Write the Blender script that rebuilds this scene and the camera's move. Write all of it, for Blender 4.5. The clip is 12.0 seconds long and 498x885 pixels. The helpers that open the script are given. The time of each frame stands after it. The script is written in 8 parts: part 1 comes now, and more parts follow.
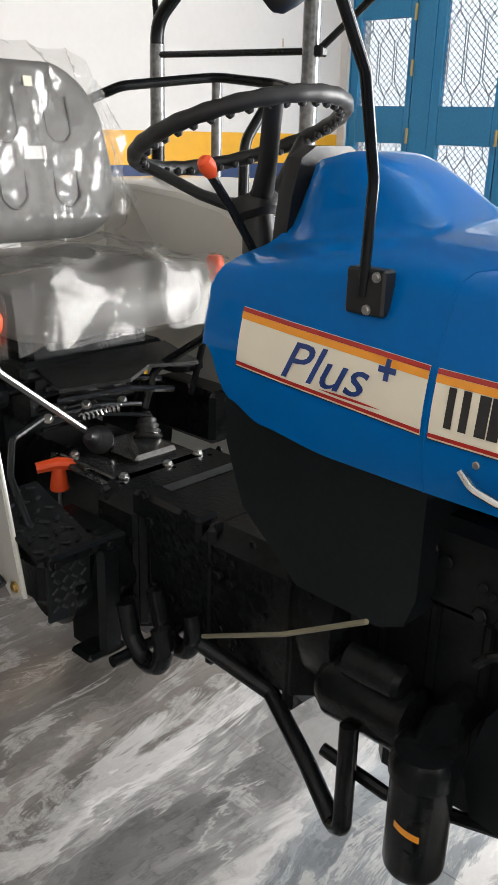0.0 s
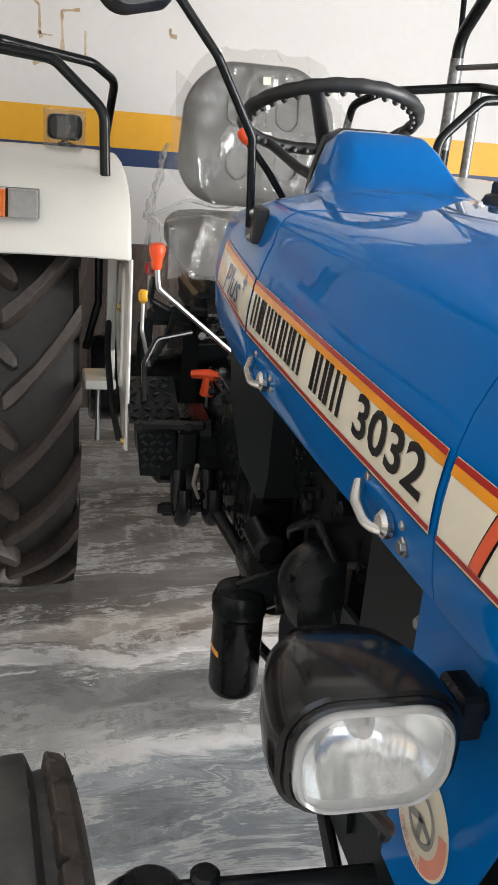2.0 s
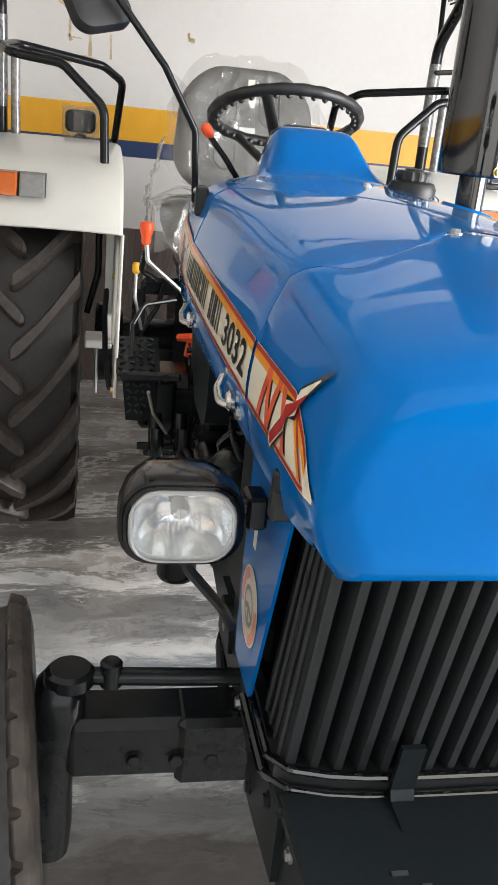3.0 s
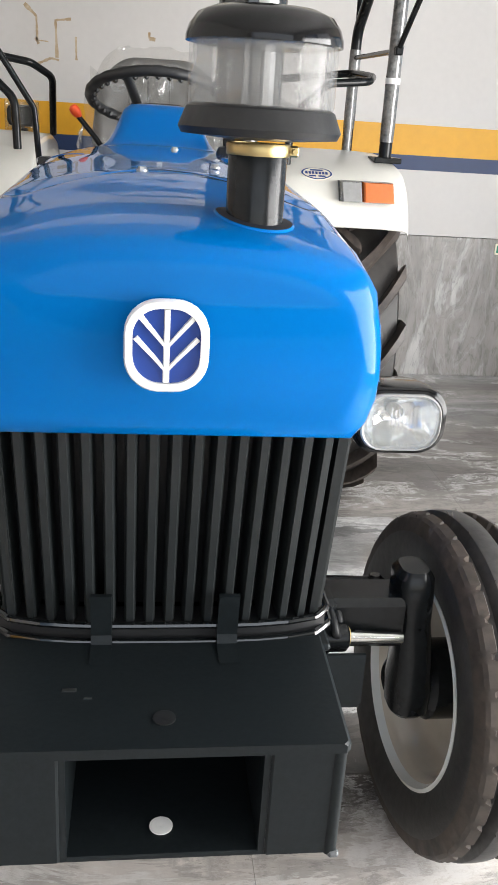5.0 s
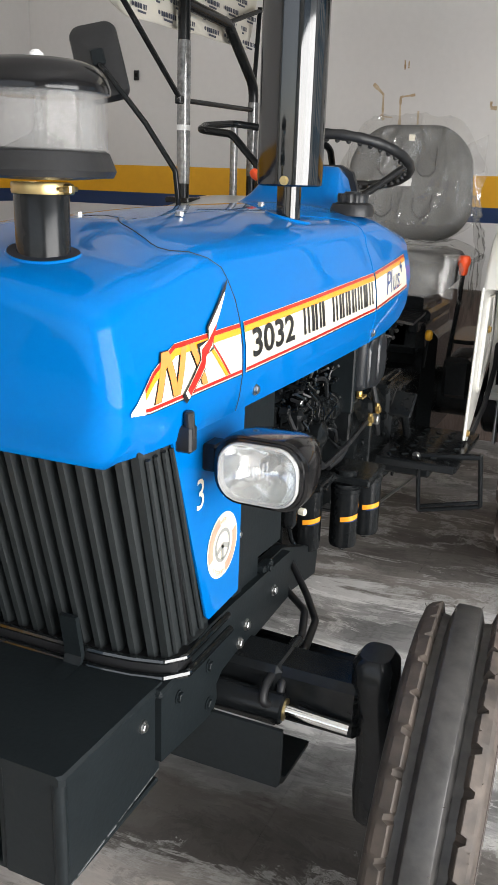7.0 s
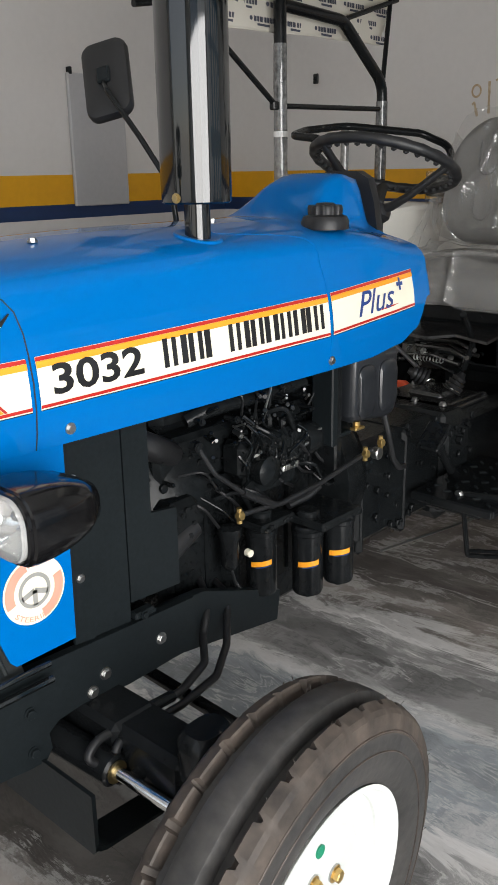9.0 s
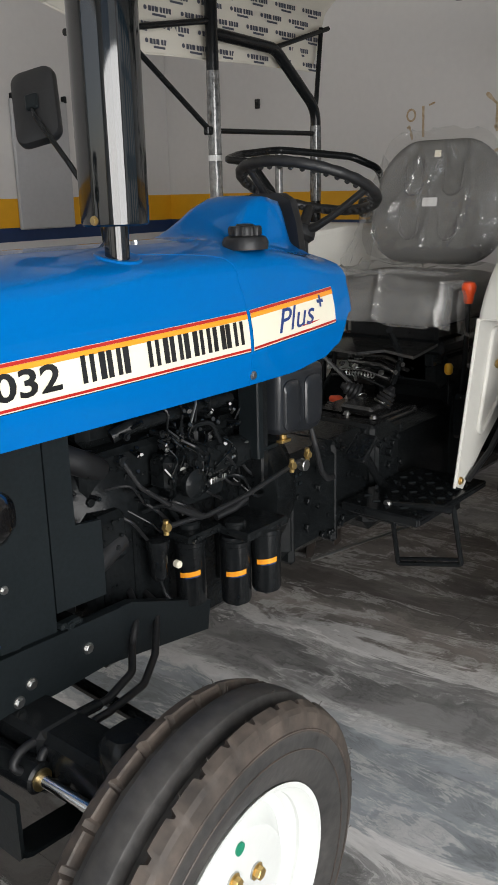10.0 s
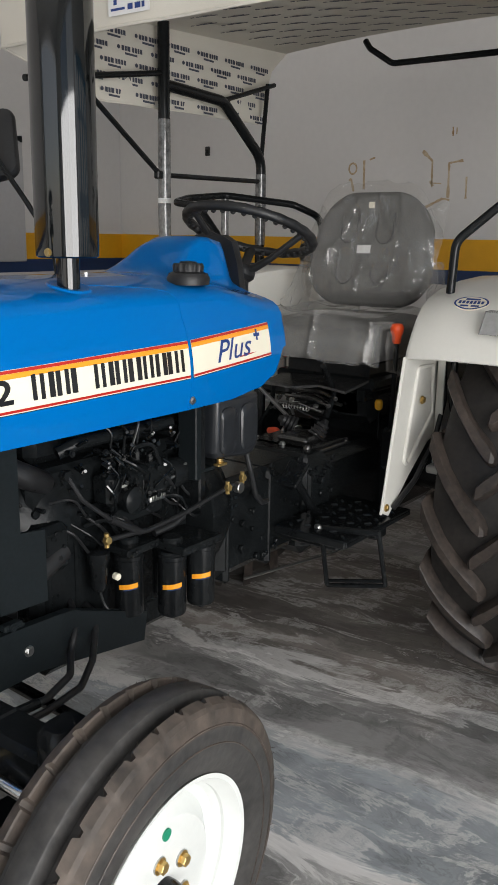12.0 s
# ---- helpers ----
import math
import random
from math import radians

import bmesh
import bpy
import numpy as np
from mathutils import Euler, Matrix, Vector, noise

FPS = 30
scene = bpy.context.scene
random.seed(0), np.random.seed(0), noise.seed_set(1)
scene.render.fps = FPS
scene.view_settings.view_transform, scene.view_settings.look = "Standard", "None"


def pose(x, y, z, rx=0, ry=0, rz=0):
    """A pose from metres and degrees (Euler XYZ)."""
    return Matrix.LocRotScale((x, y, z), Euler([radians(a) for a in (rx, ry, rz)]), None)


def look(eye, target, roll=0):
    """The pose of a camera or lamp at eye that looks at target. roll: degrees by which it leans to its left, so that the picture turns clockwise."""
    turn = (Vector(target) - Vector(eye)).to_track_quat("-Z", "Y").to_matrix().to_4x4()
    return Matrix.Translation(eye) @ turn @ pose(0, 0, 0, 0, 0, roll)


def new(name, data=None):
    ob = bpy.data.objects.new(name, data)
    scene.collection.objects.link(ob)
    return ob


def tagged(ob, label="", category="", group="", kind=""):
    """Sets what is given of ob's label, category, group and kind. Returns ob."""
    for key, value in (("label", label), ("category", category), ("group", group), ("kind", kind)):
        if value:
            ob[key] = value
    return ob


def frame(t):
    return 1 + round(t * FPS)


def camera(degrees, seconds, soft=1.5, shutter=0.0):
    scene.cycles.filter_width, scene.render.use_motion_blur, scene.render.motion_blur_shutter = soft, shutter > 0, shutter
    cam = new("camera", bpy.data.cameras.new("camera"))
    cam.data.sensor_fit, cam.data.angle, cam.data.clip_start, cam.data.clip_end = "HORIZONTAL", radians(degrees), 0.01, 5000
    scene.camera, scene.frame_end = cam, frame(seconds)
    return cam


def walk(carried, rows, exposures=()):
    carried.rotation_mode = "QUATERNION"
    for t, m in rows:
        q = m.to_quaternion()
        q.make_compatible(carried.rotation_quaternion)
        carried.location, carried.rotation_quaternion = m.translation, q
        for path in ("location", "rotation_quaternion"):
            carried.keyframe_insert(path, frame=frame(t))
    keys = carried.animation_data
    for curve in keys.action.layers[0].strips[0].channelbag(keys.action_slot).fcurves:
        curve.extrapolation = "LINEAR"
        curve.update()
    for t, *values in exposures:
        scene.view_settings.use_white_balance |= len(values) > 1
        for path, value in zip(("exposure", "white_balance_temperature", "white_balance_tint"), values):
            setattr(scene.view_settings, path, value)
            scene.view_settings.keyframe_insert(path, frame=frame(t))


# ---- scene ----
cam = camera(32.086, 12.0)
UNIT = 1.06  # metres to one unit of the plan below
PATH = [
    (0.0, -1.0470, 0.5066, 1.3808, 69.992, -1.520, -46.052),
    (0.5, -0.9016, 0.3075, 1.3825, 69.171, -3.003, -35.409),
    (1.0, -0.8276, 0.1762, 1.3794, 70.166, -1.467, -28.959),
    (1.5, -0.7328, -0.0098, 1.3829, 70.306, -3.697, -22.538),
    (2.0, -0.5563, -0.2184, 1.3526, 69.725, -4.661, -12.627),
    (2.5, -0.4433, -0.4119, 1.3680, 69.207, -5.261, -9.137),
    (2.7, -0.4407, -0.4878, 1.3673, 69.306, -5.347, -9.108),
    (4.3, -0.3637, -0.8883, 1.3676, 69.155, -4.465, -12.163),
    (4.5, -0.2614, -0.8883, 1.3618, 69.057, -3.362, -11.544),
    (5.0, -0.0238, -0.8902, 1.3410, 69.386, -3.430, -6.245),
    (5.5, 0.1346, -0.9393, 1.3258, 69.596, -0.783, 3.884),
    (6.0, 0.3615, -0.9872, 1.3554, 69.522, -0.756, 11.486),
    (6.5, 0.5821, -0.9040, 1.3452, 72.848, -1.591, 20.357),
    (7.0, 0.7537, -0.7677, 1.3332, 72.691, -1.781, 24.091),
    (7.5, 0.8404, -0.5587, 1.3547, 72.929, -0.689, 28.591),
    (7.7, 0.8790, -0.4887, 1.3678, 72.875, -0.604, 28.996),
    (9.3, 1.2741, -0.2851, 1.3641, 72.515, 1.106, 43.722),
    (9.5, 1.2867, -0.2868, 1.3671, 73.171, 1.361, 42.689),
    (10.0, 1.3184, -0.2825, 1.3637, 73.813, 1.327, 39.721),
    (10.5, 1.3324, -0.3065, 1.3505, 74.894, -9.178, 40.421),
    (11.0, 1.3632, -0.3060, 1.3445, 75.775, -10.304, 40.628),
    (11.5, 1.3868, -0.3252, 1.3420, 76.465, -4.246, 39.131),
    (12.0, 1.4163, -0.3747, 1.3575, 76.552, -0.858, 36.597),
]
EXPOSURES = [(0.0, 0.17), (1.5, 0.18), (2.7, 0.26), (4.5, -0.06), (6.0, -0.17), (7.0, -0.42), (7.5, -0.44), (9.4, -1.03), (12.0, -1.14)]
walk(cam, [(t, pose(UNIT * x, UNIT * y, UNIT * z, rx, ry, rz)) for t, x, y, z, rx, ry, rz in PATH], EXPOSURES)

# ---- world, daylight through the open shop front, exposure ----
world = bpy.data.worlds.new("sky")
scene.world = world
world.use_nodes = True
wn = world.node_tree
sky = wn.nodes.new("ShaderNodeTexSky")
sky.sky_type, sky.sun_disc = "NISHITA", False
sky.sun_elevation, sky.sun_rotation = radians(48), radians(150)
wn.links.new(sky.outputs[0], wn.nodes["Background"].inputs[0])
wn.nodes["Background"].inputs[1].default_value = 0.12


def area_light(name, m, sx, sy, watts, colour=(1, 1, 1)):
    lamp = bpy.data.lights.new(name, "AREA")
    lamp.shape, lamp.size, lamp.size_y, lamp.energy, lamp.color = "RECTANGLE", sx * UNIT, sy * UNIT, watts, colour
    ob = new(name, lamp)
    ob.matrix_world = Matrix.Translation(m.translation * (UNIT - 1)) @ m
    return ob


area_light("shop_front_daylight", look((3.08, -0.80, 1.20), (0.0, -0.45, 0.80)), 3.0, 2.0, 380, (1.0, 0.985, 0.97))
area_light("street_side_daylight", look((0.5, -4.1, 1.75), (0.1, 1.6, 0.6)), 4.4, 2.6, 64, (0.97, 0.985, 1.0))
area_light("gate_daylight", look((3.05, 2.35, 1.5), (0.0, 2.2, 0.9)), 2.4, 1.6, 6, (0.95, 0.98, 1.0))


# ---- materials ----
def material(name, colour, rough=0.5, metal=0.0, coat=0.0, grain=0.0, scale=40.0, bump=0.0, wear=None, trans=0.0, ior=1.45, alpha=1.0, big=3.0, spec=0.5):
    m = bpy.data.materials.new(name)
    m.use_nodes = True
    nt = m.node_tree
    b = nt.nodes["Principled BSDF"]
    b.inputs["Base Color"].default_value = (*colour, 1)
    b.inputs["Roughness"].default_value = rough
    b.inputs["Metallic"].default_value = metal
    b.inputs["Coat Weight"].default_value = coat
    b.inputs["Coat Roughness"].default_value = 0.04
    b.inputs["Transmission Weight"].default_value = trans
    b.inputs["IOR"].default_value = ior
    b.inputs["Alpha"].default_value = alpha
    b.inputs["Specular IOR Level"].default_value = spec
    if grain or bump or wear:
        tc = nt.nodes.new("ShaderNodeTexCoord")
        fine = nt.nodes.new("ShaderNodeTexNoise")
        fine.inputs["Scale"].default_value, fine.inputs["Detail"].default_value = scale, 6
        broad = nt.nodes.new("ShaderNodeTexNoise")
        broad.inputs["Scale"].default_value, broad.inputs["Detail"].default_value = big, 4
        for n in (fine, broad):
            nt.links.new(tc.outputs["Object"], n.inputs["Vector"])
        mix = nt.nodes.new("ShaderNodeMix")
        mix.data_type = "RGBA"
        mix.inputs[6].default_value = (*[c * (1 - grain) for c in colour], 1)
        mix.inputs[7].default_value = (*(wear or [min(1, c * (1 + grain)) for c in colour]), 1)
        add = nt.nodes.new("ShaderNodeMath")
        add.operation = "MULTIPLY_ADD"
        nt.links.new(fine.outputs[0], add.inputs[0])
        add.inputs[1].default_value = 0.5
        half = nt.nodes.new("ShaderNodeMath")
        half.operation = "MULTIPLY"
        nt.links.new(broad.outputs[0], half.inputs[0])
        half.inputs[1].default_value = 0.5
        nt.links.new(half.outputs[0], add.inputs[2])
        ramp = nt.nodes.new("ShaderNodeMapRange")
        ramp.inputs[1].default_value, ramp.inputs[2].default_value = 0.32, 0.68
        nt.links.new(add.outputs[0], ramp.inputs[0])
        nt.links.new(ramp.outputs[0], mix.inputs[0])
        nt.links.new(mix.outputs[2], b.inputs["Base Color"])
        rr = nt.nodes.new("ShaderNodeMapRange")
        rr.inputs[3].default_value, rr.inputs[4].default_value = rough * 0.85, min(1, rough * 1.2)
        nt.links.new(broad.outputs[0], rr.inputs[0])
        nt.links.new(rr.outputs[0], b.inputs["Roughness"])
        if bump:
            bp = nt.nodes.new("ShaderNodeBump")
            bp.inputs["Strength"].default_value, bp.inputs["Distance"].default_value = bump, 0.003
            nt.links.new(fine.outputs[0], bp.inputs["Height"])
            nt.links.new(bp.outputs[0], b.inputs["Normal"])
    return m


def marble_material(name, dark, light, white, seed, scale=(0.55, 2.6, 1.0), turn=0.0, rough=0.16):
    """Polished grey stone with long wavy bands of dark, pale and near-white veins."""
    m = bpy.data.materials.new(name)
    m.use_nodes = True
    nt = m.node_tree
    b = nt.nodes["Principled BSDF"]
    tc = nt.nodes.new("ShaderNodeTexCoord")
    mp = nt.nodes.new("ShaderNodeMapping")
    mp.inputs["Location"].default_value = (seed, seed * 0.7, 0)
    mp.inputs["Rotation"].default_value = (0, 0, radians(turn))
    mp.inputs["Scale"].default_value = scale
    nt.links.new(tc.outputs["Object"], mp.inputs["Vector"])
    warp = nt.nodes.new("ShaderNodeTexNoise")
    warp.inputs["Scale"].default_value, warp.inputs["Detail"].default_value = 1.3, 5
    nt.links.new(mp.outputs[0], warp.inputs["Vector"])
    sc = nt.nodes.new("ShaderNodeVectorMath")
    sc.operation = "MULTIPLY_ADD"
    nt.links.new(warp.outputs["Color"], sc.inputs[0])
    sc.inputs[1].default_value = (0.5, 1.1, 0.5)
    nt.links.new(mp.outputs[0], sc.inputs[2])
    n1 = nt.nodes.new("ShaderNodeTexNoise")
    n1.inputs["Scale"].default_value, n1.inputs["Detail"].default_value, n1.inputs["Roughness"].default_value = 1.5, 8, 0.62
    n1.inputs["Distortion"].default_value = 0.7
    nt.links.new(sc.outputs[0], n1.inputs["Vector"])
    r1 = nt.nodes.new("ShaderNodeValToRGB")
    e = r1.color_ramp.elements
    e[0].position, e[0].color = 0.30, (*dark, 1)
    e[1].position, e[1].color = 0.72, (*white, 1)
    mid = [(0.42, [0.6 * d + 0.4 * l for d, l in zip(dark, light)]), (0.50, light), (0.57, [0.35 * d + 0.65 * l for d, l in zip(dark, light)]), (0.62, white)]
    for p, c in mid:
        k = e.new(p)
        k.color = (*c, 1)
    nt.links.new(n1.outputs[0], r1.inputs[0])
    n2 = nt.nodes.new("ShaderNodeTexNoise")
    n2.inputs["Scale"].default_value, n2.inputs["Detail"].default_value = 9, 8
    n2.inputs["Roughness"].default_value = 0.7
    nt.links.new(sc.outputs[0], n2.inputs["Vector"])
    mr = nt.nodes.new("ShaderNodeMapRange")
    mr.inputs[1].default_value, mr.inputs[2].default_value, mr.inputs[3].default_value, mr.inputs[4].default_value = 0.3, 0.7, 0.72, 1.22
    nt.links.new(n2.outputs[0], mr.inputs[0])
    mul = nt.nodes.new("ShaderNodeMix")
    mul.data_type, mul.blend_type = "RGBA", "MULTIPLY"
    mul.inputs[0].default_value = 1
    nt.links.new(r1.outputs[0], mul.inputs[6])
    nt.links.new(mr.outputs[0], mul.inputs[7])
    # thin white and dark veins along the bands
    n3 = nt.nodes.new("ShaderNodeTexNoise")
    n3.inputs["Scale"].default_value, n3.inputs["Detail"].default_value, n3.inputs["Roughness"].default_value, n3.inputs["Distortion"].default_value = 2.6, 6, 0.55, 1.1
    nt.links.new(sc.outputs[0], n3.inputs["Vector"])
    for centre, width, tint in ((0.50, 0.016, white), (0.44, 0.012, [0.55 * d for d in dark]), (0.565, 0.010, [0.5 * d for d in dark])):
        sub = nt.nodes.new("ShaderNodeMath")
        sub.operation = "SUBTRACT"
        nt.links.new(n3.outputs[0], sub.inputs[0])
        sub.inputs[1].default_value = centre
        ab = nt.nodes.new("ShaderNodeMath")
        ab.operation = "ABSOLUTE"
        nt.links.new(sub.outputs[0], ab.inputs[0])
        ridge = nt.nodes.new("ShaderNodeMapRange")
        ridge.inputs[1].default_value, ridge.inputs[2].default_value, ridge.inputs[3].default_value, ridge.inputs[4].default_value = 0.0, width, 0.5, 0.0
        nt.links.new(ab.outputs[0], ridge.inputs[0])
        vein = nt.nodes.new("ShaderNodeMix")
        vein.data_type = "RGBA"
        vein.inputs[7].default_value = (*tint, 1)
        nt.links.new(ridge.outputs[0], vein.inputs[0])
        nt.links.new(mul.outputs[2], vein.inputs[6])
        mul = vein
    oi = nt.nodes.new("ShaderNodeObjectInfo")
    rm = nt.nodes.new("ShaderNodeMapRange")
    rm.inputs[3].default_value, rm.inputs[4].default_value = 0.93, 1.05
    nt.links.new(oi.outputs["Random"], rm.inputs[0])
    mul2 = nt.nodes.new("ShaderNodeMix")
    mul2.data_type, mul2.blend_type = "RGBA", "MULTIPLY"
    mul2.inputs[0].default_value = 1
    nt.links.new(mul.outputs[2], mul2.inputs[6])
    nt.links.new(rm.outputs[0], mul2.inputs[7])
    nt.links.new(mul2.outputs[2], b.inputs["Base Color"])
    r3 = nt.nodes.new("ShaderNodeMapRange")
    r3.inputs[3].default_value, r3.inputs[4].default_value = rough * 0.7, rough * 1.6
    nt.links.new(n2.outputs[0], r3.inputs[0])
    nt.links.new(r3.outputs[0], b.inputs["Roughness"])
    return m


def glow_material(name, colour, strength):
    m = bpy.data.materials.new(name)
    m.use_nodes = True
    b = m.node_tree.nodes["Principled BSDF"]
    b.inputs["Base Color"].default_value = (*colour, 1)
    b.inputs["Emission Color"].default_value = (*colour, 1)
    b.inputs["Emission Strength"].default_value = strength
    return m


def floor_material():
    """Polished stone whose long wavy bands run across the room: brown, grey, slate blue and feathered white; the dark
    brown also holds the tractor's shade.
    """
    m = bpy.data.materials.new("polished_banded_marble")
    m.use_nodes = True
    nt = m.node_tree
    b = nt.nodes["Principled BSDF"]
    tc = nt.nodes.new("ShaderNodeTexCoord")

    def noise_node(scale, size, detail, rough, source=None, distortion=0.0):
        mp = nt.nodes.new("ShaderNodeMapping")
        mp.inputs["Scale"].default_value = scale
        mp.inputs["Rotation"].default_value = (0, 0, radians(-6))
        nt.links.new(tc.outputs["Object"], mp.inputs["Vector"])
        n = nt.nodes.new("ShaderNodeTexNoise")
        n.inputs["Scale"].default_value, n.inputs["Detail"].default_value, n.inputs["Roughness"].default_value = size, detail, rough
        n.inputs["Distortion"].default_value = distortion
        nt.links.new(mp.outputs[0], n.inputs["Vector"])
        return n.outputs[0]

    def math_node(op, p, q, r=None):
        n = nt.nodes.new("ShaderNodeMath")
        n.operation = op
        for k, v in enumerate((p, q, r)):
            if v is None:
                continue
            if isinstance(v, (int, float)):
                n.inputs[k].default_value = v
            else:
                nt.links.new(v, n.inputs[k])
        return n.outputs[0]
    xyz = nt.nodes.new("ShaderNodeSeparateXYZ")
    nt.links.new(tc.outputs["Object"], xyz.inputs[0])
    broad = noise_node((0.45, 1.0, 1.0), 1.6, 3, 0.5)
    feather = noise_node((0.55, 1.8, 1.0), 4.2, 9, 0.68, distortion=0.75)
    v = math_node("MULTIPLY_ADD", xyz.outputs[0], -0.085, xyz.outputs[1])
    v = math_node("MULTIPLY_ADD", math_node("SUBTRACT", broad, 0.5), 0.26, v)
    v = math_node("MULTIPLY_ADD", math_node("SUBTRACT", feather, 0.5), 0.38, v)
    v = math_node("DIVIDE", math_node("ADD", v, 1.2), 5.4)
    ramp = nt.nodes.new("ShaderNodeValToRGB")
    ramp.color_ramp.interpolation = "LINEAR"
    # Stone tones, painted darker at 0.5-0.9 for tractor shade, paler in the lit front.
    bands = [(-0.6, 0.5, 1), (0.0, 0.42, 0), (0.25, 0.52, 1), (0.42, 0.54, 1), (0.47, 0.34, 1), (0.53, 0.14, 1), (0.66, 0.125, 1), (0.76, 0.16, 1), (0.83, 0.28, 0), (0.9, 0.22, 0), (1.0, 0.34, 0), (1.045, 0.36, 0), (1.058, 0.74, 0), (1.105, 0.68, 0), (1.122, 0.302, 2), (1.32, 0.302, 2), (1.44, 0.37, 2), (1.49, 0.62, 0), (1.55, 0.319, 0), (1.7, 0.252, 0), (1.84, 0.302, 0), (1.856, 0.74, 0), (1.925, 0.68, 0), (1.943, 0.252, 1), (2.08, 0.336, 1), (2.13, 0.218, 1), (2.42, 0.168, 1), (2.62, 0.235, 1), (2.9, 0.21, 1), (3.2, 0.34, 0), (3.6, 0.24, 1), (3.95, 0.34, 0)]
    tints = ((1.0, 0.985, 0.965), (1.0, 0.92, 0.85), (0.93, 1.0, 1.05))
    e = ramp.color_ramp.elements
    for i, (y, tone, k) in enumerate(bands):
        p = e[i] if i < 2 else e.new((y + 1.2) / 5.4)
        p.position = (y + 1.2) / 5.4 if i < 1 else p.position
    e[1].position = (bands[1][0] + 1.2) / 5.4
    for p in e:
        y, tone, k = min(bands, key=lambda q: abs((q[0] + 1.2) / 5.4 - p.position))
        p.color = (*[tone * c for c in tints[k]], 1)
    nt.links.new(v, ramp.inputs[0])
    # fine lines that run along the warped bands
    flow = nt.nodes.new("ShaderNodeCombineXYZ")
    nt.links.new(math_node("MULTIPLY", xyz.outputs[0], 0.55), flow.inputs[0])
    nt.links.new(math_node("MULTIPLY", v, 5.4 * 2.6), flow.inputs[1])
    lines = nt.nodes.new("ShaderNodeTexNoise")
    lines.inputs["Scale"].default_value, lines.inputs["Detail"].default_value, lines.inputs["Roughness"].default_value, lines.inputs["Distortion"].default_value = 2.2, 8, 0.66, 0.25
    nt.links.new(flow.outputs[0], lines.inputs["Vector"])
    streak = lines.outputs[0]
    mr = nt.nodes.new("ShaderNodeMapRange")
    mr.inputs[1].default_value, mr.inputs[2].default_value, mr.inputs[3].default_value, mr.inputs[4].default_value = 0.34, 0.66, 0.55, 1.32
    nt.links.new(streak, mr.inputs[0])
    mul = nt.nodes.new("ShaderNodeMix")
    mul.data_type, mul.blend_type = "RGBA", "MULTIPLY"
    mul.inputs[0].default_value = 1
    nt.links.new(ramp.outputs[0], mul.inputs[6])
    nt.links.new(mr.outputs[0], mul.inputs[7])
    last = mul.outputs[2]
    vein_map = nt.nodes.new("ShaderNodeTexNoise")
    vein_map.inputs["Scale"].default_value, vein_map.inputs["Detail"].default_value, vein_map.inputs["Roughness"].default_value, vein_map.inputs["Distortion"].default_value = 1.1, 9, 0.70, 0.55
    nt.links.new(flow.outputs[0], vein_map.inputs["Vector"])
    vein = vein_map.outputs[0]
    for centre, width, tone, amount in ((0.52, 0.024, 0.66, 0.65), (0.44, 0.016, 0.07, 0.45), (0.59, 0.018, 0.08, 0.40)):
        ab = math_node("ABSOLUTE", math_node("SUBTRACT", vein, centre), 0.0)
        r = nt.nodes.new("ShaderNodeMapRange")
        r.inputs[1].default_value, r.inputs[2].default_value, r.inputs[3].default_value, r.inputs[4].default_value = 0.0, width, amount, 0.0
        nt.links.new(ab, r.inputs[0])
        mix = nt.nodes.new("ShaderNodeMix")
        mix.data_type = "RGBA"
        mix.inputs[7].default_value = (tone, tone * 0.98, tone * 0.95, 1)
        nt.links.new(r.outputs[0], mix.inputs[0])
        nt.links.new(last, mix.inputs[6])
        last = mix.outputs[2]
    nt.links.new(last, b.inputs["Base Color"])
    r3 = nt.nodes.new("ShaderNodeMapRange")
    r3.inputs[3].default_value, r3.inputs[4].default_value = 0.10, 0.26
    nt.links.new(feather, r3.inputs[0])
    nt.links.new(r3.outputs[0], b.inputs["Roughness"])
    return m


FLOOR = floor_material()
DADO_BROWN = marble_material("brown_stone", (0.075, 0.054, 0.045), (0.125, 0.092, 0.078), (0.19, 0.15, 0.13), 3.1, (2.2, 2.2, 0.55), 0, 0.3)
DADO = marble_material("grey_brown_stone", (0.11, 0.10, 0.095), (0.24, 0.225, 0.21), (0.42, 0.41, 0.40), 7.3, (2.2, 2.2, 0.55), 0, 0.25)
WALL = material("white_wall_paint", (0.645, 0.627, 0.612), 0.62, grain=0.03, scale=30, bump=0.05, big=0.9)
YELLOW = material("yellow_band_paint", (0.72, 0.36, 0.012), 0.45, grain=0.06, scale=25, bump=0.05, big=1.5)
NAVY = material("navy_band_paint", (0.012, 0.035, 0.11), 0.45, grain=0.1, scale=25, bump=0.05, big=1.5)
CEIL = material("white_ceiling", (0.75, 0.75, 0.74), 0.8, grain=0.03, scale=20)
GATE_BLUE = material("blue_gate_enamel", (0.020, 0.20, 0.40), 0.42, grain=0.1, scale=60, bump=0.05)
BLUE = material("tractor_blue_enamel", (0.0, 0.124, 0.41), 0.30, coat=1.0, grain=0.03, scale=300, bump=0.002, big=2, spec=0.02)
BLUE.node_tree.nodes["Principled BSDF"].inputs["Coat IOR"].default_value = 1.19
BLUE.node_tree.nodes["Principled BSDF"].inputs["Coat Roughness"].default_value = 0.02
GLOSSBLACK = material("glossy_black_pipe", (0.005, 0.006, 0.0065), 0.06, grain=0.2, scale=50, bump=0.004, big=4, spec=0.95)
SATINBLACK = material("satin_black_plastic", (0.006, 0.006, 0.0065), 0.13, grain=0.2, scale=80, bump=0.01, spec=0.4)
BLACK = material("black_enamel", (0.0085, 0.0096, 0.0104), 0.20, grain=0.35, scale=70, bump=0.08, big=6, spec=0.28)
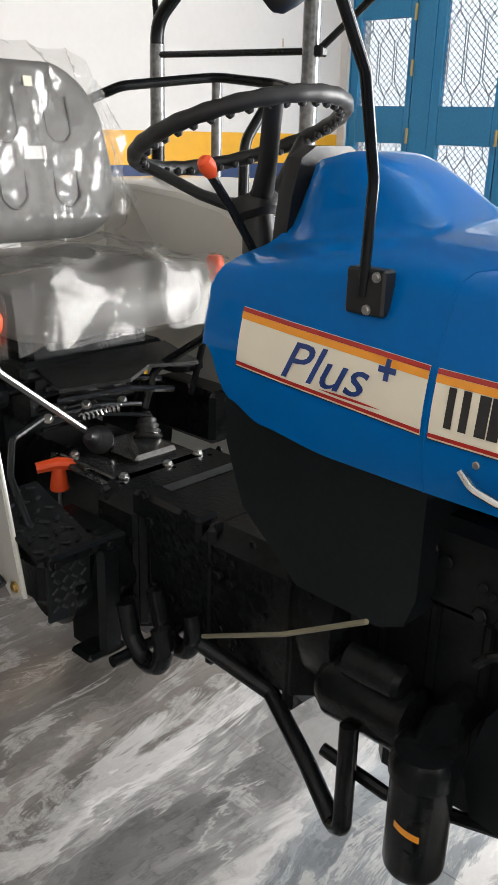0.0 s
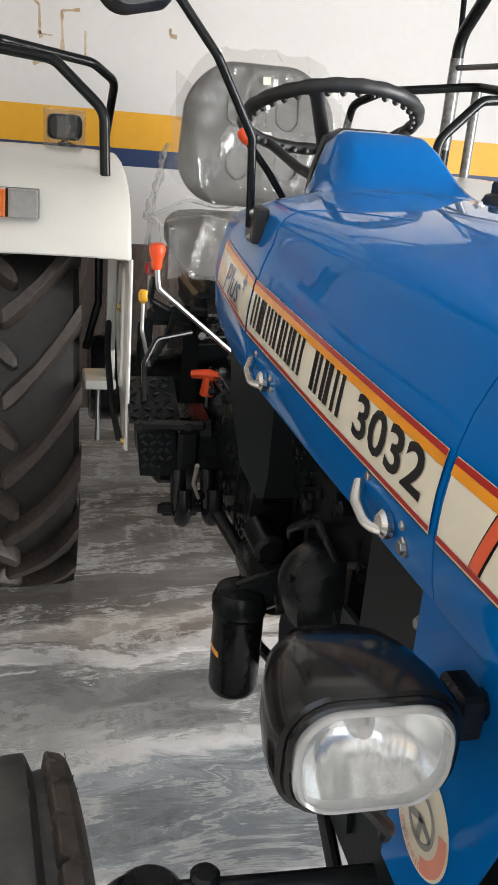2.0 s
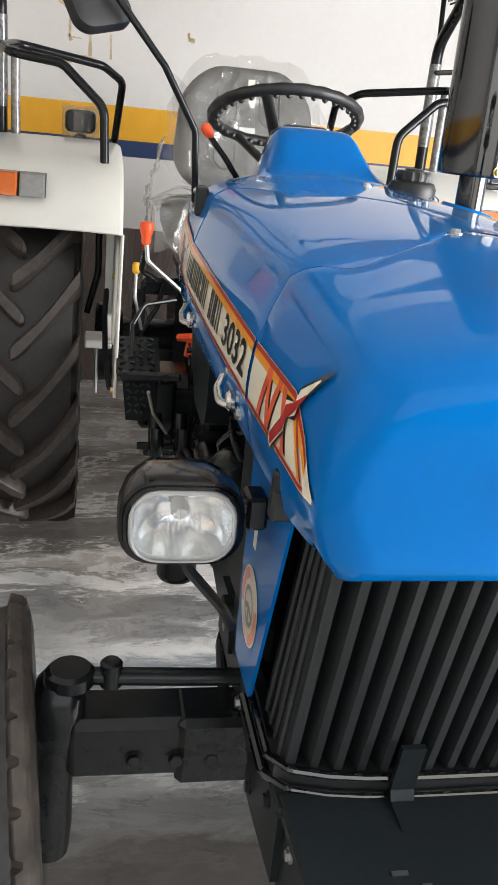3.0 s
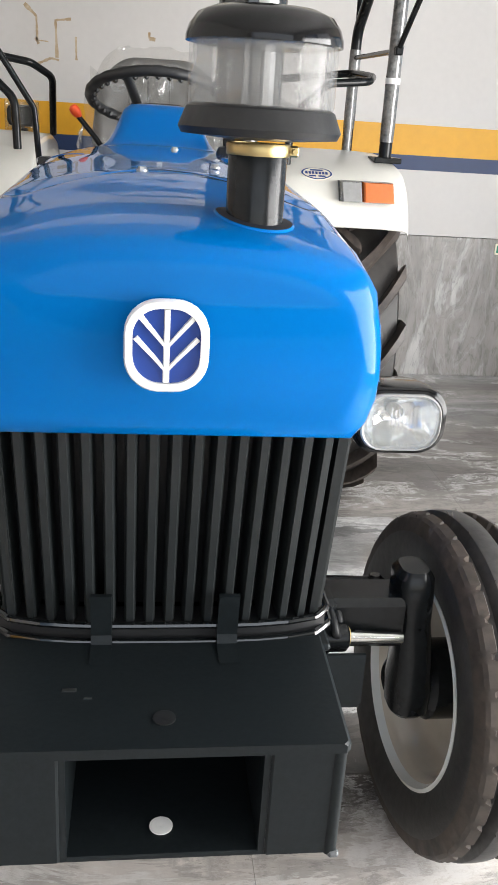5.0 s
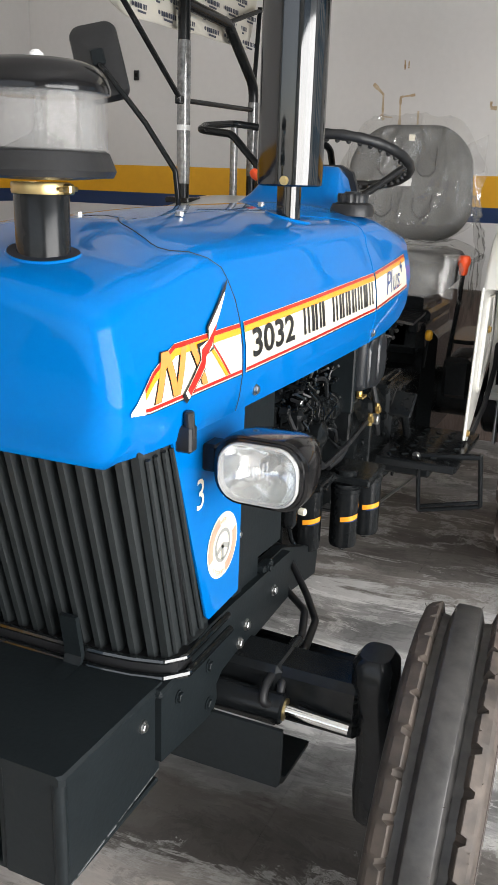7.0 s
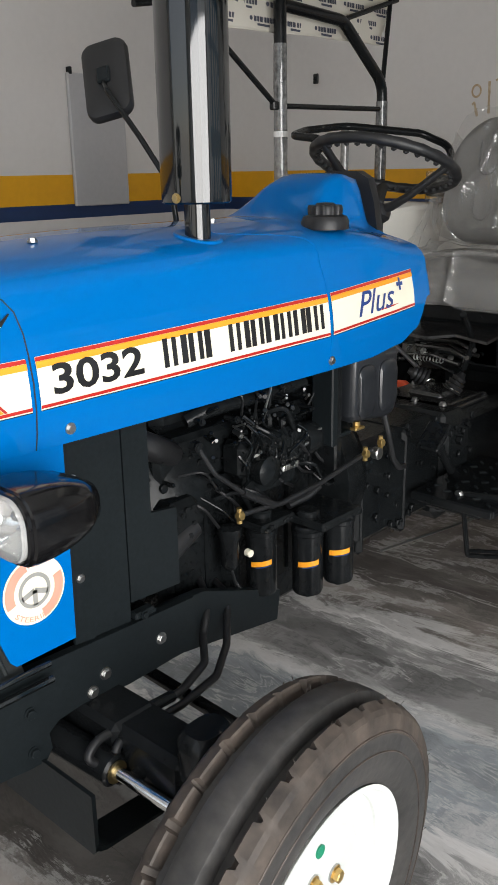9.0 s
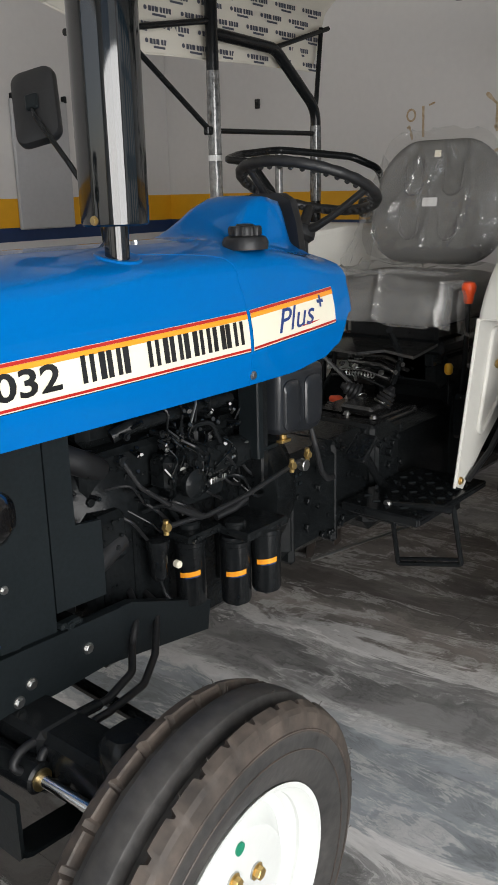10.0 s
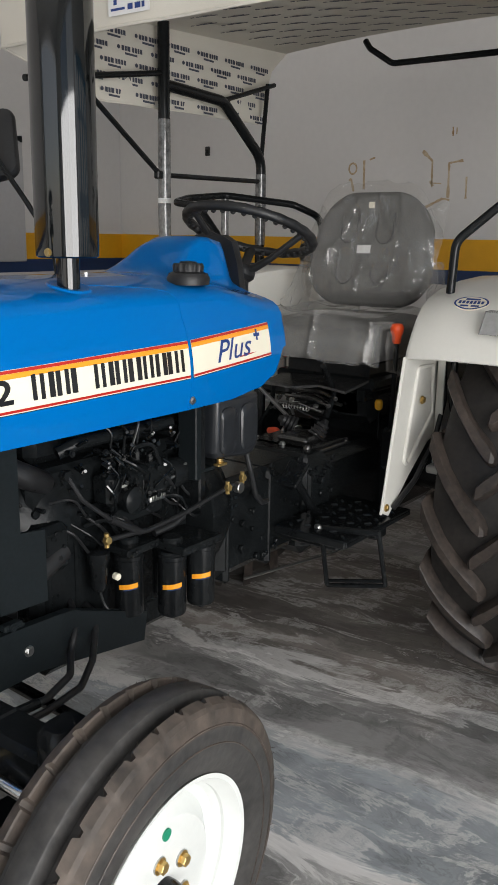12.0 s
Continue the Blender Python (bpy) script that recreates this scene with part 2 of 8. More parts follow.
CAST = material("black_painted_casting", (0.0082, 0.0095, 0.0102), 0.20, grain=0.4, scale=90, bump=0.22, big=9, spec=0.20)
GREYBLACK = material("charcoal_painted_steel", (0.0095, 0.0125, 0.0140), 0.38, grain=0.25, scale=120, bump=0.09, big=3, spec=0.19)
GRILLE = material("charcoal_moulded_grille", (0.0175, 0.0205, 0.0215), 0.46, grain=0.16, scale=120, bump=0.08, big=5, spec=0.36)
RUBBER = material("tyre_rubber", (0.019, 0.0188, 0.0185), 0.44, grain=0.3, scale=45, bump=0.25, big=9, wear=(0.088, 0.066, 0.054))
# Darker copy of the tyre rubber: shade between the lugs, put into the colour.
CARCASS = material("shaded_tyre_rubber", (0.011, 0.0108, 0.0106), 0.5, grain=0.3, scale=60, bump=0.2, big=4, wear=(0.030, 0.026, 0.023))
FENDER = material("cream_white_enamel", (0.66, 0.65, 0.60), 0.3, coat=0.5, grain=0.02, scale=90, bump=0.01)
REARRUBBER = material("rear_tyre_rubber", (0.017, 0.016, 0.0155), 0.46, grain=0.3, scale=60, bump=0.2, big=4, wear=(0.068, 0.053, 0.044))
RIM = material("white_wheel_enamel", (0.66, 0.68, 0.66), 0.32, coat=0.4, grain=0.03, scale=60, bump=0.02)
CHROME = material("bright_steel", (0.62, 0.62, 0.60), 0.18, metal=1.0, grain=0.08, scale=80)
STEEL = material("zinc_bolt", (0.45, 0.45, 0.44), 0.32, metal=1.0, grain=0.1, scale=150)
BRASS = material("brass", (0.52, 0.40, 0.19), 0.36, metal=1.0, grain=0.08, scale=90)
ORANGE = material("orange_plastic", (0.80, 0.085, 0.018), 0.38, grain=0.05, scale=50)
RED = material("red_plastic", (0.6, 0.02, 0.02), 0.38, grain=0.05, scale=50)
YELKNOB = material("yellow_plastic", (0.80, 0.42, 0.02), 0.4, grain=0.05, scale=50)
AMBER = material("amber_lens", (0.62, 0.145, 0.03), 0.15, coat=0.6, grain=0.1, scale=120)
CLEARLENS = material("ribbed_clear_lens", (0.48, 0.48, 0.47), 0.10, coat=0.6, grain=0.15, scale=60, bump=0.1, alpha=0.6)
SEATGREY = material("grey_vinyl", (0.105, 0.105, 0.102), 0.5, grain=0.12, scale=120, bump=0.15, big=4)
SEATDARK = material("dark_grey_vinyl", (0.06, 0.06, 0.06), 0.55, grain=0.12, scale=120, bump=0.15)
PLASTICBLACK = material("matt_black_plastic", (0.0125, 0.0130, 0.0140), 0.42, grain=0.2, scale=120, bump=0.08)
CREAM = material("cream_sticker", (0.83, 0.78, 0.63), 0.3, coat=0.4, grain=0.02, scale=30)
STICKRED = material("dark_red_sticker", (0.42, 0.018, 0.012), 0.3, coat=0.4, grain=0.02, scale=30)
STICKORANGE = material("orange_sticker", (0.85, 0.33, 0.02), 0.3, coat=0.4, grain=0.02, scale=30)
STICKBLACK = material("black_sticker", (0.012, 0.012, 0.012), 0.3, coat=0.4, grain=0.02, scale=30)
STICKBLUE = material("blue_sticker", (0.012, 0.045, 0.20), 0.3, coat=0.4, grain=0.02, scale=30)
WHITEPLASTIC = material("white_plastic", (0.74, 0.74, 0.73), 0.35, grain=0.02, scale=30)
EMBLUE = material("dark_blue_badge_enamel", (0.010, 0.045, 0.26), 0.25, coat=0.6, grain=0.05, scale=60)
CLOTH = material("cream_canopy_cloth", (0.62, 0.59, 0.52), 0.8, grain=0.05, scale=400, bump=0.15, big=3)
INK = material("faded_blue_black_ink", (0.07, 0.075, 0.10), 0.8, grain=0.2, scale=60)
RUST = material("brown_wall_stain", (0.42, 0.22, 0.05), 0.8, grain=0.4, scale=45, wear=(0.62, 0.52, 0.38))
GREYBOX = material("grey_enamel_board", (0.42, 0.42, 0.43), 0.5, grain=0.05, scale=40)
GREEN = material("green_sticker", (0.01, 0.22, 0.12), 0.4, grain=0.05, scale=40)
WRAP = material("scratched_clear_wrap", (0.05, 0.05, 0.05), 0.14, metal=0.0, coat=1.0, grain=0.7, scale=60, bump=0.5, wear=(0.22, 0.22, 0.215))
GROUT = material("grey_grout", (0.22, 0.21, 0.20), 0.7, grain=0.2, scale=60)
JOINT_AND_SHADE = material("dark_joint_and_shade", (0.01, 0.012, 0.02), 0.7)
OUTSIDE = glow_material("bright_daylight_outside", (0.93, 0.97, 1.0), 0.90)
WIRE = material("grey_wire_mesh", (0.30, 0.33, 0.36), 0.5, metal=0.3, grain=0.1, scale=60)
STICKGREY = material("faded_grey_sticker", (0.30, 0.30, 0.28), 0.35, coat=0.3, grain=0.05, scale=40)
STICKFADED = material("faded_salmon_sticker", (0.78, 0.33, 0.24), 0.35, coat=0.3, grain=0.05, scale=40)
TREAD = material("worn_tread_rubber", (0.030, 0.030, 0.030), 0.42, grain=0.35, scale=55, bump=0.25, big=7, wear=(0.062, 0.059, 0.056))
DUSTY = material("dusty_brown_rubber", (0.029, 0.0255, 0.023), 0.62, grain=0.3, scale=38, bump=0.35, big=11, wear=(0.098, 0.078, 0.064))
LAMPGLASS = material("lamp_reflector", (0.74, 0.75, 0.74), 0.17, metal=0.9, grain=0.12, scale=30, bump=0.08)


# ---- mesh building ----
class Shape:
    """Collects vertices and faces of one part."""

    def __init__(self):
        self.v, self.f = [], []

    def add(self, verts, faces):
        n = len(self.v)
        self.v += [tuple(p) for p in verts]
        self.f += [tuple(i + n for i in q) for q in faces]
        return self

    def box(self, x0, x1, y0, y1, z0, z1, r=0.0, m=None):
        """A box with chamfered edges."""
        cx, cy, cz, hx, hy, hz = (x0 + x1) / 2, (y0 + y1) / 2, (z0 + z1) / 2, (x1 - x0) / 2, (y1 - y0) / 2, (z1 - z0) / 2
        r = min(r, hx * 0.9, hy * 0.9, hz * 0.9)
        if r <= 0:
            vs = [(sx * hx, sy * hy, sz * hz) for sx in (-1, 1) for sy in (-1, 1) for sz in (-1, 1)]
            fs = [(0, 1, 3, 2), (4, 6, 7, 5), (0, 4, 5, 1), (2, 3, 7, 6), (0, 2, 6, 4), (1, 5, 7, 3)]
        else:
            vs, ix = [], {}
            for sx in (-1, 1):
                for sy in (-1, 1):
                    for sz in (-1, 1):
                        for a in range(3):
                            p = [sx * (hx - r), sy * (hy - r), sz * (hz - r)]
                            p[a] = (sx * hx, sy * hy, sz * hz)[a]
                            ix[sx, sy, sz, a] = len(vs)
                            vs.append(tuple(p))
            fs = []
            for a in range(3):
                b, c = [k for k in range(3) if k != a]
                for s in (-1, 1):
                    q = []
                    for sb, sc in ((-1, -1), (1, -1), (1, 1), (-1, 1)):
                        k = [0, 0, 0]
                        k[a], k[b], k[c] = s, sb, sc
                        q.append(ix[(*k, a)])
                    fs.append(q)
            for a in range(3):
                b, c = [k for k in range(3) if k != a]
                for sb in (-1, 1):
                    for sc in (-1, 1):
                        k0, k1 = [0, 0, 0], [0, 0, 0]
                        k0[a], k1[a] = -1, 1
                        for k in (k0, k1):
                            k[b], k[c] = sb, sc
                        fs.append([ix[(*k0, b)], ix[(*k1, b)], ix[(*k1, c)], ix[(*k0, c)]])
            for sx in (-1, 1):
                for sy in (-1, 1):
                    for sz in (-1, 1):
                        fs.append([ix[sx, sy, sz, a] for a in range(3)])
        vs = [Vector((p[0] + cx, p[1] + cy, p[2] + cz)) for p in vs]
        if m is not None:
            vs = [m @ p for p in vs]
        return self.add(vs, fs)

    def lathe(self, profile, m, n=32, closed=False, caps=True):
        """Turns (radius, height) pairs round the z axis of the pose m."""
        vs, fs, k = [], [], len(profile)
        for i in range(n):
            a = 2 * math.pi * i / n
            vs += [m @ Vector((r * math.cos(a), r * math.sin(a), h)) for r, h in profile]
        for i in range(n):
            j = (i + 1) % n
            for p in range(k if closed else k - 1):
                q = (p + 1) % k
                fs.append((i * k + p, j * k + p, j * k + q, i * k + q))
        if caps and not closed:
            fs.append([i * k + k - 1 for i in range(n)])
            fs.append([i * k for i in reversed(range(n))])
        return self.add(vs, fs)

    def cyl(self, a, b, r, n=16, r2=None, edge=0.0):
        a, b = Vector(a), Vector(b)
        h = (b - a).length
        m = Matrix.Translation(a) @ (b - a).to_track_quat("Z", "Y").to_matrix().to_4x4()
        r2 = r if r2 is None else r2
        e = min(edge, h / 3, r / 2)
        prof = [(r, 0), (r2, h)] if not e else [(r - e, 0), (r, e), (r2, h - e), (r2 - e, h)]
        return self.lathe(prof, m, n)

    def bolt(self, p, way, r=0.008, h=0.006):
        """A hexagonal head on a washer."""
        p, way = Vector(p), Vector(way).normalized()
        self.cyl(p - way * 0.001, p + way * h * 0.3, r * 1.35, 14)
        return self.cyl(p, p + way * h, r, 6, edge=r * 0.12)

    def tube(self, pts, r, n=12, bend=0.0, steps=6, closed=False, flat=1.0):
        """A round bar along a polyline, with bends of that radius."""
        pts = [Vector(p) for p in pts]
        if bend and not closed:
            out = [pts[0]]
            for a, b, c in zip(pts, pts[1:], pts[2:]):
                u, w = (a - b), (c - b)
                lim = min(u.length, w.length) * 0.48
                ang = u.angle(w, 0)
                d = min(lim, bend / max(math.tan(ang / 2), 0.05))
                p0, p1 = b + u.normalized() * d, b + w.normalized() * d
                for s in range(steps + 1):
                    t = s / steps
                    out.append((1 - t) ** 2 * p0 + 2 * t * (1 - t) * b + t * t * p1)
            out.append(pts[-1])
            pts = out
        k = len(pts)
        rings, up = [], None
        for i, p in enumerate(pts):
            if closed:
                d = (pts[(i + 1) % k] - pts[i - 1])
            else:
                d = (pts[min(i + 1, k - 1)] - pts[max(i - 1, 0)])
            d.normalize()
            if up is None:
                up = d.orthogonal().normalized() if abs(d.z) > 0.9 else Vector((0, 0, 1))
            side = d.cross(up)
            if side.length < 1e-6:
                side = d.orthogonal()
            side.normalize()
            up = side.cross(d).normalized()
            rr = r[i] if isinstance(r, (list, tuple)) else r
            rings.append([p + rr * (math.cos(2 * math.pi * j / n) * side + flat * math.sin(2 * math.pi * j / n) * up) for j in range(n)])
        return self.loft(rings, caps=not closed, wrap=closed)

    def loft(self, rings, caps=True, wrap=False, close=True):
        k, n = len(rings), len(rings[0])
        vs = [p for ring in rings for p in ring]
        fs = []
        for i in range(k if wrap else k - 1):
            for j in range(n if close else n - 1):
                a, b = i * n, ((i + 1) % k) * n
                fs.append((a + j, a + (j + 1) % n, b + (j + 1) % n, b + j))
        if caps and close:
            fs.append(list(range(n))[::-1])
            fs.append([(k - 1) * n + j for j in range(n)])
        return self.add(vs, fs)

    def plate(self, outline, way, thick):
        """A flat plate: outline points pushed along a vector."""
        o = [Vector(p) for p in outline]
        w = Vector(way).normalized() * thick
        n = len(o)
        fs = [list(range(n))[::-1], [n + i for i in range(n)]] + [(i, (i + 1) % n, n + (i + 1) % n, n + i) for i in range(n)]
        return self.add(o + [p + w for p in o], fs)

    def grid(self, fn, us, vs_, thick=None):
        """A sheet of fn(u, v) points."""
        nu, nv = len(us), len(vs_)
        pts = [fn(u, v) for u in us for v in vs_]
        return self.add(pts, [(i * nv + j, (i + 1) * nv + j, (i + 1) * nv + j + 1, i * nv + j + 1) for i in range(nu - 1) for j in range(nv - 1)])

    def mirrored(self):
        s = Shape()
        s.v = [(-x, y, z) for x, y, z in self.v]
        s.f = [tuple(reversed(q)) for q in self.f]
        return s

    def mesh(self, name, mat, angle=35, fix=True):
        me = bpy.data.meshes.new(name)
        me.from_pydata([(UNIT * x, UNIT * y, UNIT * z) for x, y, z in self.v], [], [tuple(q) for q in self.f])
        if fix:
            bm = bmesh.new()
            bm.from_mesh(me)
            bmesh.ops.recalc_face_normals(bm, faces=bm.faces)
            bm.to_mesh(me)
            bm.free()
        me.materials.append(mat)
        me.polygons.foreach_set("use_smooth", [True] * len(me.polygons))
        me.set_sharp_from_angle(angle=radians(angle))
        me.update()
        return me


def part(name, shape, mat, parent=None, label="", angle=35, fix=True):
    ob = new(name, shape.mesh(name, mat, angle, fix))
    ob.parent = parent
    if label:
        ob["label"] = label
    return ob


def lerp(table, t):
    """Linear interpolation in rows of (t, value)."""
    if t <= table[0][0]:
        return table[0][1]
    for (a, p), (b, q) in zip(table, table[1:]):
        if t <= b:
            return p + (q - p) * (t - a) / (b - a)
    return table[-1][1]


def smooth(table, t):
    if t <= table[0][0]:
        return table[0][1]
    for (a, p), (b, q) in zip(table, table[1:]):
        if t <= b:
            s = (t - a) / (b - a)
            return p + (q - p) * s * s * (3 - 2 * s)
    return table[-1][1]


def span(a, b, n):
    return [a + (b - a) * i / n for i in range(n + 1)]


def rrect(w, h, r, n=5):
    """A rounded rectangle round the origin, anticlockwise."""
    out = []
    for cx, cy, a0 in ((w / 2 - r, h / 2 - r, 0), (-w / 2 + r, h / 2 - r, 90), (-w / 2 + r, -h / 2 + r, 180), (w / 2 - r, -h / 2 + r, 270)):
        for i in range(n + 1):
            a = radians(a0 + 90 * i / n)
            out.append((cx + r * math.cos(a), cy + r * math.sin(a)))
    return out


def lettering(body, size, shear=0.0, bold=0.0):
    """The outline mesh of a word in the built-in font: points (u, v) and faces, with its width scaled to 1 per unit size."""
    cu = bpy.data.curves.new("lettering", "FONT")
    cu.body, cu.size, cu.shear, cu.resolution_u, cu.offset = body, size, shear, 3, bold
    ob = new("lettering", cu)
    me = bpy.data.meshes.new_from_object(ob.evaluated_get(bpy.context.evaluated_depsgraph_get()))
    vs, fs = [tuple(v.co[:2]) for v in me.vertices], [tuple(p.vertices) for p in me.polygons]
    bpy.data.objects.remove(ob)
    bpy.data.curves.remove(cu)
    bpy.data.meshes.remove(me)
    return vs, fs


# ---- the showroom ----
WALL_Y, WALL_X0, WALL_X1, FRONT_Y, HIGH = 3.83, -2.75, 3.13, -4.2, 3.3


def structure(name, shape, mat, label, category):
    return tagged(part(name, shape, mat, None, "", 30), label, category, kind="structure")


base = Shape().box(WALL_X0 - 0.2, WALL_X1 + 0.2, FRONT_Y - 3.0, WALL_Y + 0.2, -0.16, -0.004)
floor = structure("floor", base, GROUT, "polished grey marble slab floor with white veins", "floor")


def banded_wall(name, label, at):
    """A wall of plaster above, with yellow and navy painted bands and a stone dado. at(u0, u1, z0, z1, proud) gives a box."""
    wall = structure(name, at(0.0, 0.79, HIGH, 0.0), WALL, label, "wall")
    part("yellow_band", at(0.0, 1.202, 1.354, 0.0015), YELLOW, wall, "yellow painted band")
    part("navy_band", at(0.0, 1.128, 1.202, 0.0015), NAVY, wall, "navy painted band")
    return wall


wall_rear = banded_wall("wall_rear", "white painted wall with yellow and navy bands over a stone dado",
                        lambda u, z0, z1, p: Shape().box(WALL_X0 - 0.2, WALL_X1 + 0.2, WALL_Y - p, WALL_Y + 0.2, z0, z1))
wall_side = banded_wall("wall_side", "white painted side wall with yellow and navy bands",
                        lambda u, z0, z1, p: Shape().box(WALL_X0 - 0.2, WALL_X0 + p, FRONT_Y - 0.2, WALL_Y - 0.002, z0, z1))
ceiling = structure("ceiling", Shape().box(WALL_X0 - 0.2, WALL_X1 + 0.2, FRONT_Y - 0.2, WALL_Y + 0.2, HIGH, HIGH + 0.15), CEIL, "plain white ceiling", "ceiling")
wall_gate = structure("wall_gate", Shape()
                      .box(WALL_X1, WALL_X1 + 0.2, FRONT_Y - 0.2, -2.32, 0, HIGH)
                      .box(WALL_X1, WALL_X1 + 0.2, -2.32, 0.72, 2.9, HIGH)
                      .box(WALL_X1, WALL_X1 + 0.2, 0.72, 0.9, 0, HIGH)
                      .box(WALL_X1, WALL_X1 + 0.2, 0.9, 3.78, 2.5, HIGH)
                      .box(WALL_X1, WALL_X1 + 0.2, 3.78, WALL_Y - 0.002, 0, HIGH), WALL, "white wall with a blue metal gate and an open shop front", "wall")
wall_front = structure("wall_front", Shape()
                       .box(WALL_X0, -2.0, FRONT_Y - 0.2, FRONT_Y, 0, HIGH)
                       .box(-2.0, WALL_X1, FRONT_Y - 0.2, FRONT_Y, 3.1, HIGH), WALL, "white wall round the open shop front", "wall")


def dado_panels(parent, n, at, brown=()):
    for i in range(n):
        part("stone_panel", at(i), DADO_BROWN if i in brown else DADO, parent, "dark brown polished panel" if i in brown else "")


def rear_panel(i):
    x0 = WALL_X0 + 0.004 + i * 0.98
    return Shape().box(x0, min(x0 + 0.976, WALL_X1 - 0.002), WALL_Y - 0.012, WALL_Y + 0.2, 0.0, 0.788, 0.002)


def side_panel(i):
    y0 = FRONT_Y + i * 0.998
    return Shape().box(WALL_X0 - 0.2, WALL_X0 + 0.012, y0, min(y0 + 0.994, WALL_Y - 0.016), 0.0, 0.788, 0.002)


dado_panels(wall_rear, 6, rear_panel, (1, 2, 3))
dado_panels(wall_side, 9, side_panel)
outside = structure("backdrop", Shape().box(WALL_X1 + 1.2, WALL_X1 + 1.25, -1.0, 6.0, -0.1, 4.0), OUTSIDE, "bright daylight outside the gate", "backdrop")


def blue_gate():
    """Folding steel gate: each leaf a frame of flat bars with mesh windows."""
    gate = new("door_1")
    tagged(gate, "blue enamelled folding steel gate with white mesh windows", "gate", kind="structure")
    x = WALL_X1 + 0.05
    leaf_w, y = 0.54, 3.90
    for k in range(5):
        y1, y0 = min(y, 3.775), y - leaf_w + 0.006
        w0, w1 = y0 + 0.034, y - 0.180
        rows = ((0.90, 1.318), (1.510, 1.948 if k == 0 else 2.02), (2.10, 2.36))
        s = Shape().box(x - 0.02, x + 0.02, y0, w0, 0.02, 2.48, 0.004).box(x - 0.02, x + 0.02, w1, y1, 0.02, 2.48, 0.004)
        edges = [0.02, 0.10, 0.74] + [z for row in rows for z in row] + [2.48]
        for a, b in zip(edges[2::2], edges[3::2]):
            s.box(x - 0.02, x + 0.02, w0, w1, a, b, 0.004)
        s.box(x - 0.02, x + 0.02, w0, w1, 0.02, 0.10, 0.004).box(x - 0.004, x + 0.004, w0, w1, 0.10, 0.74)
        s.box(x - 0.026, x + 0.0, w1 + 0.055, w1 + 0.062, 0.02, 2.48)
        leaf = part("leaf", s, GATE_BLUE, gate)
        for a, b in rows:
            w = Shape()
            step, tall = 0.036, b - a
            for i in range(int((w1 - w0 + tall) / step) + 1):
                for way in (1, -1):
                    start = w0 + i * step - (tall if way > 0 else 0)
                    ta, tb = sorted(((w0 - start) / (way * tall), (w1 - start) / (way * tall)))
                    t0, t1 = max(0.0, ta), min(1.0, tb)
                    if t1 - t0 > 0.02:
                        w.tube([(x, start + way * tall * t0, a + tall * t0), (x + 0.002, start + way * tall * t1, a + tall * t1)], 0.0027, 4)
            # ornamental bars behind the mesh: uprights that part into long hexagons
            for j in range(3):
                c, d = w0 + (w1 - w0) * (j + 0.5) / 3, (w1 - w0) / 7
                for side in (-1, 1):
                    w.tube([(x + 0.014, c, a), (x + 0.014, c, a + 0.05), (x + 0.014, c + side * d, a + 0.12), (x + 0.014, c + side * d, b - 0.12), (x + 0.014, c, b - 0.05), (x + 0.014, c, b)], 0.0035, 5)
            part("mesh_window", w, WIRE, leaf, "grey wire mesh")
        hinge = Shape()
        for z in (0.5, 1.36, 1.70, 1.97):
            hinge.cyl((x - 0.028, y0 - 0.003, z - 0.04), (x - 0.028, y0 - 0.003, z + 0.04), 0.008, 8)
        part("hinge", hinge, BRASS, leaf)
        y -= leaf_w
    return gate


blue_gate()


# ---- the tractor ----
tractor = tagged(new("tractor"), "new blue farm tractor with cream fenders and cloth canopy", "tractor")
SIDE = [(-0.05, 0.244), (0.0, 0.246), (0.06, 0.248), (0.34, 0.257), (0.62, 0.264), (0.98, 0.268), (1.2, 0.260), (1.29, 0.254), (1.37, 0.246)]


def side_x(y, z):
    """Half width of the bonnet at that place."""
    w = lerp(SIDE, y)
    return w - 0.010 * ((z - 1.07) / 0.075) ** 2 if z > 1.07 else w - 0.010 * ((1.07 - z) / 0.07) ** 2


def deck_z(y):
    return smooth([(0.0, 1.222), (0.12, 1.243), (0.34, 1.264), (0.7, 1.272), (1.1, 1.272), (1.38, 1.232)], y)


def curve(table, t):
    """Smooth interpolation through rows of (t, value)."""
    if t <= table[0][0]:
        return table[0][1]
    if t >= table[-1][0]:
        return table[-1][1]
    i = next(k for k in range(len(table) - 1) if t <= table[k + 1][0])
    (a, p), (b, q) = table[i], table[i + 1]
    m0 = (q - table[i - 1][1]) / (b - table[i - 1][0]) if i else 0.0
    m1 = (table[i + 2][1] - p) / (table[i + 2][0] - a) if i + 2 < len(table) else 0.0
    h = b - a
    u = (t - a) / h
    return (2 * u ** 3 - 3 * u * u + 1) * p + (u ** 3 - 2 * u * u + u) * h * m0 + (3 * u * u - 2 * u ** 3) * q + (u ** 3 - u * u) * h * m1


def hump(x, y):
    """The raised cowl in front of the steering wheel, rounded off towards its rear corners."""
    s = max(0.0, min(1.0, (y - 1.074) / 0.190))
    rise = 0.108 * (0.26 * s + 0.74 * s * s * (3 - 2 * s)) - 0.006 * max(0.0, min(1.0, (y - 1.27) / 0.1))
    wide = 0.086 - 0.017 * s
    run = 0.054 + 0.006 * s
    a = abs(x - 0.005)
    end = 1.392 - 0.058 * (a / 0.10) ** 2
    if y > end - 0.05:
        t = min(1.0, (y - end + 0.05) / 0.05)
        rise *= 1 - 0.85 * t * t * (3 - 2 * t)
    if a <= wide:
        return rise
    s = min(1, (a - wide) / run)
    return rise * (1 - s * s * (3 - 2 * s))


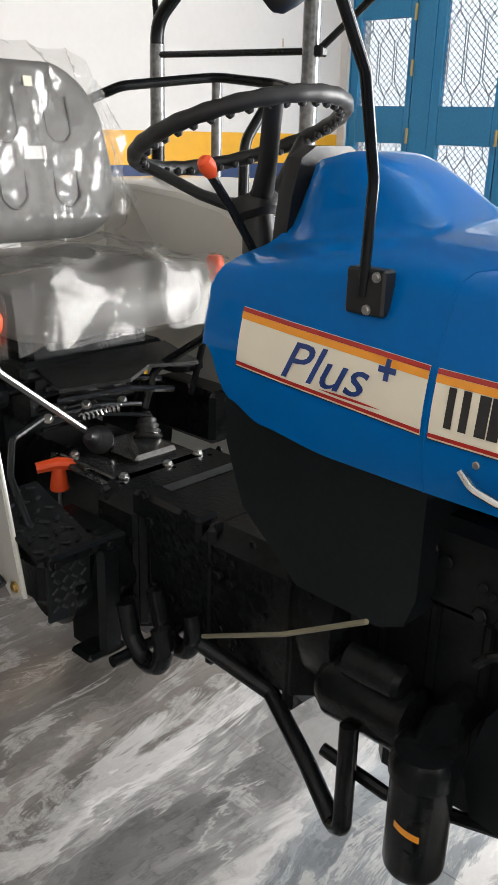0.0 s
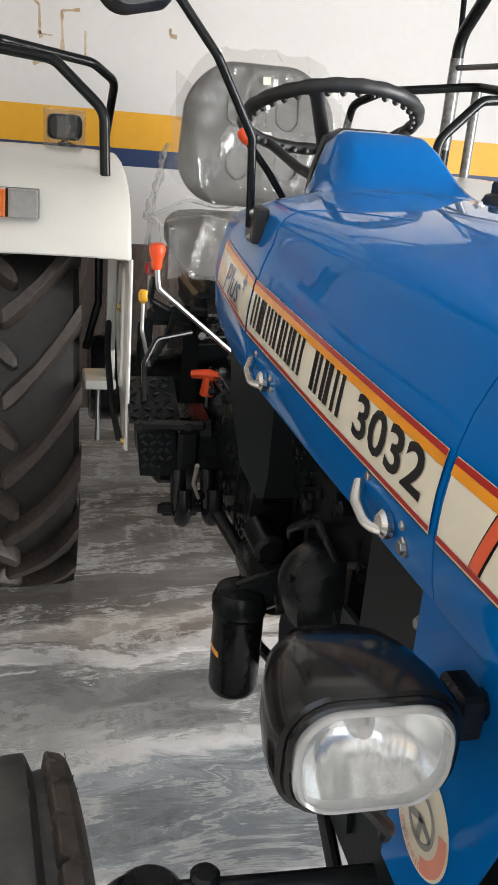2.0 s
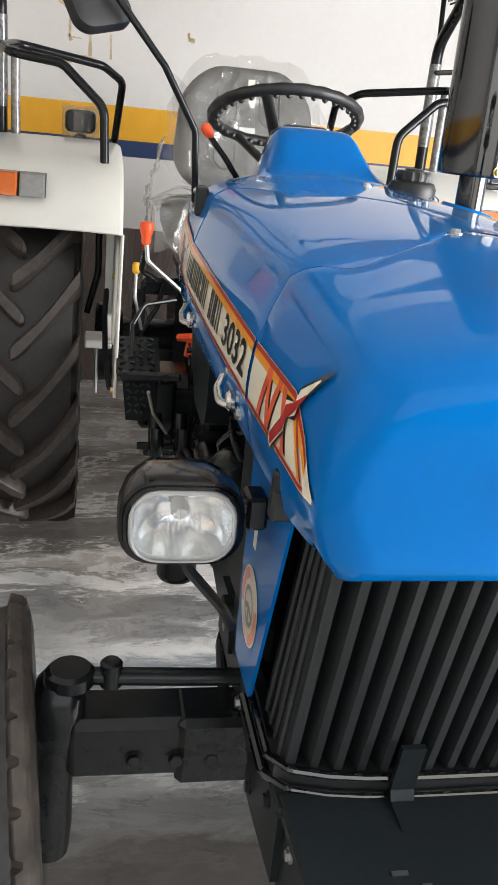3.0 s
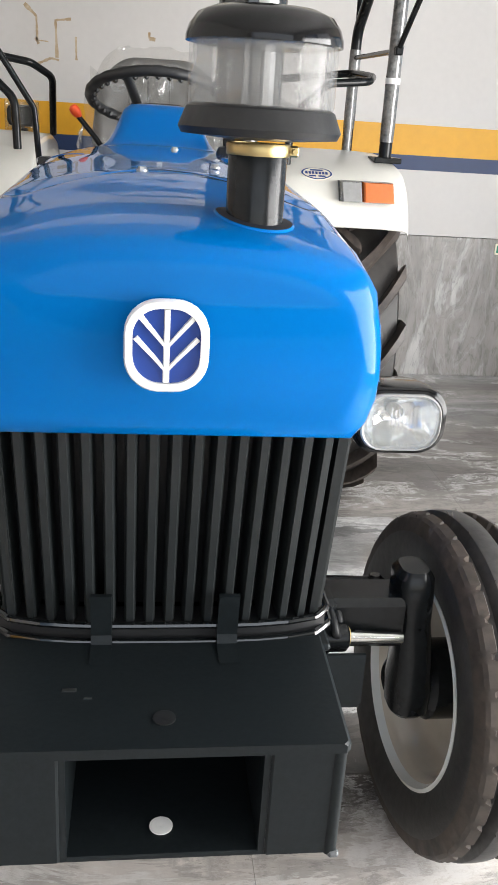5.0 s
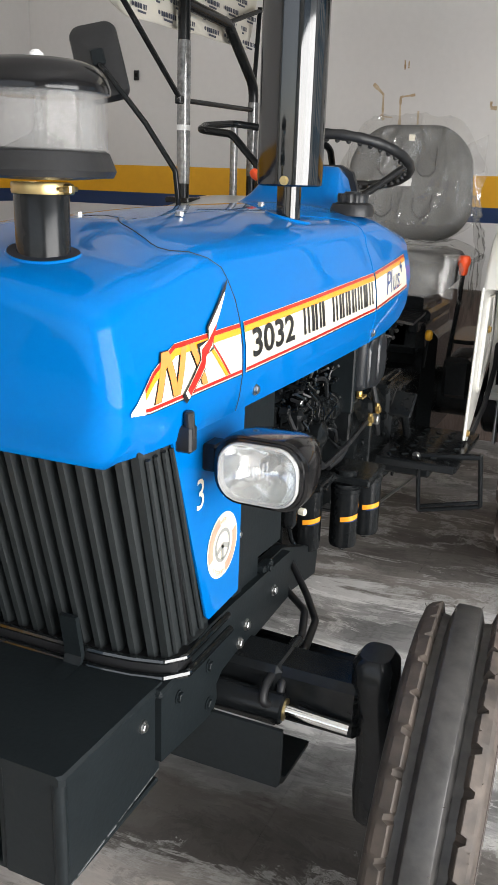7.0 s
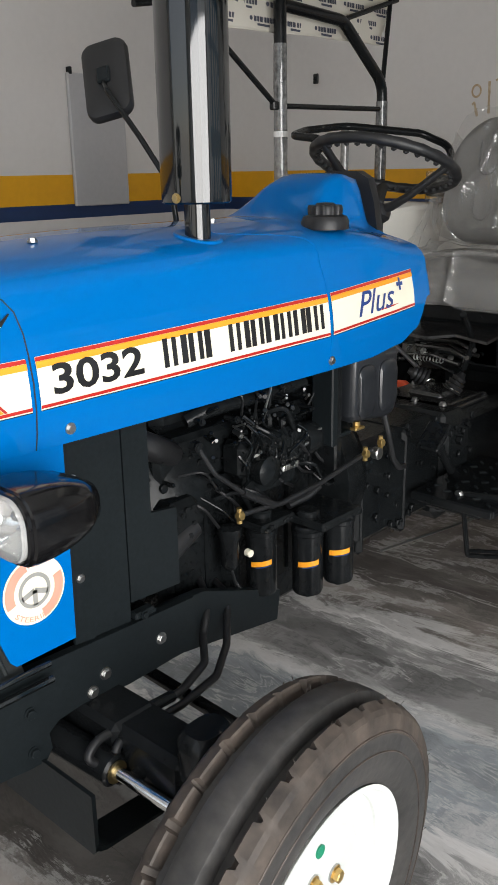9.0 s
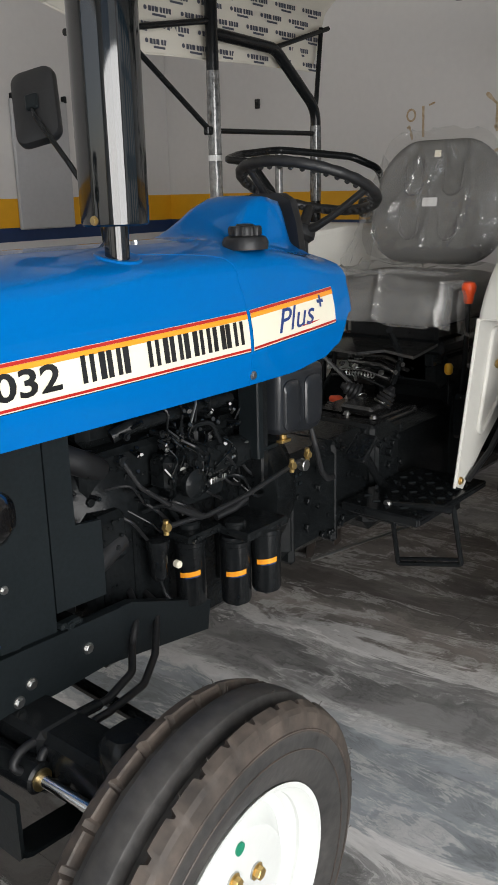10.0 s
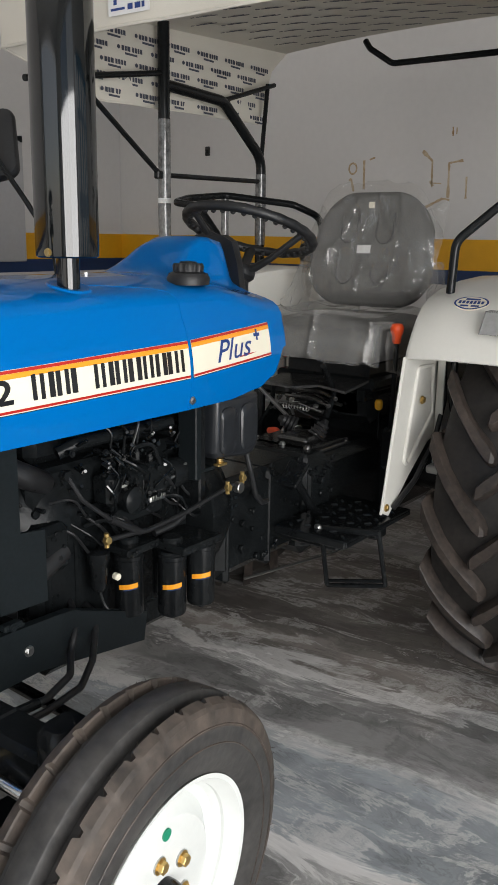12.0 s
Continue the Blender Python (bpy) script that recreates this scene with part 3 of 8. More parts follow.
BONNET_STEPS = (0.92, 0.84, 0.77, 0.70, 0.64, 0.58, 0.52, 0.46, 0.40, 0.32, 0.2, 0.0)


def bonnet_ring(y, inset=0.0, low=None, top=None, back=0.0, tuck=0.0):
    zb = smooth([(0.0, 0.996), (0.06, 0.998), (0.34, 1.0), (1.12, 1.0), (1.24, 1.012), (1.30, 1.035), (1.35, 1.10)], y) if low is None else low
    zt = deck_z(y) if top is None else top
    half = []
    zs = zt - 0.028
    for s in (0.0, 0.12, 0.3, 0.5, 0.7, 0.85, 1.0):
        z = zb + (zs - 0.045 - zb) * s
        half.append((side_x(y, z) - tuck * {0.0: 1.0, 0.12: 0.32, 0.3: 0.04}.get(s, 0.0), z))
    xs = half[-1][0]
    for a in (20, 40, 60, 78):
        half.append((xs - 0.055 * (1 - math.cos(radians(a))), zs - 0.045 + 0.05 * math.sin(radians(a))))
    x0 = half[-1][0]
    for s in BONNET_STEPS:
        half.append((x0 * s, zs + 0.004 + (zt - zs - 0.004) * (1 - s ** 2.4)))
    out = []
    cz = (zb + zt) / 2
    for sgn in (1, -1):
        pts = half if sgn > 0 else half[-2::-1]
        for x, z in pts:
            x *= sgn
            z += hump(x, y) if top is None else 0
            if inset:
                x -= math.copysign(min(inset, abs(x)), x)
                z += inset * max(-1, min(1, (cz - z) / 0.05))
            out.append(Vector((x, y + back * (x / 0.25) ** 2, z)))
    return out


# where the nose panel ends, from the lower edge up and over to the middle line
SEAM = [0.343] * 6 + [0.339, 0.326, 0.303, 0.277, 0.252, 0.246, 0.252, 0.262, 0.270, 0.278, 0.286, 0.294, 0.302, 0.312, 0.330, 0.366, 0.392]
SEAM = SEAM + SEAM[-2::-1]


def seam_ring(start, k, shift, inset=0.0):
    """A ring part of the way k from the plane y = start to the curved seam."""
    return [bonnet_ring(start + (q - start) * k + shift, inset)[i] for i, q in enumerate(SEAM)]


def make_bonnet():
    s = Shape()
    rings = [seam_ring(0.56, 1.0, 0.0006, 0.004), seam_ring(0.56, 1.0, 0.0014, 0.0006)] + [seam_ring(0.56, k, 0.0) for k in (0.92, 0.7, 0.45, 0.2)]
    rings += [bonnet_ring(y) for y in span(0.56, 1.04, 14) + span(1.06, 1.30, 24) + [1.312, 1.324, 1.335, 1.345, 1.352, 1.358]]
    rings.append(bonnet_ring(1.366, 0.012))
    s.loft(rings)
    return part("bonnet", s, BLUE, tractor, "glossy blue enamelled bonnet", 50)


bonnet = make_bonnet()
cowl = Shape()
cowl.loft([[Vector((x * k, y, 1.20 + z)) for x, z in ((0.115, 0.0), (0.10, 0.09), (0.082, 0.142), (0.05, 0.158), (-0.03, 0.158), (-0.062, 0.142), (-0.08, 0.09), (-0.095, 0.0))] for y, k in ((1.350, 1.0), (1.368, 1.0), (1.380, 0.95))])
part("dashboard_cowl", cowl, PLASTICBLACK, tractor)


def make_nose():
    s = Shape()
    rings = []
    for y, inset in ((-0.006, 0.030), (-0.004, 0.020), (0.001, 0.011), (0.009, 0.004), (0.020, 0.0), (0.05, 0.0), (0.10, 0.0), (0.16, 0)):
        k = max(0.0, 1 - max(y, 0) / 0.16)
        rings.append(bonnet_ring(y, inset, back=0.030 * k, tuck=0.016 * max(0.0, min(1.0, (0.13 - y) / 0.08))))
    rings += [seam_ring(0.16, k, 0.0) for k in (0.25, 0.5, 0.75, 0.95)] + [seam_ring(0.16, 1.0, -0.0008, 0.0006), seam_ring(0.16, 1.0, 0.0, 0.004)]
    s.loft(rings)
    return part("nose", s, BLUE, tractor, "rounded blue enamelled nose panel", 50)


nose = make_nose()
part("panel_gap", Shape().tube(seam_ring(0.56, 1.0, 0.0004, 0.0010)[:24], 0.0014, 6), JOINT_AND_SHADE, nose, "dark gap between nose and bonnet")


def make_emblem():
    """Oval badge: pale surround and three plain blades on dark blue; a plain leaf shape, no lettering."""
    def at(u, v, d):
        return Vector((0.905 * u, -0.0065 - d + 0.030 * (u / 0.25) ** 2, 1.1135 + 0.905 * v))
    s = Shape()
    outer, inner = rrect(0.098, 0.108, 0.040, 7), rrect(0.078, 0.088, 0.032, 7)
    s.loft([[at(u, v, 0.0) for u, v in outer], [at(u, v, 0.008) for u, v in outer], [at(u * 0.96, v * 0.96, 0.011) for u, v in outer],
            [at(u, v, 0.010) for u, v in inner], [at(u, v, 0.002) for u, v in inner]], caps=False)
    badge = part("badge", s, WHITEPLASTIC, nose, "silver-white oval leaf badge on dark blue")
    f = Shape().plate([at(u, v, 0.001) for u, v in inner], (0, -1, 0), 0.003)
    part("badge_field", f, EMBLUE, nose)
    b = Shape()

    def blade(pts, w0, w1):
        k = len(pts) - 1
        rings = []
        for i, (u, v) in enumerate(pts):
            p, q = pts[max(i - 1, 0)], pts[min(i + 1, k)]
            du, dv = q[0] - p[0], q[1] - p[1]
            d = math.hypot(du, dv)
            nx, ny = -dv / d, du / d
            w = (w0 + (w1 - w0) * i / k) / 2
            rings.append([at(u + nx * w, v + ny * w, 0.004), at(u + nx * w * 0.7, v + ny * w * 0.7, 0.0075), at(u - nx * w * 0.7, v - ny * w * 0.7, 0.0075), at(u - nx * w, v - ny * w, 0.004)])
        b.loft(rings)
    blade([(0, -0.043), (0, 0.0), (0, 0.043)], 0.008, 0.007)
    for sg in (1, -1):
        blade([(0, -0.030), (0.014 * sg, -0.014), (0.036 * sg, 0.009)], 0.004, 0.007)
        blade([(0, -0.002), (0.012 * sg, 0.012), (0.030 * sg, 0.033)], 0.004, 0.007)
    part("badge_leaf", b, WHITEPLASTIC, nose)


make_emblem()


# side stickers, the same on both sides
def band_low(y):
    return lerp([(0.05, 1.062), (0.09, 1.056), (0.36, 1.058), (0.98, 1.068), (1.30, 1.086)], y)


def band_high(y):
    return lerp([(0.055, 1.066), (0.10, 1.105), (0.155, 1.130), (0.34, 1.131), (0.98, 1.146), (1.30, 1.163)], y)


def on_side(sg, y, z, d=0.0016):
    return Vector((sg * (side_x(y, z) + d), y, z))


def side_strip(sg, y0, y1, lo, hi, d, n=24, m=4):
    return Shape().grid(lambda u, v: on_side(sg, u, lo(u) + (hi(u) - lo(u)) * v, d), span(y0, y1, n), span(0, 1, m))


def side_poly(sg, pts, d):
    s = Shape()
    return s.add([on_side(sg, y, z, d) for y, z in pts], [list(range(len(pts)))])


def side_words(sg, body, y0, y1, z0, height, d, shear=0.0, slope=0.016, bold=0.022):
    """A word along the side; it reads rearwards on one side and forwards on the other."""
    vs, fs = lettering(body, 1.0, shear, bold)
    u0, u1 = min(v[0] for v in vs), max(v[0] for v in vs)
    h0, h1 = min(v[1] for v in vs), max(v[1] for v in vs)
    out = Shape()
    pts = []
    for u, v in vs:
        k = (u - u0) / (u1 - u0)
        y = y0 + (y1 - y0) * k if sg > 0 else y1 + (y0 - y1) * k
        pts.append(on_side(sg, y, z0 + slope * (y - y0) + height * (v - h0) / (h1 - h0), d))
    return out.add(pts, fs)


STICKSALMON = material("orange_red_sticker", (0.75, 0.12, 0.05), 0.3, coat=0.4, grain=0.05, scale=30)
STICKAPRICOT = material("apricot_sticker", (0.80, 0.25, 0.06), 0.3, coat=0.4, grain=0.05, scale=30)


def make_stickers(sg):
    pieces = [(0.052, 0.336), (0.350, 0.976), (0.986, 1.283)]
    for y0, y1 in pieces:
        base = part("side_sticker", side_strip(sg, y0, y1, band_low, band_high, 0.0014), CREAM, bonnet if y0 > 0.3 else nose, "cream sticker with red and orange edge stripes", fix=False)
        a = y0 + (0.03 if y0 < 0.1 else 0)
        part("stripe", side_strip(sg, a, y1, lambda y: band_high(y) - 0.006, lambda y: band_high(y) - 0.0005, 0.0022), STICKRED, base, "dark red stripe", fix=False)
        part("stripe", side_strip(sg, a, y1, lambda y: band_high(y) - 0.015, lambda y: band_high(y) - 0.0062, 0.0022), STICKORANGE, base, "orange stripe", fix=False)
        part("stripe", side_strip(sg, a, y1, lambda y: band_low(y) + 0.003, lambda y: band_low(y) + 0.0075, 0.0022), STICKRED, base, "dark red stripe", fix=False)
        part("stripe", side_strip(sg, a, y1, lambda y: band_low(y), lambda y: band_low(y) + 0.0012, 0.0024), STICKBLACK, base, fix=False)
        if y0 > 0.9:
            part("lettering", side_words(sg, "Plus", 1.070 if sg > 0 else 1.062, 1.200 if sg > 0 else 1.198, 1.090, 0.046, 0.0026, 0.35, 0.05 if sg > 0 else 0.0, 0.004), STICKBLUE, base, "slanted blue lettering", fix=False)
            c, z = (1.226, 1.138) if sg > 0 else (1.040, 1.130)
            q = 0.0035
            cross = Shape()
            cross.add([on_side(sg, c + a * q, z + b * q, 0.0026) for a, b in ((-1, -3.5), (1, -3.5), (1, -1), (3.5, -1), (3.5, 1), (1, 1), (1, 3.5), (-1, 3.5), (-1, 1), (-3.5, 1), (-3.5, -1), (-1, -1))], [list(range(12))])
            part("plus_mark", cross, STICKBLUE, base, fix=False)
            def swash(u, v):
                y = 1.142 + 0.075 * u if sg > 0 else 1.135 - 0.095 * u
                z = (1.0945 if sg > 0 else 1.0875) + (0.006 if sg > 0 else -0.003) * u - 0.006 * u * (1 - u)
                return on_side(sg, y, z + 0.0032 * v * 4 * u * (1 - u), 0.0026)
            sw = Shape().grid(swash, span(0, 1, 12), (0, 1))
            part("swash", sw, STICKRED, base, fix=False)
        elif y0 > 0.3:
            part("model_number", side_words(sg, "3032", 0.372, 0.530, 1.0755, 0.043, 0.0026), STICKBLACK, base, "black numerals", fix=False)
            # the maker's name as plain bars of its size
            starts = [(0.570, 3), (0.712, 7)]
            for y_a, count in starts:
                for i in range(count):
                    wdt = 0.0365
                    bars = Shape()
                    ya = y_a + i * wdt
                    for off, w in ((0.0, 0.0095 + 0.003 * (i % 2)), (0.0180 - 0.002 * (i % 3), 0.0090 + 0.002 * (i % 3))):
                        z0 = 1.0795 + 0.016 * (ya - 0.57)
                        bars.add([on_side(sg, ya + off, z0, 0.0026), on_side(sg, ya + off + w, z0, 0.0026), on_side(sg, ya + off + w, z0 + 0.044, 0.0026), on_side(sg, ya + off, z0 + 0.044, 0.0026)], [(0, 1, 2, 3)])
                    part("name_bar", bars, STICKBLACK, base, fix=False)
        else:
            # the series mark as plain slanted bars and a lightning flash
            def mark(pts, d):
                return side_poly(sg, [(y if sg < 0 else 0.385 - y, z) for y, z in pts], d)

            def slanted(y_a, z_a, y_b, z_b, w, d):
                def at(u, v):
                    y = y_a + (y_b - y_a) * v - w * u
                    return on_side(sg, y if sg < 0 else 0.385 - y, z_a + (z_b - z_a) * v, d)
                return Shape().grid(at, (0, 1), span(0, 1, 8))
            for k, q in enumerate(((0.283, 1.066, 0.261, 1.124), (0.258, 1.124, 0.240, 1.066), (0.238, 1.066, 0.215, 1.124), (0.196, 1.124, 0.166, 1.066))):
                part("mark_outline", slanted(q[0] + 0.0022, q[1] - 0.001, q[2] + 0.0022, q[3] + 0.001, 0.0180, 0.0017 + 0.00002 * k), STICKBLACK, base, fix=False)
                part("mark_bar", slanted(*q, 0.0136, 0.0024 + 0.0002 * k), STICKAPRICOT if sg > 0 else STICKSALMON, base, "orange bar", fix=False)
            part("edge_stripe", slanted(0.150, 1.117, 0.101, 1.066, 0.009, 0.0026), STICKORANGE, base, fix=False)
            part("edge_stripe", slanted(0.140, 1.119, 0.091, 1.066, 0.005, 0.0026), STICKRED, base, fix=False)
            # a zigzag blade: stations along it, each a centre, a half width and a sidestep
            def blade(stations, d):
                def at(u, v):
                    k = v * (len(stations) - 1)
                    i = min(int(k), len(stations) - 2)
                    (y0, z0, w0), (y1, z1, w1) = stations[i], stations[i + 1]
                    t = k - i
                    y, z, w = y0 + (y1 - y0) * t, z0 + (z1 - z0) * t, w0 + (w1 - w0) * t
                    y, z = y + 0.66 * w * u, z + 0.75 * w * u
                    return on_side(sg, y if sg < 0 else 0.385 - y, z, d)
                return Shape().grid(at, span(-1, 1, 4), span(0, 1, 4 * (len(stations) - 1)))
            ty, tz = (0.056, 1.190) if sg > 0 else (0.084, 1.172)
            part("flash_border", blade([(0.214, 1.056, 0.0085), (0.166, 1.094, 0.0100), (0.168, 1.112, 0.0125), (0.140, 1.116, 0.0090), (0.138, 1.132, 0.0090), (ty, tz, 0.001)], 0.0036), STICKBLACK, base, fix=False)
            part("flash", blade([(0.209, 1.060, 0.0068), (0.166, 1.095, 0.0078), (0.166, 1.110, 0.0092), (0.141, 1.118, 0.0068), (0.137, 1.132, 0.0064), (ty + 0.018, tz - 0.014, 0.001)], 0.0042), CREAM, base, fix=False)
            part("flash_core", blade([(0.205, 1.064, 0.0058), (0.168, 1.094, 0.0065), (0.163, 1.108, 0.0072), (0.143, 1.119, 0.0050), (0.120, 1.138, 0.001)], 0.0048), STICKRED, base, fix=False)


for sg in (1, -1):
    make_stickers(sg)


def bonnet_details():
    for sg in (1, -1):
        run = [(i, 0.981) for i in range(9)] + [(9, 0.973), (10, 0.948), (11, 0.905), (12, 0.85), (13, 0.80), (14, 0.75)]
        pts = [bonnet_ring(y)[i] for i, y in run]
        part("panel_seam", Shape().tube([Vector((sg * p.x, p.y, p.z)) for p in pts], 0.0011, 6), BLUE, bonnet)
    for sg in (1, -1):
        for y, z in ((0.397, 1.022), (0.988, 1.02))[:2 if sg > 0 else 1]:
            part("bolt", Shape().bolt(on_side(sg, y, z, 0), (sg, 0, 0), 0.0065, 0.006), STEEL, bonnet)
    # over-centre clips on the right side
    for y in (0.86, 0.425):
        s = Shape()
        y1 = y + 0.05
        s.tube([on_side(-1, y1 + 0.02, 1.042, 0.002), on_side(-1, y1, 1.032, 0.014), on_side(-1, y + 0.012, 1.024, 0.018), on_side(-1, y - 0.006, 1.026, 0.004)], 0.0068, 12, 0.03, flat=0.65)
        s.cyl(on_side(-1, y + 0.002, 1.030, -0.002), on_side(-1, y + 0.002, 1.030, 0.012), 0.0135, 20, edge=0.004)
        clip = part("bonnet_clip", s, CHROME, bonnet, "bright steel bonnet clip")
        for dy, dz in ((0.055, 0.024), (-0.026, 0.012), (-0.028, -0.002)):
            part("rivet", Shape().cyl(on_side(-1, y + dy, 1.03 + dz, -0.001), on_side(-1, y + dy, 1.03 + dz, 0.003), 0.0045, 10, edge=0.001), STEEL, bonnet)
    for x, y in ((0.079, 0.479), (0.030, 0.915), (-0.03, 0.36)):
        z = deck_z(y) + hump(x, y)
        part("bolt", Shape().bolt((x, y, z - 0.001), (0, 0, 1), 0.006, 0.006), STEEL, bonnet)


bonnet_details()


def top_z(x, y):
    """Height of the bonnet's upper face."""
    ring = sorted((p.x, p.z) for p in bonnet_ring(y) if p.z > 1.15)
    return lerp(ring, x)


def make_precleaner():
    m = pose(0.097, 0.103, 0)
    stem = part("air_inlet_stem", Shape().lathe([(0.0325, 1.20), (0.0325, 1.308), (0.030, 1.312)], m, 32), BLACK, tractor, "glossy black air inlet pipe")
    shrink = Matrix.Translation((0, 0, 1.318)) @ Matrix.Diagonal((0.925, 0.925, 0.91, 1)) @ Matrix.Translation((0, 0, -1.318))

    def over(r, a, lift):
        x, y = 0.097 + r * math.cos(a), 0.103 + r * math.sin(a)
        return Vector((x, y, top_z(x, y) + lift))
    turn = span(0, 2 * math.pi, 40)[:-1]
    part("inlet_rim", Shape().loft([[over(r, a, h) for a in turn] for r, h in ((0.0462, -0.001), (0.0450, 0.0012), (0.0440, 0.0016), (0.043, 0.0008), (0.0425, -0.002))], caps=False), BLUE, stem, "blue pressed rim")
    # Flat dark ring on the uncut panel stands for the shade in the hole.
    part("inlet_shade_ring", Shape().loft([[over(r, a, 0.0014) for a in turn] for r in (0.0432, 0.031)], caps=False), JOINT_AND_SHADE, stem, fix=False)
    part("clamp", Shape().lathe([(0.0345, 1.302), (0.0352, 1.304), (0.0352, 1.313), (0.0345, 1.315), (0.031, 1.315), (0.031, 1.302)], m, 32, True).box(0.130, 0.142, 0.098, 0.108, 1.302, 1.314, 0.002).cyl((0.136, 0.088, 1.308), (0.136, 0.118, 1.308), 0.003, 8), BRASS, stem, "brass hose clamp")
    base = part("precleaner_base", Shape().lathe([(0.040, 1.318), (0.092, 1.322), (0.096, 1.330), (0.090, 1.345), (0.087, 1.352), (0.080, 1.356), (0.03, 1.356)], m @ shrink, 40), PLASTICBLACK, stem, "black plastic pre-cleaner skirt")
    bowl = part("dust_bowl", Shape().lathe([(0.083, 1.352), (0.086, 1.358), (0.0855, 1.425), (0.081, 1.426), (0.0815, 1.360)], m @ shrink, 48, True), GLASS, stem, "clear plastic dust bowl")
    bowl.visible_shadow = False
    part("inner_cone", Shape().lathe([(0.052, 1.354), (0.030, 1.364), (0.008, 1.378), (0.003, 1.424)], m @ shrink, 32), GLASS, stem)
    for i in range(6):
        part("vane", Shape().box(0.060, 0.078, -0.0008, 0.0008, 1.356, 1.424, m=m @ shrink @ pose(0, 0, 0, 0, 0, 60 * i + 8)), GLASS, stem)
    cap = part("precleaner_cap", Shape().lathe([(0.080, 1.420), (0.090, 1.422), (0.090, 1.428), (0.086, 1.440), (0.077, 1.452), (0.060, 1.459), (0.0, 1.461)], m @ shrink, 48), SATINBLACK, stem, "black plastic pre-cleaner lid")
    part("wing_nut", Shape().lathe([(0.009, 1.458), (0.009, 1.468), (0.004, 1.472)], m @ shrink, 16), WHITEPLASTIC, stem)


GLASS = material("clear_plastic_bowl", (0.27, 0.27, 0.265), 0.08, alpha=0.22, grain=0.1, scale=12, big=8)
make_precleaner()


def make_exhaust():
    m = pose(0.153, 0.757, 0)
    ex = part("exhaust_silencer", Shape().lathe([(0.054, 1.312), (0.058, 1.315), (0.059, 1.33), (0.059, 1.98), (0.054, 2.0), (0.030, 2.005)], m, 96), GLOSSBLACK, tractor, "tall glossy black exhaust silencer")
    part("exhaust_pipe", Shape().lathe([(0.022, 1.24), (0.022, 1.33)], m, 28), GLOSSBLACK, ex)

    def round_pipe(r, a, lift):
        x, y = 0.153 + r * math.cos(a), 0.757 + r * math.sin(a)
        return Vector((x, y, top_z(x, y) + lift))
    turn = span(0, 2 * math.pi, 40)[:-1]
    part("exhaust_grommet", Shape().loft([[round_pipe(r, a, h) for a in turn] for r, h in ((0.044, -0.001), (0.041, 0.0035), (0.038, 0.004), (0.034, 0.002), (0.0215, 0.001))], caps=False), BLUE, ex, "blue pressed rim")
    part("clamp_bolt", Shape().bolt((0.165, 0.700, 1.322), (0.2, -1, 0), 0.006, 0.006), BRASS, ex)


make_exhaust()


def make_fuel_cap():
    m = pose(0.172, 1.082, 0)
    s = Shape().lathe([(0.046, 1.252), (0.047, 1.266), (0.042, 1.276), (0.030, 1.280)], m, 36)
    neck = part("filler_gasket", s, PLASTICBLACK, tractor, "black rubber filler collar")
    c = Shape()
    ring = []
    for i in range(48):
        a = 2 * math.pi * i / 48
        ring.append((0.030 + (0.0025 if i % 4 < 2 else 0.0), a))
    c.loft([[m @ Vector((r * k * math.cos(a), r * k * math.sin(a), z)) for r, a in ring] for z, k in ((1.276, 0.85), (1.279, 1.02), (1.292, 1.05), (1.297, 0.97))])
    c.lathe([(0.020, 1.296), (0.017, 1.301), (0.005, 1.302)], m, 24)
    part("filler_cap", c, PLASTICBLACK, neck, "ribbed black filler cap")


make_fuel_cap()


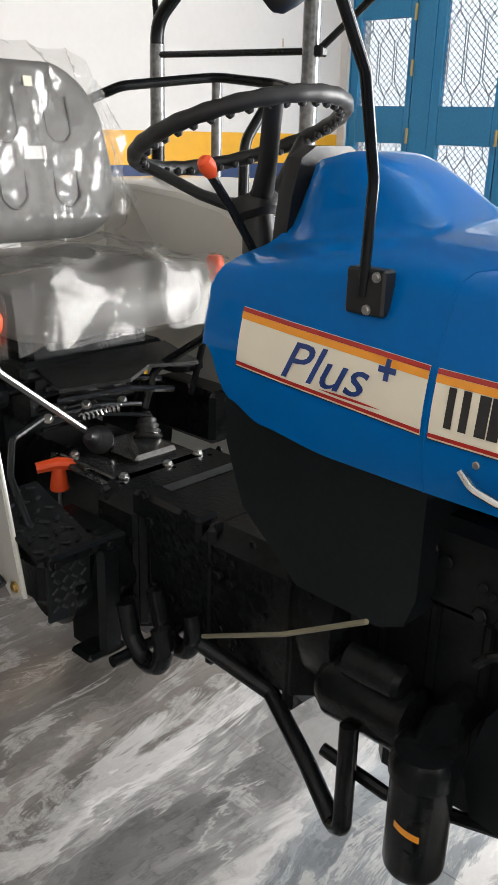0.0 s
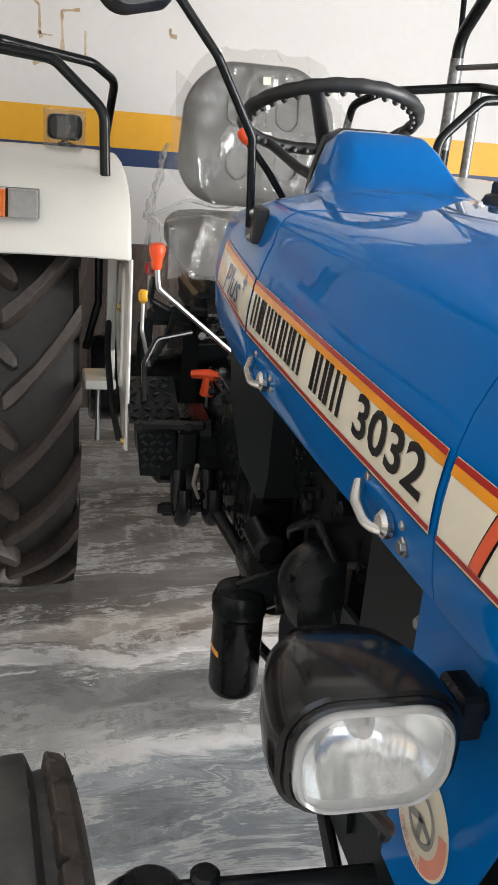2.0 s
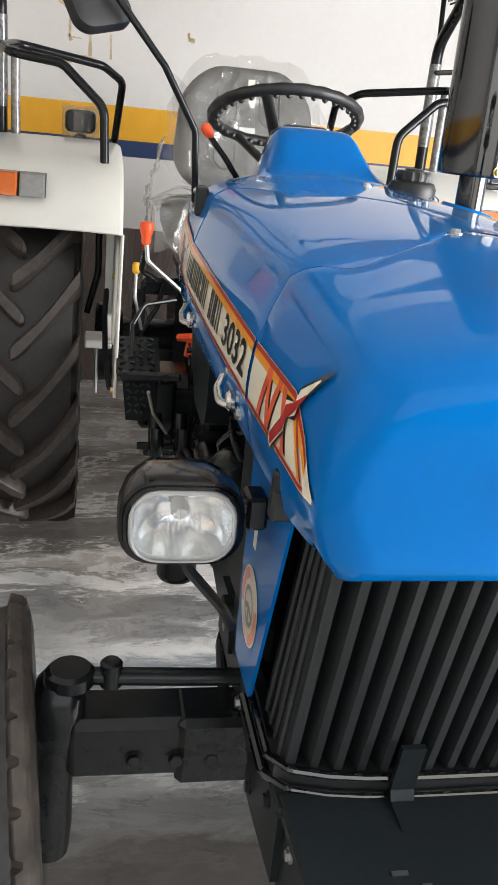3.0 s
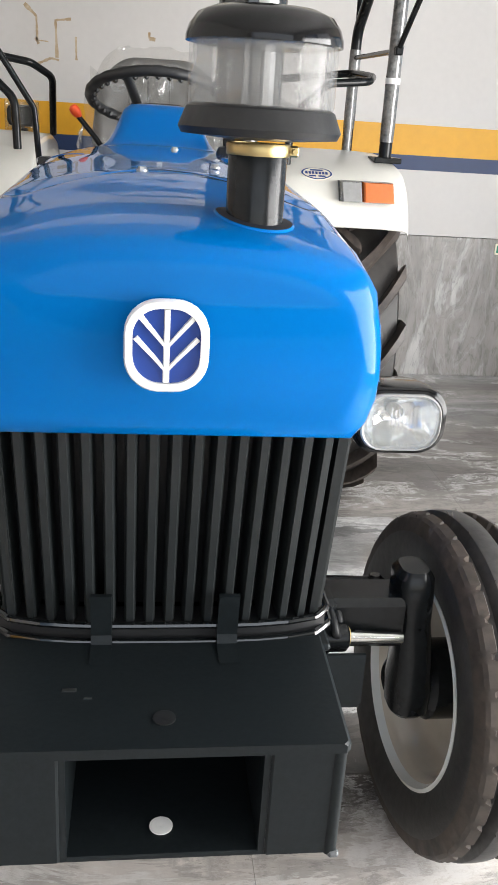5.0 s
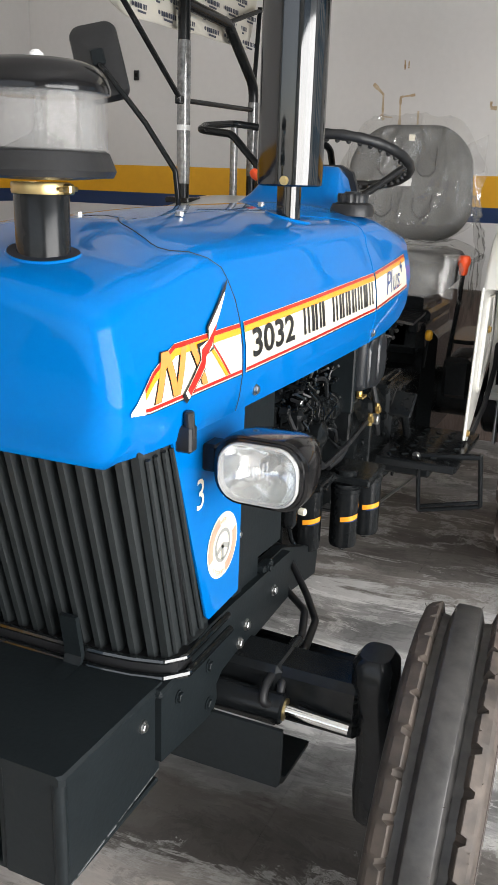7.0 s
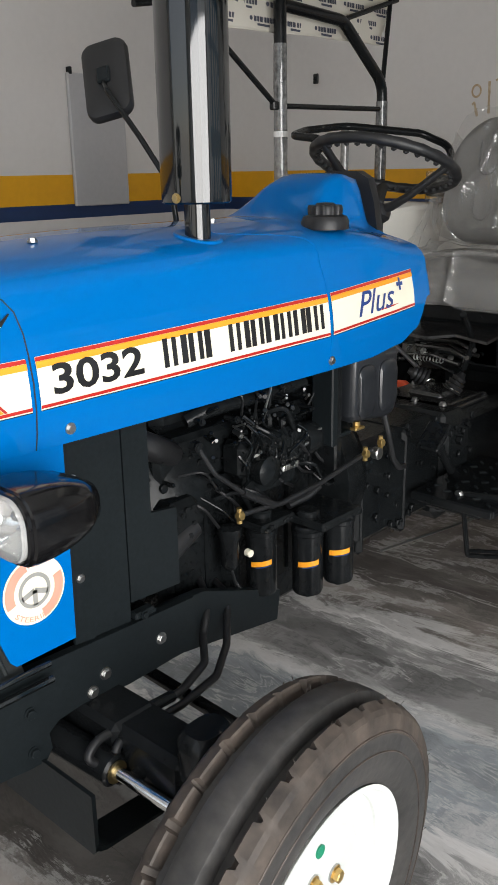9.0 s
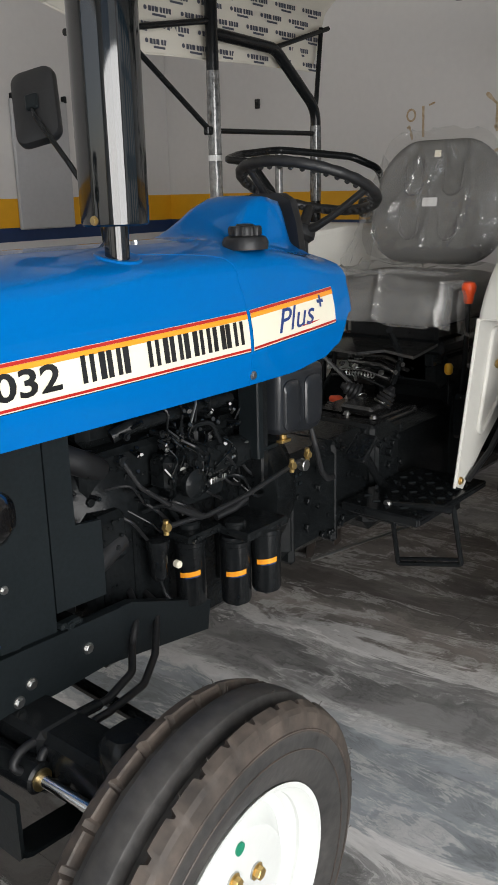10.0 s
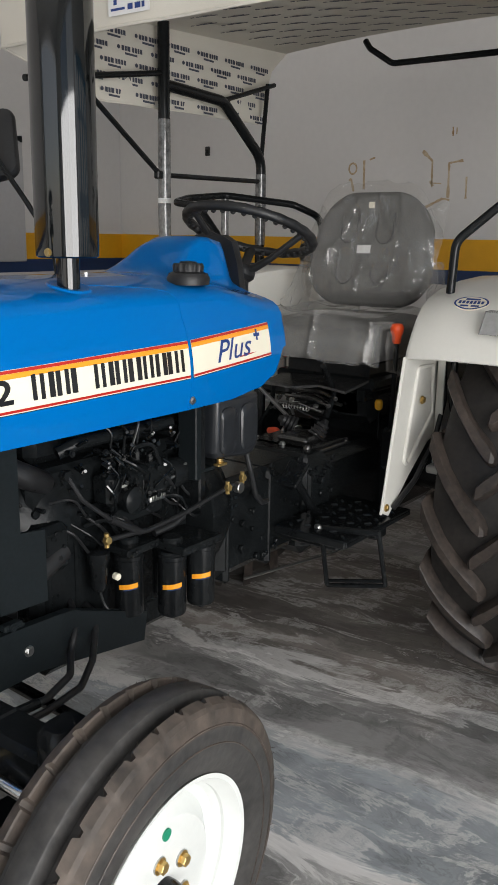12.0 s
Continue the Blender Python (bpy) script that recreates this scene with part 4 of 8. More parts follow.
def make_grille():
    """Raked grille of upright ribs between the nose and the bolster, with side cheeks."""
    top_y, bot_y, z1, z0 = 0.072, 0.155, 1.004, 0.676
    def at(x, t, d=0.0):
        return Vector((x, top_y + (bot_y - top_y) * t + d + 0.02 * ((x - 0.014) / 0.215) ** 4, z1 + (z0 - z1) * t))
    back = Shape().grid(lambda x, t: at(x, t, 0.052), span(-0.208, 0.236, 16), span(0, 1, 6))
    g = part("grille", back, PLASTICBLACK, tractor, "charcoal moulded grille with upright ribs", fix=False)
    for i in range(16):
        x = -0.1985 + i * 0.0270
        s = Shape()
        rings = []
        for t in span(0, 1, 6):
            rings.append([at(x - 0.0088, t, 0.050), at(x - 0.0075, t, 0.007), at(x - 0.0045, t, 0.0), at(x + 0.0045, t, 0.0), at(x + 0.0075, t, 0.007), at(x + 0.0088, t, 0.050)])
        s.loft(rings)
        part("rib", s, GRILLE, g)
    rail = Shape()
    rail.loft([[at(x, 1.0, -0.004), at(x, 1.0, -0.006) + Vector((0, 0, -0.028)), at(x, 1.0, 0.04) + Vector((0, 0, -0.028)), at(x, 1.0, 0.04)] for x in span(-0.216, 0.244, 18)])
    part("lower_rail", rail, PLASTICBLACK, g)
    for dz, out, r in ((0.0, 0.0, 0.005), (-0.024, 0.004, 0.006)):
        way = [Vector((0.014 - 0.236 - out, 0.33, z0 + dz)), Vector((0.014 - 0.236 - out, 0.19, z0 + dz))]
        way += [at(x, 1.0, -0.010 - out) + Vector((0, 0, dz)) for x in span(-0.200, 0.228, 10)]
        way += [Vector((0.014 + 0.236 + out, 0.19, z0 + dz)), Vector((0.014 + 0.236 + out, 0.33, z0 + dz))]
        part("rail_lip", Shape().tube(way, r, 8, 0.012), GLOSSBLACK, g, "glossy black lip")
    for sg in (1, -1):
        s = Shape()
        c = 0.014
        s.plate([at(sg * 0.218 + c, 0, 0.0), at(sg * 0.218 + c, 1, -0.003), Vector((sg * 0.218 + c, 0.300, 0.66)), Vector((sg * 0.218 + c, 0.200, 1.01))], (-sg, 0, 0), 0.012)
        part("cheek", s, GRILLE, g)
        n = Shape()
        for k in range(4):
            p, q = at(sg * 0.222 + c, 0.04, 0.012 + 0.020 * k), at(sg * 0.222 + c, 0.98, 0.010 + 0.026 * k)
            n.tube([p, q], 0.004, 6)
        part("side_ribs", n, GRILLE, g)


make_grille()


def make_side_panel(sg):
    """Blue triangular panel beside the grille."""
    c = 0.004
    x = sg * 0.232 + c
    pts = [(x, 0.165, 1.004), (x, 0.272, 0.698), (x, 0.282, 0.688), (x, 0.386, 0.690), (x, 0.392, 1.004)]
    p = part("radiator_side_panel", Shape().plate(pts, (sg, 0, 0), 0.004), BLUE, tractor, "blue enamelled side panel with round sticker")
    xo = x + sg * 0.0050
    cy, cz, r = 0.322, 0.795, 0.052
    disc = Shape().add([(xo, cy + r * math.cos(a), cz + r * math.sin(a)) for a in span(0, 2 * math.pi, 40)[:-1]], [list(range(40))])
    st = part("power_steering_sticker", disc, CREAM, p, "round cream power steering sticker", fix=False)
    xo += sg * 0.0006
    arc = Shape()
    for a0, a1 in ((-20, 75), (160, 255)):
        arc.grid(lambda a, k: (xo, cy - sg * (0.034 + 0.015 * k) * math.cos(radians(a)), cz + (0.034 + 0.015 * k) * math.sin(radians(a))), span(a0, a1, 14), (0, 1))
    part("arrow_band", arc, STICKFADED, st, "salmon arrow bands", fix=False)
    w = Shape()
    w.grid(lambda a, k: (xo, cy + (0.021 + 0.006 * k) * math.cos(a), cz + (0.021 + 0.006 * k) * math.sin(a)), span(0, 2 * math.pi, 30), (0, 1))
    for a in (200, 340, 270):
        a = radians(a)
        d = 0.004
        w.add([(xo, cy + 0.023 * math.cos(a) - d * math.sin(a), cz + 0.023 * math.sin(a) + d * math.cos(a)), (xo, cy + 0.023 * math.cos(a) + d * math.sin(a), cz + 0.023 * math.sin(a) - d * math.cos(a)), (xo, cy + d * math.sin(a), cz - d * math.cos(a)), (xo, cy - d * math.sin(a), cz + d * math.cos(a))], [(0, 1, 2, 3)])
    part("wheel_sign", w, STICKGREY, st, fix=False)
    xo += sg * 0.0005
    for body, mid, flip in (("POWER", 105, 1), ("STEERING", 265, -1)):
        vs, fs = lettering(body, 1.0)
        u0, u1 = min(v[0] for v in vs), max(v[0] for v in vs)
        deg = 62 if flip > 0 else 92
        L = Shape()
        pts = []
        for u, v in vs:
            k = (u - u0) / (u1 - u0) - 0.5
            if flip > 0:
                a, r2 = radians(mid - deg * k), 0.0365 + 0.011 * v
            else:
                a, r2 = radians(mid + deg * k), 0.0475 - 0.011 * v
            pts.append((xo, cy - (-sg) * r2 * math.cos(a), cz + r2 * math.sin(a)))
        L.add(pts, fs)
        part("lettering", L, STICKFADED, st, fix=False)
    for y, z in ((0.345, 0.905), (0.33, 0.885)):
        part("sticker_remnant", Shape().box(min(x, x + sg * 0.005), max(x, x + sg * 0.005), y - 0.008, y + 0.006, z - 0.012, z + 0.014), CREAM, p)
    if sg > 0:
        vs, fs = lettering("3", 1.0)
        part("sticker_figure", Shape().add([(x + 0.0056, 0.230 + 0.060 * u, 0.880 + 0.066 * v) for u, v in vs], fs), CREAM, p, "torn cream sticker", fix=False)
    hook = Shape().box(min(x, x + sg * 0.026), max(x, x + sg * 0.026), 0.174, 0.194, 0.984, 1.020, 0.003)
    hook.cyl((x + sg * 0.020, 0.184, 1.0), (x + sg * 0.020, 0.180, 1.040), 0.007, 10, edge=0.002)
    part("rubber_catch", hook, PLASTICBLACK, p)


for sg in (1, -1):
    make_side_panel(sg)


def make_headlight(sg):
    cx, cy, cz = sg * 0.336, 0.232, 0.953
    def at(u, v, d):
        return Vector((cx + u, cy + d, cz + v))
    W2, H2 = 0.128, 0.092
    shell = Shape()
    prof = [(1.0, -0.002), (1.06, 0.0), (1.08, 0.010), (1.06, 0.035), (0.98, 0.065), (0.82, 0.095), (0.58, 0.118), (0.25, 0.130)]
    shell.loft([[at(u * k, v * k, d) for u, v in rrect(W2, H2, 0.036, 6)] for k, d in prof + [(0.01, 0.131)]], caps=False)
    h = part("headlight", shell, SATINBLACK, tractor, "black rounded headlight with a clear ribbed lens")
    rim = Shape()
    rim.loft([[at(u * k, v * k, d) for u, v in rrect(W2, H2, 0.036, 6)] for k, d in ((1.0, 0.002), (0.985, -0.007), (0.935, -0.0085), (0.91, -0.004))], caps=False)
    part("bezel", rim, SATINBLACK, h, "black lamp rim")
    ring = Shape()
    ring.loft([[at(u * k, v * k, d) for u, v in rrect(W2, H2, 0.036, 6)] for k, d in ((0.915, -0.002), (0.905, -0.011), (0.87, -0.0135), (0.835, -0.012), (0.83, -0.002))], caps=False)
    part("lens_edge", ring, CLEARLENS, h, "thick pale glass edge")

    # a fluted dish, stepped into upright facets
    rings = []
    for k, d in ((0.875, -0.004), (0.82, 0.006), (0.74, 0.018), (0.62, 0.027), (0.48, 0.034), (0.32, 0.039), (0.15, 0.041), (0.02, 0.041)):
        rings.append([at(u * k, v * k, d + 0.0030 * abs(math.sin(u * k * 170)) * (1 if k < 0.85 else 0)) for u, v in rrect(W2, H2, 0.036, 12)])
    part("reflector", Shape().loft(rings, caps=False), LAMPGLASS, h, "bright fluted reflector", 70, fix=False)
    part("bulb", Shape().lathe([(0.010, 0.0), (0.011, 0.018), (0.006, 0.026)], Matrix.Translation((cx, cy + 0.038, cz + 0.006)) @ pose(0, 0, 0, 90), 16), STEEL, h)
    lens = Shape()
    lens.loft([[at(u * k, v * k, d) for u, v in rrect(W2, H2, 0.036, 6)] for k, d in ((0.845, -0.011), (0.78, -0.0135), (0.5, -0.0165), (0.2, -0.0175))])
    part("lens", lens, LENSGLASS, h, "clear ribbed lens").visible_shadow = False
    for i in range(-3, 4):
        part("lens_rib", Shape().tube([at(i * 0.0055, -0.002, -0.0172), at(i * 0.0055, 0.020 + 0.004 * (i % 2), -0.0166)], 0.0014, 6), LENSRIB, h)
    arm = Shape().tube([(sg * 0.30, 0.29, 0.955), (sg * 0.262, 0.27, 0.955), (sg * 0.225, 0.27, 0.955)], 0.013, 10, 0.02).box(sg * 0.25 - 0.012, sg * 0.25 + 0.012, 0.25, 0.29, 0.935, 0.975, 0.004)
    part("lamp_arm", arm, BLACK, h)
    if sg < 0:
        part("lamp_cable", Shape().tube([(sg * 0.33, 0.30, 0.92), (sg * 0.322, 0.29, 0.87), (sg * 0.27, 0.31, 0.80), (sg * 0.245, 0.36, 0.74)], 0.007, 8, 0.04), PLASTICBLACK, h)


LENSRIB = material("moulded_glass_rib", (0.70, 0.70, 0.69), 0.1, alpha=0.25, spec=0.6)
LENSGLASS = material("clear_lamp_glass", (0.75, 0.77, 0.76), 0.06, alpha=0.09, spec=0.6)
for sg in (1, -1):
    make_headlight(sg)


WORNSTEEL = material("bare_worn_steel", (0.13, 0.135, 0.14), 0.55, metal=0.3, grain=0.4, scale=160, bump=0.2)


def make_weight_carrier():
    """Open-fronted welded box on the bolster, with two straps up to the grille."""
    c = 0.011
    s = Shape()
    s.loft([[Vector((c + sx * w, y, z)) for sx, z in ((-1, 0.640), (-1, 0.650), (-0.98, 0.654), (0.98, 0.654), (1, 0.650), (1, 0.640))] for y, w in ((-0.078, 0.214), (-0.072, 0.220), (0.10, 0.224), (0.150, 0.226))])
    top = part("weight_carrier", s, GREYBLACK, tractor, "charcoal steel front weight carrier, open in front")
    for sg in (1, -1):
        x1, x0 = c + sg * 0.212, c + sg * 0.125
        front = Shape().box(min(x0, x1), max(x0, x1), -0.074, -0.064, 0.480, 0.640, 0.003)
        part("front_cheek", front, GREYBLACK, top)
        part("corner_tube", Shape().tube([(x1 - sg * 0.004, -0.069, 0.482), (x1 - sg * 0.004, -0.069, 0.640)], 0.009, 12), GREYBLACK, top)
        side = Shape().plate([(x1, -0.072, 0.480), (x1, -0.072, 0.640), (x1, 0.16, 0.640), (x1, 0.16, 0.500)], (-sg, 0, 0), 0.010)
        part("side_cheek", side, GREYBLACK, top)
        inner = Shape().plate([(x0, -0.070, 0.484), (x0, -0.070, 0.640), (x0, 0.16, 0.640), (x0, 0.16, 0.500)], (-sg, 0, 0), 0.008)
        part("inner_cheek", inner, GREYBLACK, top)
        part("bolt", Shape().bolt((c + sg * 0.213, 0.115, 0.60), (sg, 0, 0), 0.007, 0.006), STEEL, top)
        # paint knocked off the lower edges
        rng = random.Random(31 + sg)
        chips = Shape().box(x1 - 0.007, x1 + 0.007, -0.081, -0.070, 0.4785, 0.488, 0.003)
        for i in range(16):
            y = -0.06 + 0.0135 * i + rng.uniform(-0.003, 0.003)
            z = 0.4815 + 0.020 * (y + 0.07) / 0.23
            chips.tube([(x1 + sg * 0.0006, y, z), (x1 + sg * 0.0006, y + rng.uniform(0.011, 0.022), z + 0.0012)], rng.uniform(0.0006, 0.0014), 6)
        part("paint_wear", chips, WORNSTEEL, top, "bare worn steel edge")
        part("strap", Shape().loft([[Vector((x, y, z)) for x in ((-0.088, -0.060) if sg < 0 else (0.084, 0.112))] + [Vector((x, y + 0.008, z)) for x in ((-0.060, -0.088) if sg < 0 else (0.112, 0.084))] for y, z in ((0.085, 0.655), (0.128, 0.657), (0.134, 0.668), (0.122, 0.735))]), GREYBLACK, top)
    part("bottom_plate", Shape().box(c - 0.212, c + 0.212, -0.070, 0.16, 0.478, 0.486, 0.002), GREYBLACK, top)
    for z, r in ((0.6545, 0.012), (0.4868, 0.013)):
        m = pose(0.009, -0.025, z)
        part("pin_hole", Shape().lathe([(r + 0.002, -0.0), (r + 0.002, 0.0015), (r, 0.0018), (0.001, -0.0)], m, 20), PLASTICBLACK if z > 0.6 else WHITEPLASTIC, top)
    scr = Shape()
    scr.box(-0.118, -0.100, 0.03, 0.036, 0.6535, 0.6550).box(-0.09, -0.08, 0.015, 0.018, 0.6535, 0.655)
    part("paint_scrape", scr, STEEL, top)


make_weight_carrier()


def make_bolster():
    s = Shape()
    s.box(-0.200, 0.222, 0.165, 0.60, 0.585, 0.640, 0.010)
    b = part("front_bolster", s, CAST, tractor, "black cast front axle bolster")
    for sg in (1, -1):
        x = 0.011 + sg * 0.222
        pl = Shape().plate([(x, 0.15, 0.522), (x, 0.15, 0.650), (x, 0.30, 0.668), (x, 0.64, 0.655), (x, 0.64, 0.56), (x, 0.484, 0.556), (x, 0.392, 0.566), (x, 0.347, 0.561), (x, 0.328, 0.548), (x, 0.331, 0.520), (x, 0.318, 0.503), (x, 0.291, 0.504)], (-sg, 0, 0), 0.016)
        p = part("bolster_plate", pl, GREYBLACK, b)
        for y, z in ((0.298, 0.598), (0.298, 0.530), (0.44, 0.599), (0.413, 0.578), (0.20, 0.60), (0.56, 0.61)):
            part("bolt", Shape().bolt((x, y, z), (sg, 0, 0), 0.008, 0.007), GREYBLACK if y < 0.3 else STEEL, p)
    part("front_ledge", Shape().box(-0.220, 0.246, 0.128, 0.22, 0.640, 0.652, 0.004), GREYBLACK, b)


make_bolster()


# ---- wheels, axle, fenders ----
def front_tyre_ring(a, m, sg):
    """Ribbed front tyre: cross-section at the angle a, with notched shoulders, standing flat on the floor."""
    k = (a * 17 / math.pi) % 1.0
    g = 1.0 if k < 0.16 else 0.0
    half = [(0.064, 0.203), (0.073, 0.222), (0.0780, 0.250), (0.0785, 0.275), (0.0768, 0.288), (0.0750, 0.298), (0.0700 - 0.0006 * g, 0.3150 - 0.0006 * g), (0.0640 - 0.0004 * g, 0.3215 - 0.0008 * g), (0.0480 + 0.0085 * g, 0.3275 - 0.0035 * g), (0.0455 + 0.0085 * g, 0.3250 - 0.005 * g),
            (0.0405 + 0.0015 * g, 0.3075), (0.0285, 0.3055), (0.0222, 0.3250), (0.0200, 0.3290), (0.0176, 0.3302), (0.0, 0.3310)]
    prof = [(-x, r) for x, r in half] + half[-2::-1]
    out = []
    for x, r in prof:
        p = m @ Vector((sg * x, -r * math.cos(a), -r * math.sin(a)))
        p.z = max(p.z, 0.0008)
        out.append(p)
    return out


def make_front_wheel(sg):
    # the wheels are steered a little and leant out at the top
    m = Matrix.Translation((sg * 0.570, 0.4903, 0.3295)) @ pose(0, 0, 0, 0, 0, 4.7) @ pose(0, 0, 0, 0, 2.9 * sg, 0)
    ax = m @ pose(0, 0, 0, 0, 90 * sg, 0)
    disc = Shape().lathe([(0.202, -0.060), (0.209, -0.068), (0.202, -0.071), (0.196, -0.058), (0.188, -0.048), (0.183, -0.02), (0.183, 0.030), (0.184, 0.044), (0.193, 0.054), (0.200, 0.069), (0.2085, 0.0705), (0.2055, 0.065), (0.197, 0.056), (0.188, 0.046), (0.176, 0.024),
                          (0.160, 0.018), (0.132, 0.042), (0.100, 0.045), (0.066, 0.044), (0.040, 0.045), (0.02, 0.045)], ax, 72, caps=False)
    wheel = part("front_wheel", disc, RIM, tractor, "white steel front wheel with ribbed black tyre", 30)
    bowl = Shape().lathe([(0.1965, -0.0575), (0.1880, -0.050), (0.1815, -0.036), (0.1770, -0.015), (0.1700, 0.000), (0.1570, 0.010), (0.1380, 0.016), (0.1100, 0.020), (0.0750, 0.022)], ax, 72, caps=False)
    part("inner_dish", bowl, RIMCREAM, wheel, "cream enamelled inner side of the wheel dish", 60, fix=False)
    n = 34 * 14
    rings = [front_tyre_ring(2 * math.pi * i / n, m, sg) for i in range(n)]
    tyre = Shape().loft([r[10:21] for r in rings], caps=False, wrap=True, close=False)
    tyre.loft([r[:5] for r in rings], caps=False, wrap=True, close=False).loft([r[26:] for r in rings], caps=False, wrap=True, close=False)
    tyre = part("tyre", tyre, TREAD, wheel, "black ribbed tyre with dusty brown shoulders", 26)
    for lo, hi in ((4, 11), (20, 27)):
        part("shoulder", Shape().loft([r[lo:hi] for r in rings], caps=False, wrap=True, close=False), DUSTY, tyre, "dusty brown notched shoulder", 26)
    hairs = Shape()
    rng = random.Random(4)
    for i in range(90):
        ring = rings[rng.randrange(n)]
        p = ring[rng.choice((6, 7, 8, 13, 17, 22, 23, 24))]
        way = (p - m.translation).normalized() + Vector((rng.uniform(-0.6, 0.6), rng.uniform(-0.4, 0.4), rng.uniform(-0.4, 0.4)))
        hairs.cyl(p, p + way.normalized() * rng.uniform(0.004, 0.009), 0.0006, 4)
    tagged(part("moulding_hair", hairs, DUSTY, tyre), kind="stuff")
    # raised ring round the sidewall
    for r in (0.262, 0.292):
        part("sidewall_ring", Shape().tube([m @ Vector((sg * (0.0783 if r < 0.28 else 0.0760), r * math.cos(a), r * math.sin(a))) for a in span(0, 2 * math.pi, 90)[:-1]], 0.0016, 6, closed=True), RUBBER, wheel)
    hub = Shape().lathe([(0.034, 0.042), (0.034, 0.056), (0.031, 0.076), (0.020, 0.084), (0.004, 0.085)], ax, 28)
    part("hub", hub, BLACK, wheel)
    out = m.to_3x3() @ Vector((sg, 0, 0))
    for i in range(6):
        a = radians(36 + 60 * i)
        nut = part("wheel_nut", Shape().bolt(m @ Vector((sg * 0.044, 0.066 * math.cos(a), 0.066 * math.sin(a))), out, 0.0105, 0.014), BRASSNUT, wheel, "yellow passivated wheel nut")
        part("washer", Shape().cyl(m @ Vector((sg * 0.043, 0.066 * math.cos(a), 0.066 * math.sin(a))), m @ Vector((sg * 0.0475, 0.066 * math.cos(a), 0.066 * math.sin(a))), 0.0145, 16), STEEL, nut)
    p = m @ Vector((sg * 0.0435, 0.010, 0.112))
    part("sticker_dot", Shape().cyl(p, p + out * 0.003, 0.0105, 18), GREEN, wheel, "round green sticker")
    # stub axle and inner hub drum
    part("inner_hub", Shape().lathe([(0.03, -0.10), (0.055, -0.095), (0.062, -0.06), (0.078, -0.04), (0.078, 0.019), (0.05, 0.019)], ax, 28), BLACK, wheel)
    valve = ax @ Vector((0.165, 0.0, 0.022))
    part("valve", Shape().cyl(valve, valve + Vector((sg * 0.02, 0, -0.004)), 0.004, 8), PLASTICBLACK, wheel)
    return wheel


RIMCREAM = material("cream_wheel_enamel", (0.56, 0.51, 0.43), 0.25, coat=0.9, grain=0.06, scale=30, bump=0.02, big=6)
BRASSNUT = material("yellow_zinc_nut", (0.60, 0.42, 0.16), 0.35, metal=0.9, grain=0.15, scale=120)
for sg in (1, -1):
    make_front_wheel(sg)


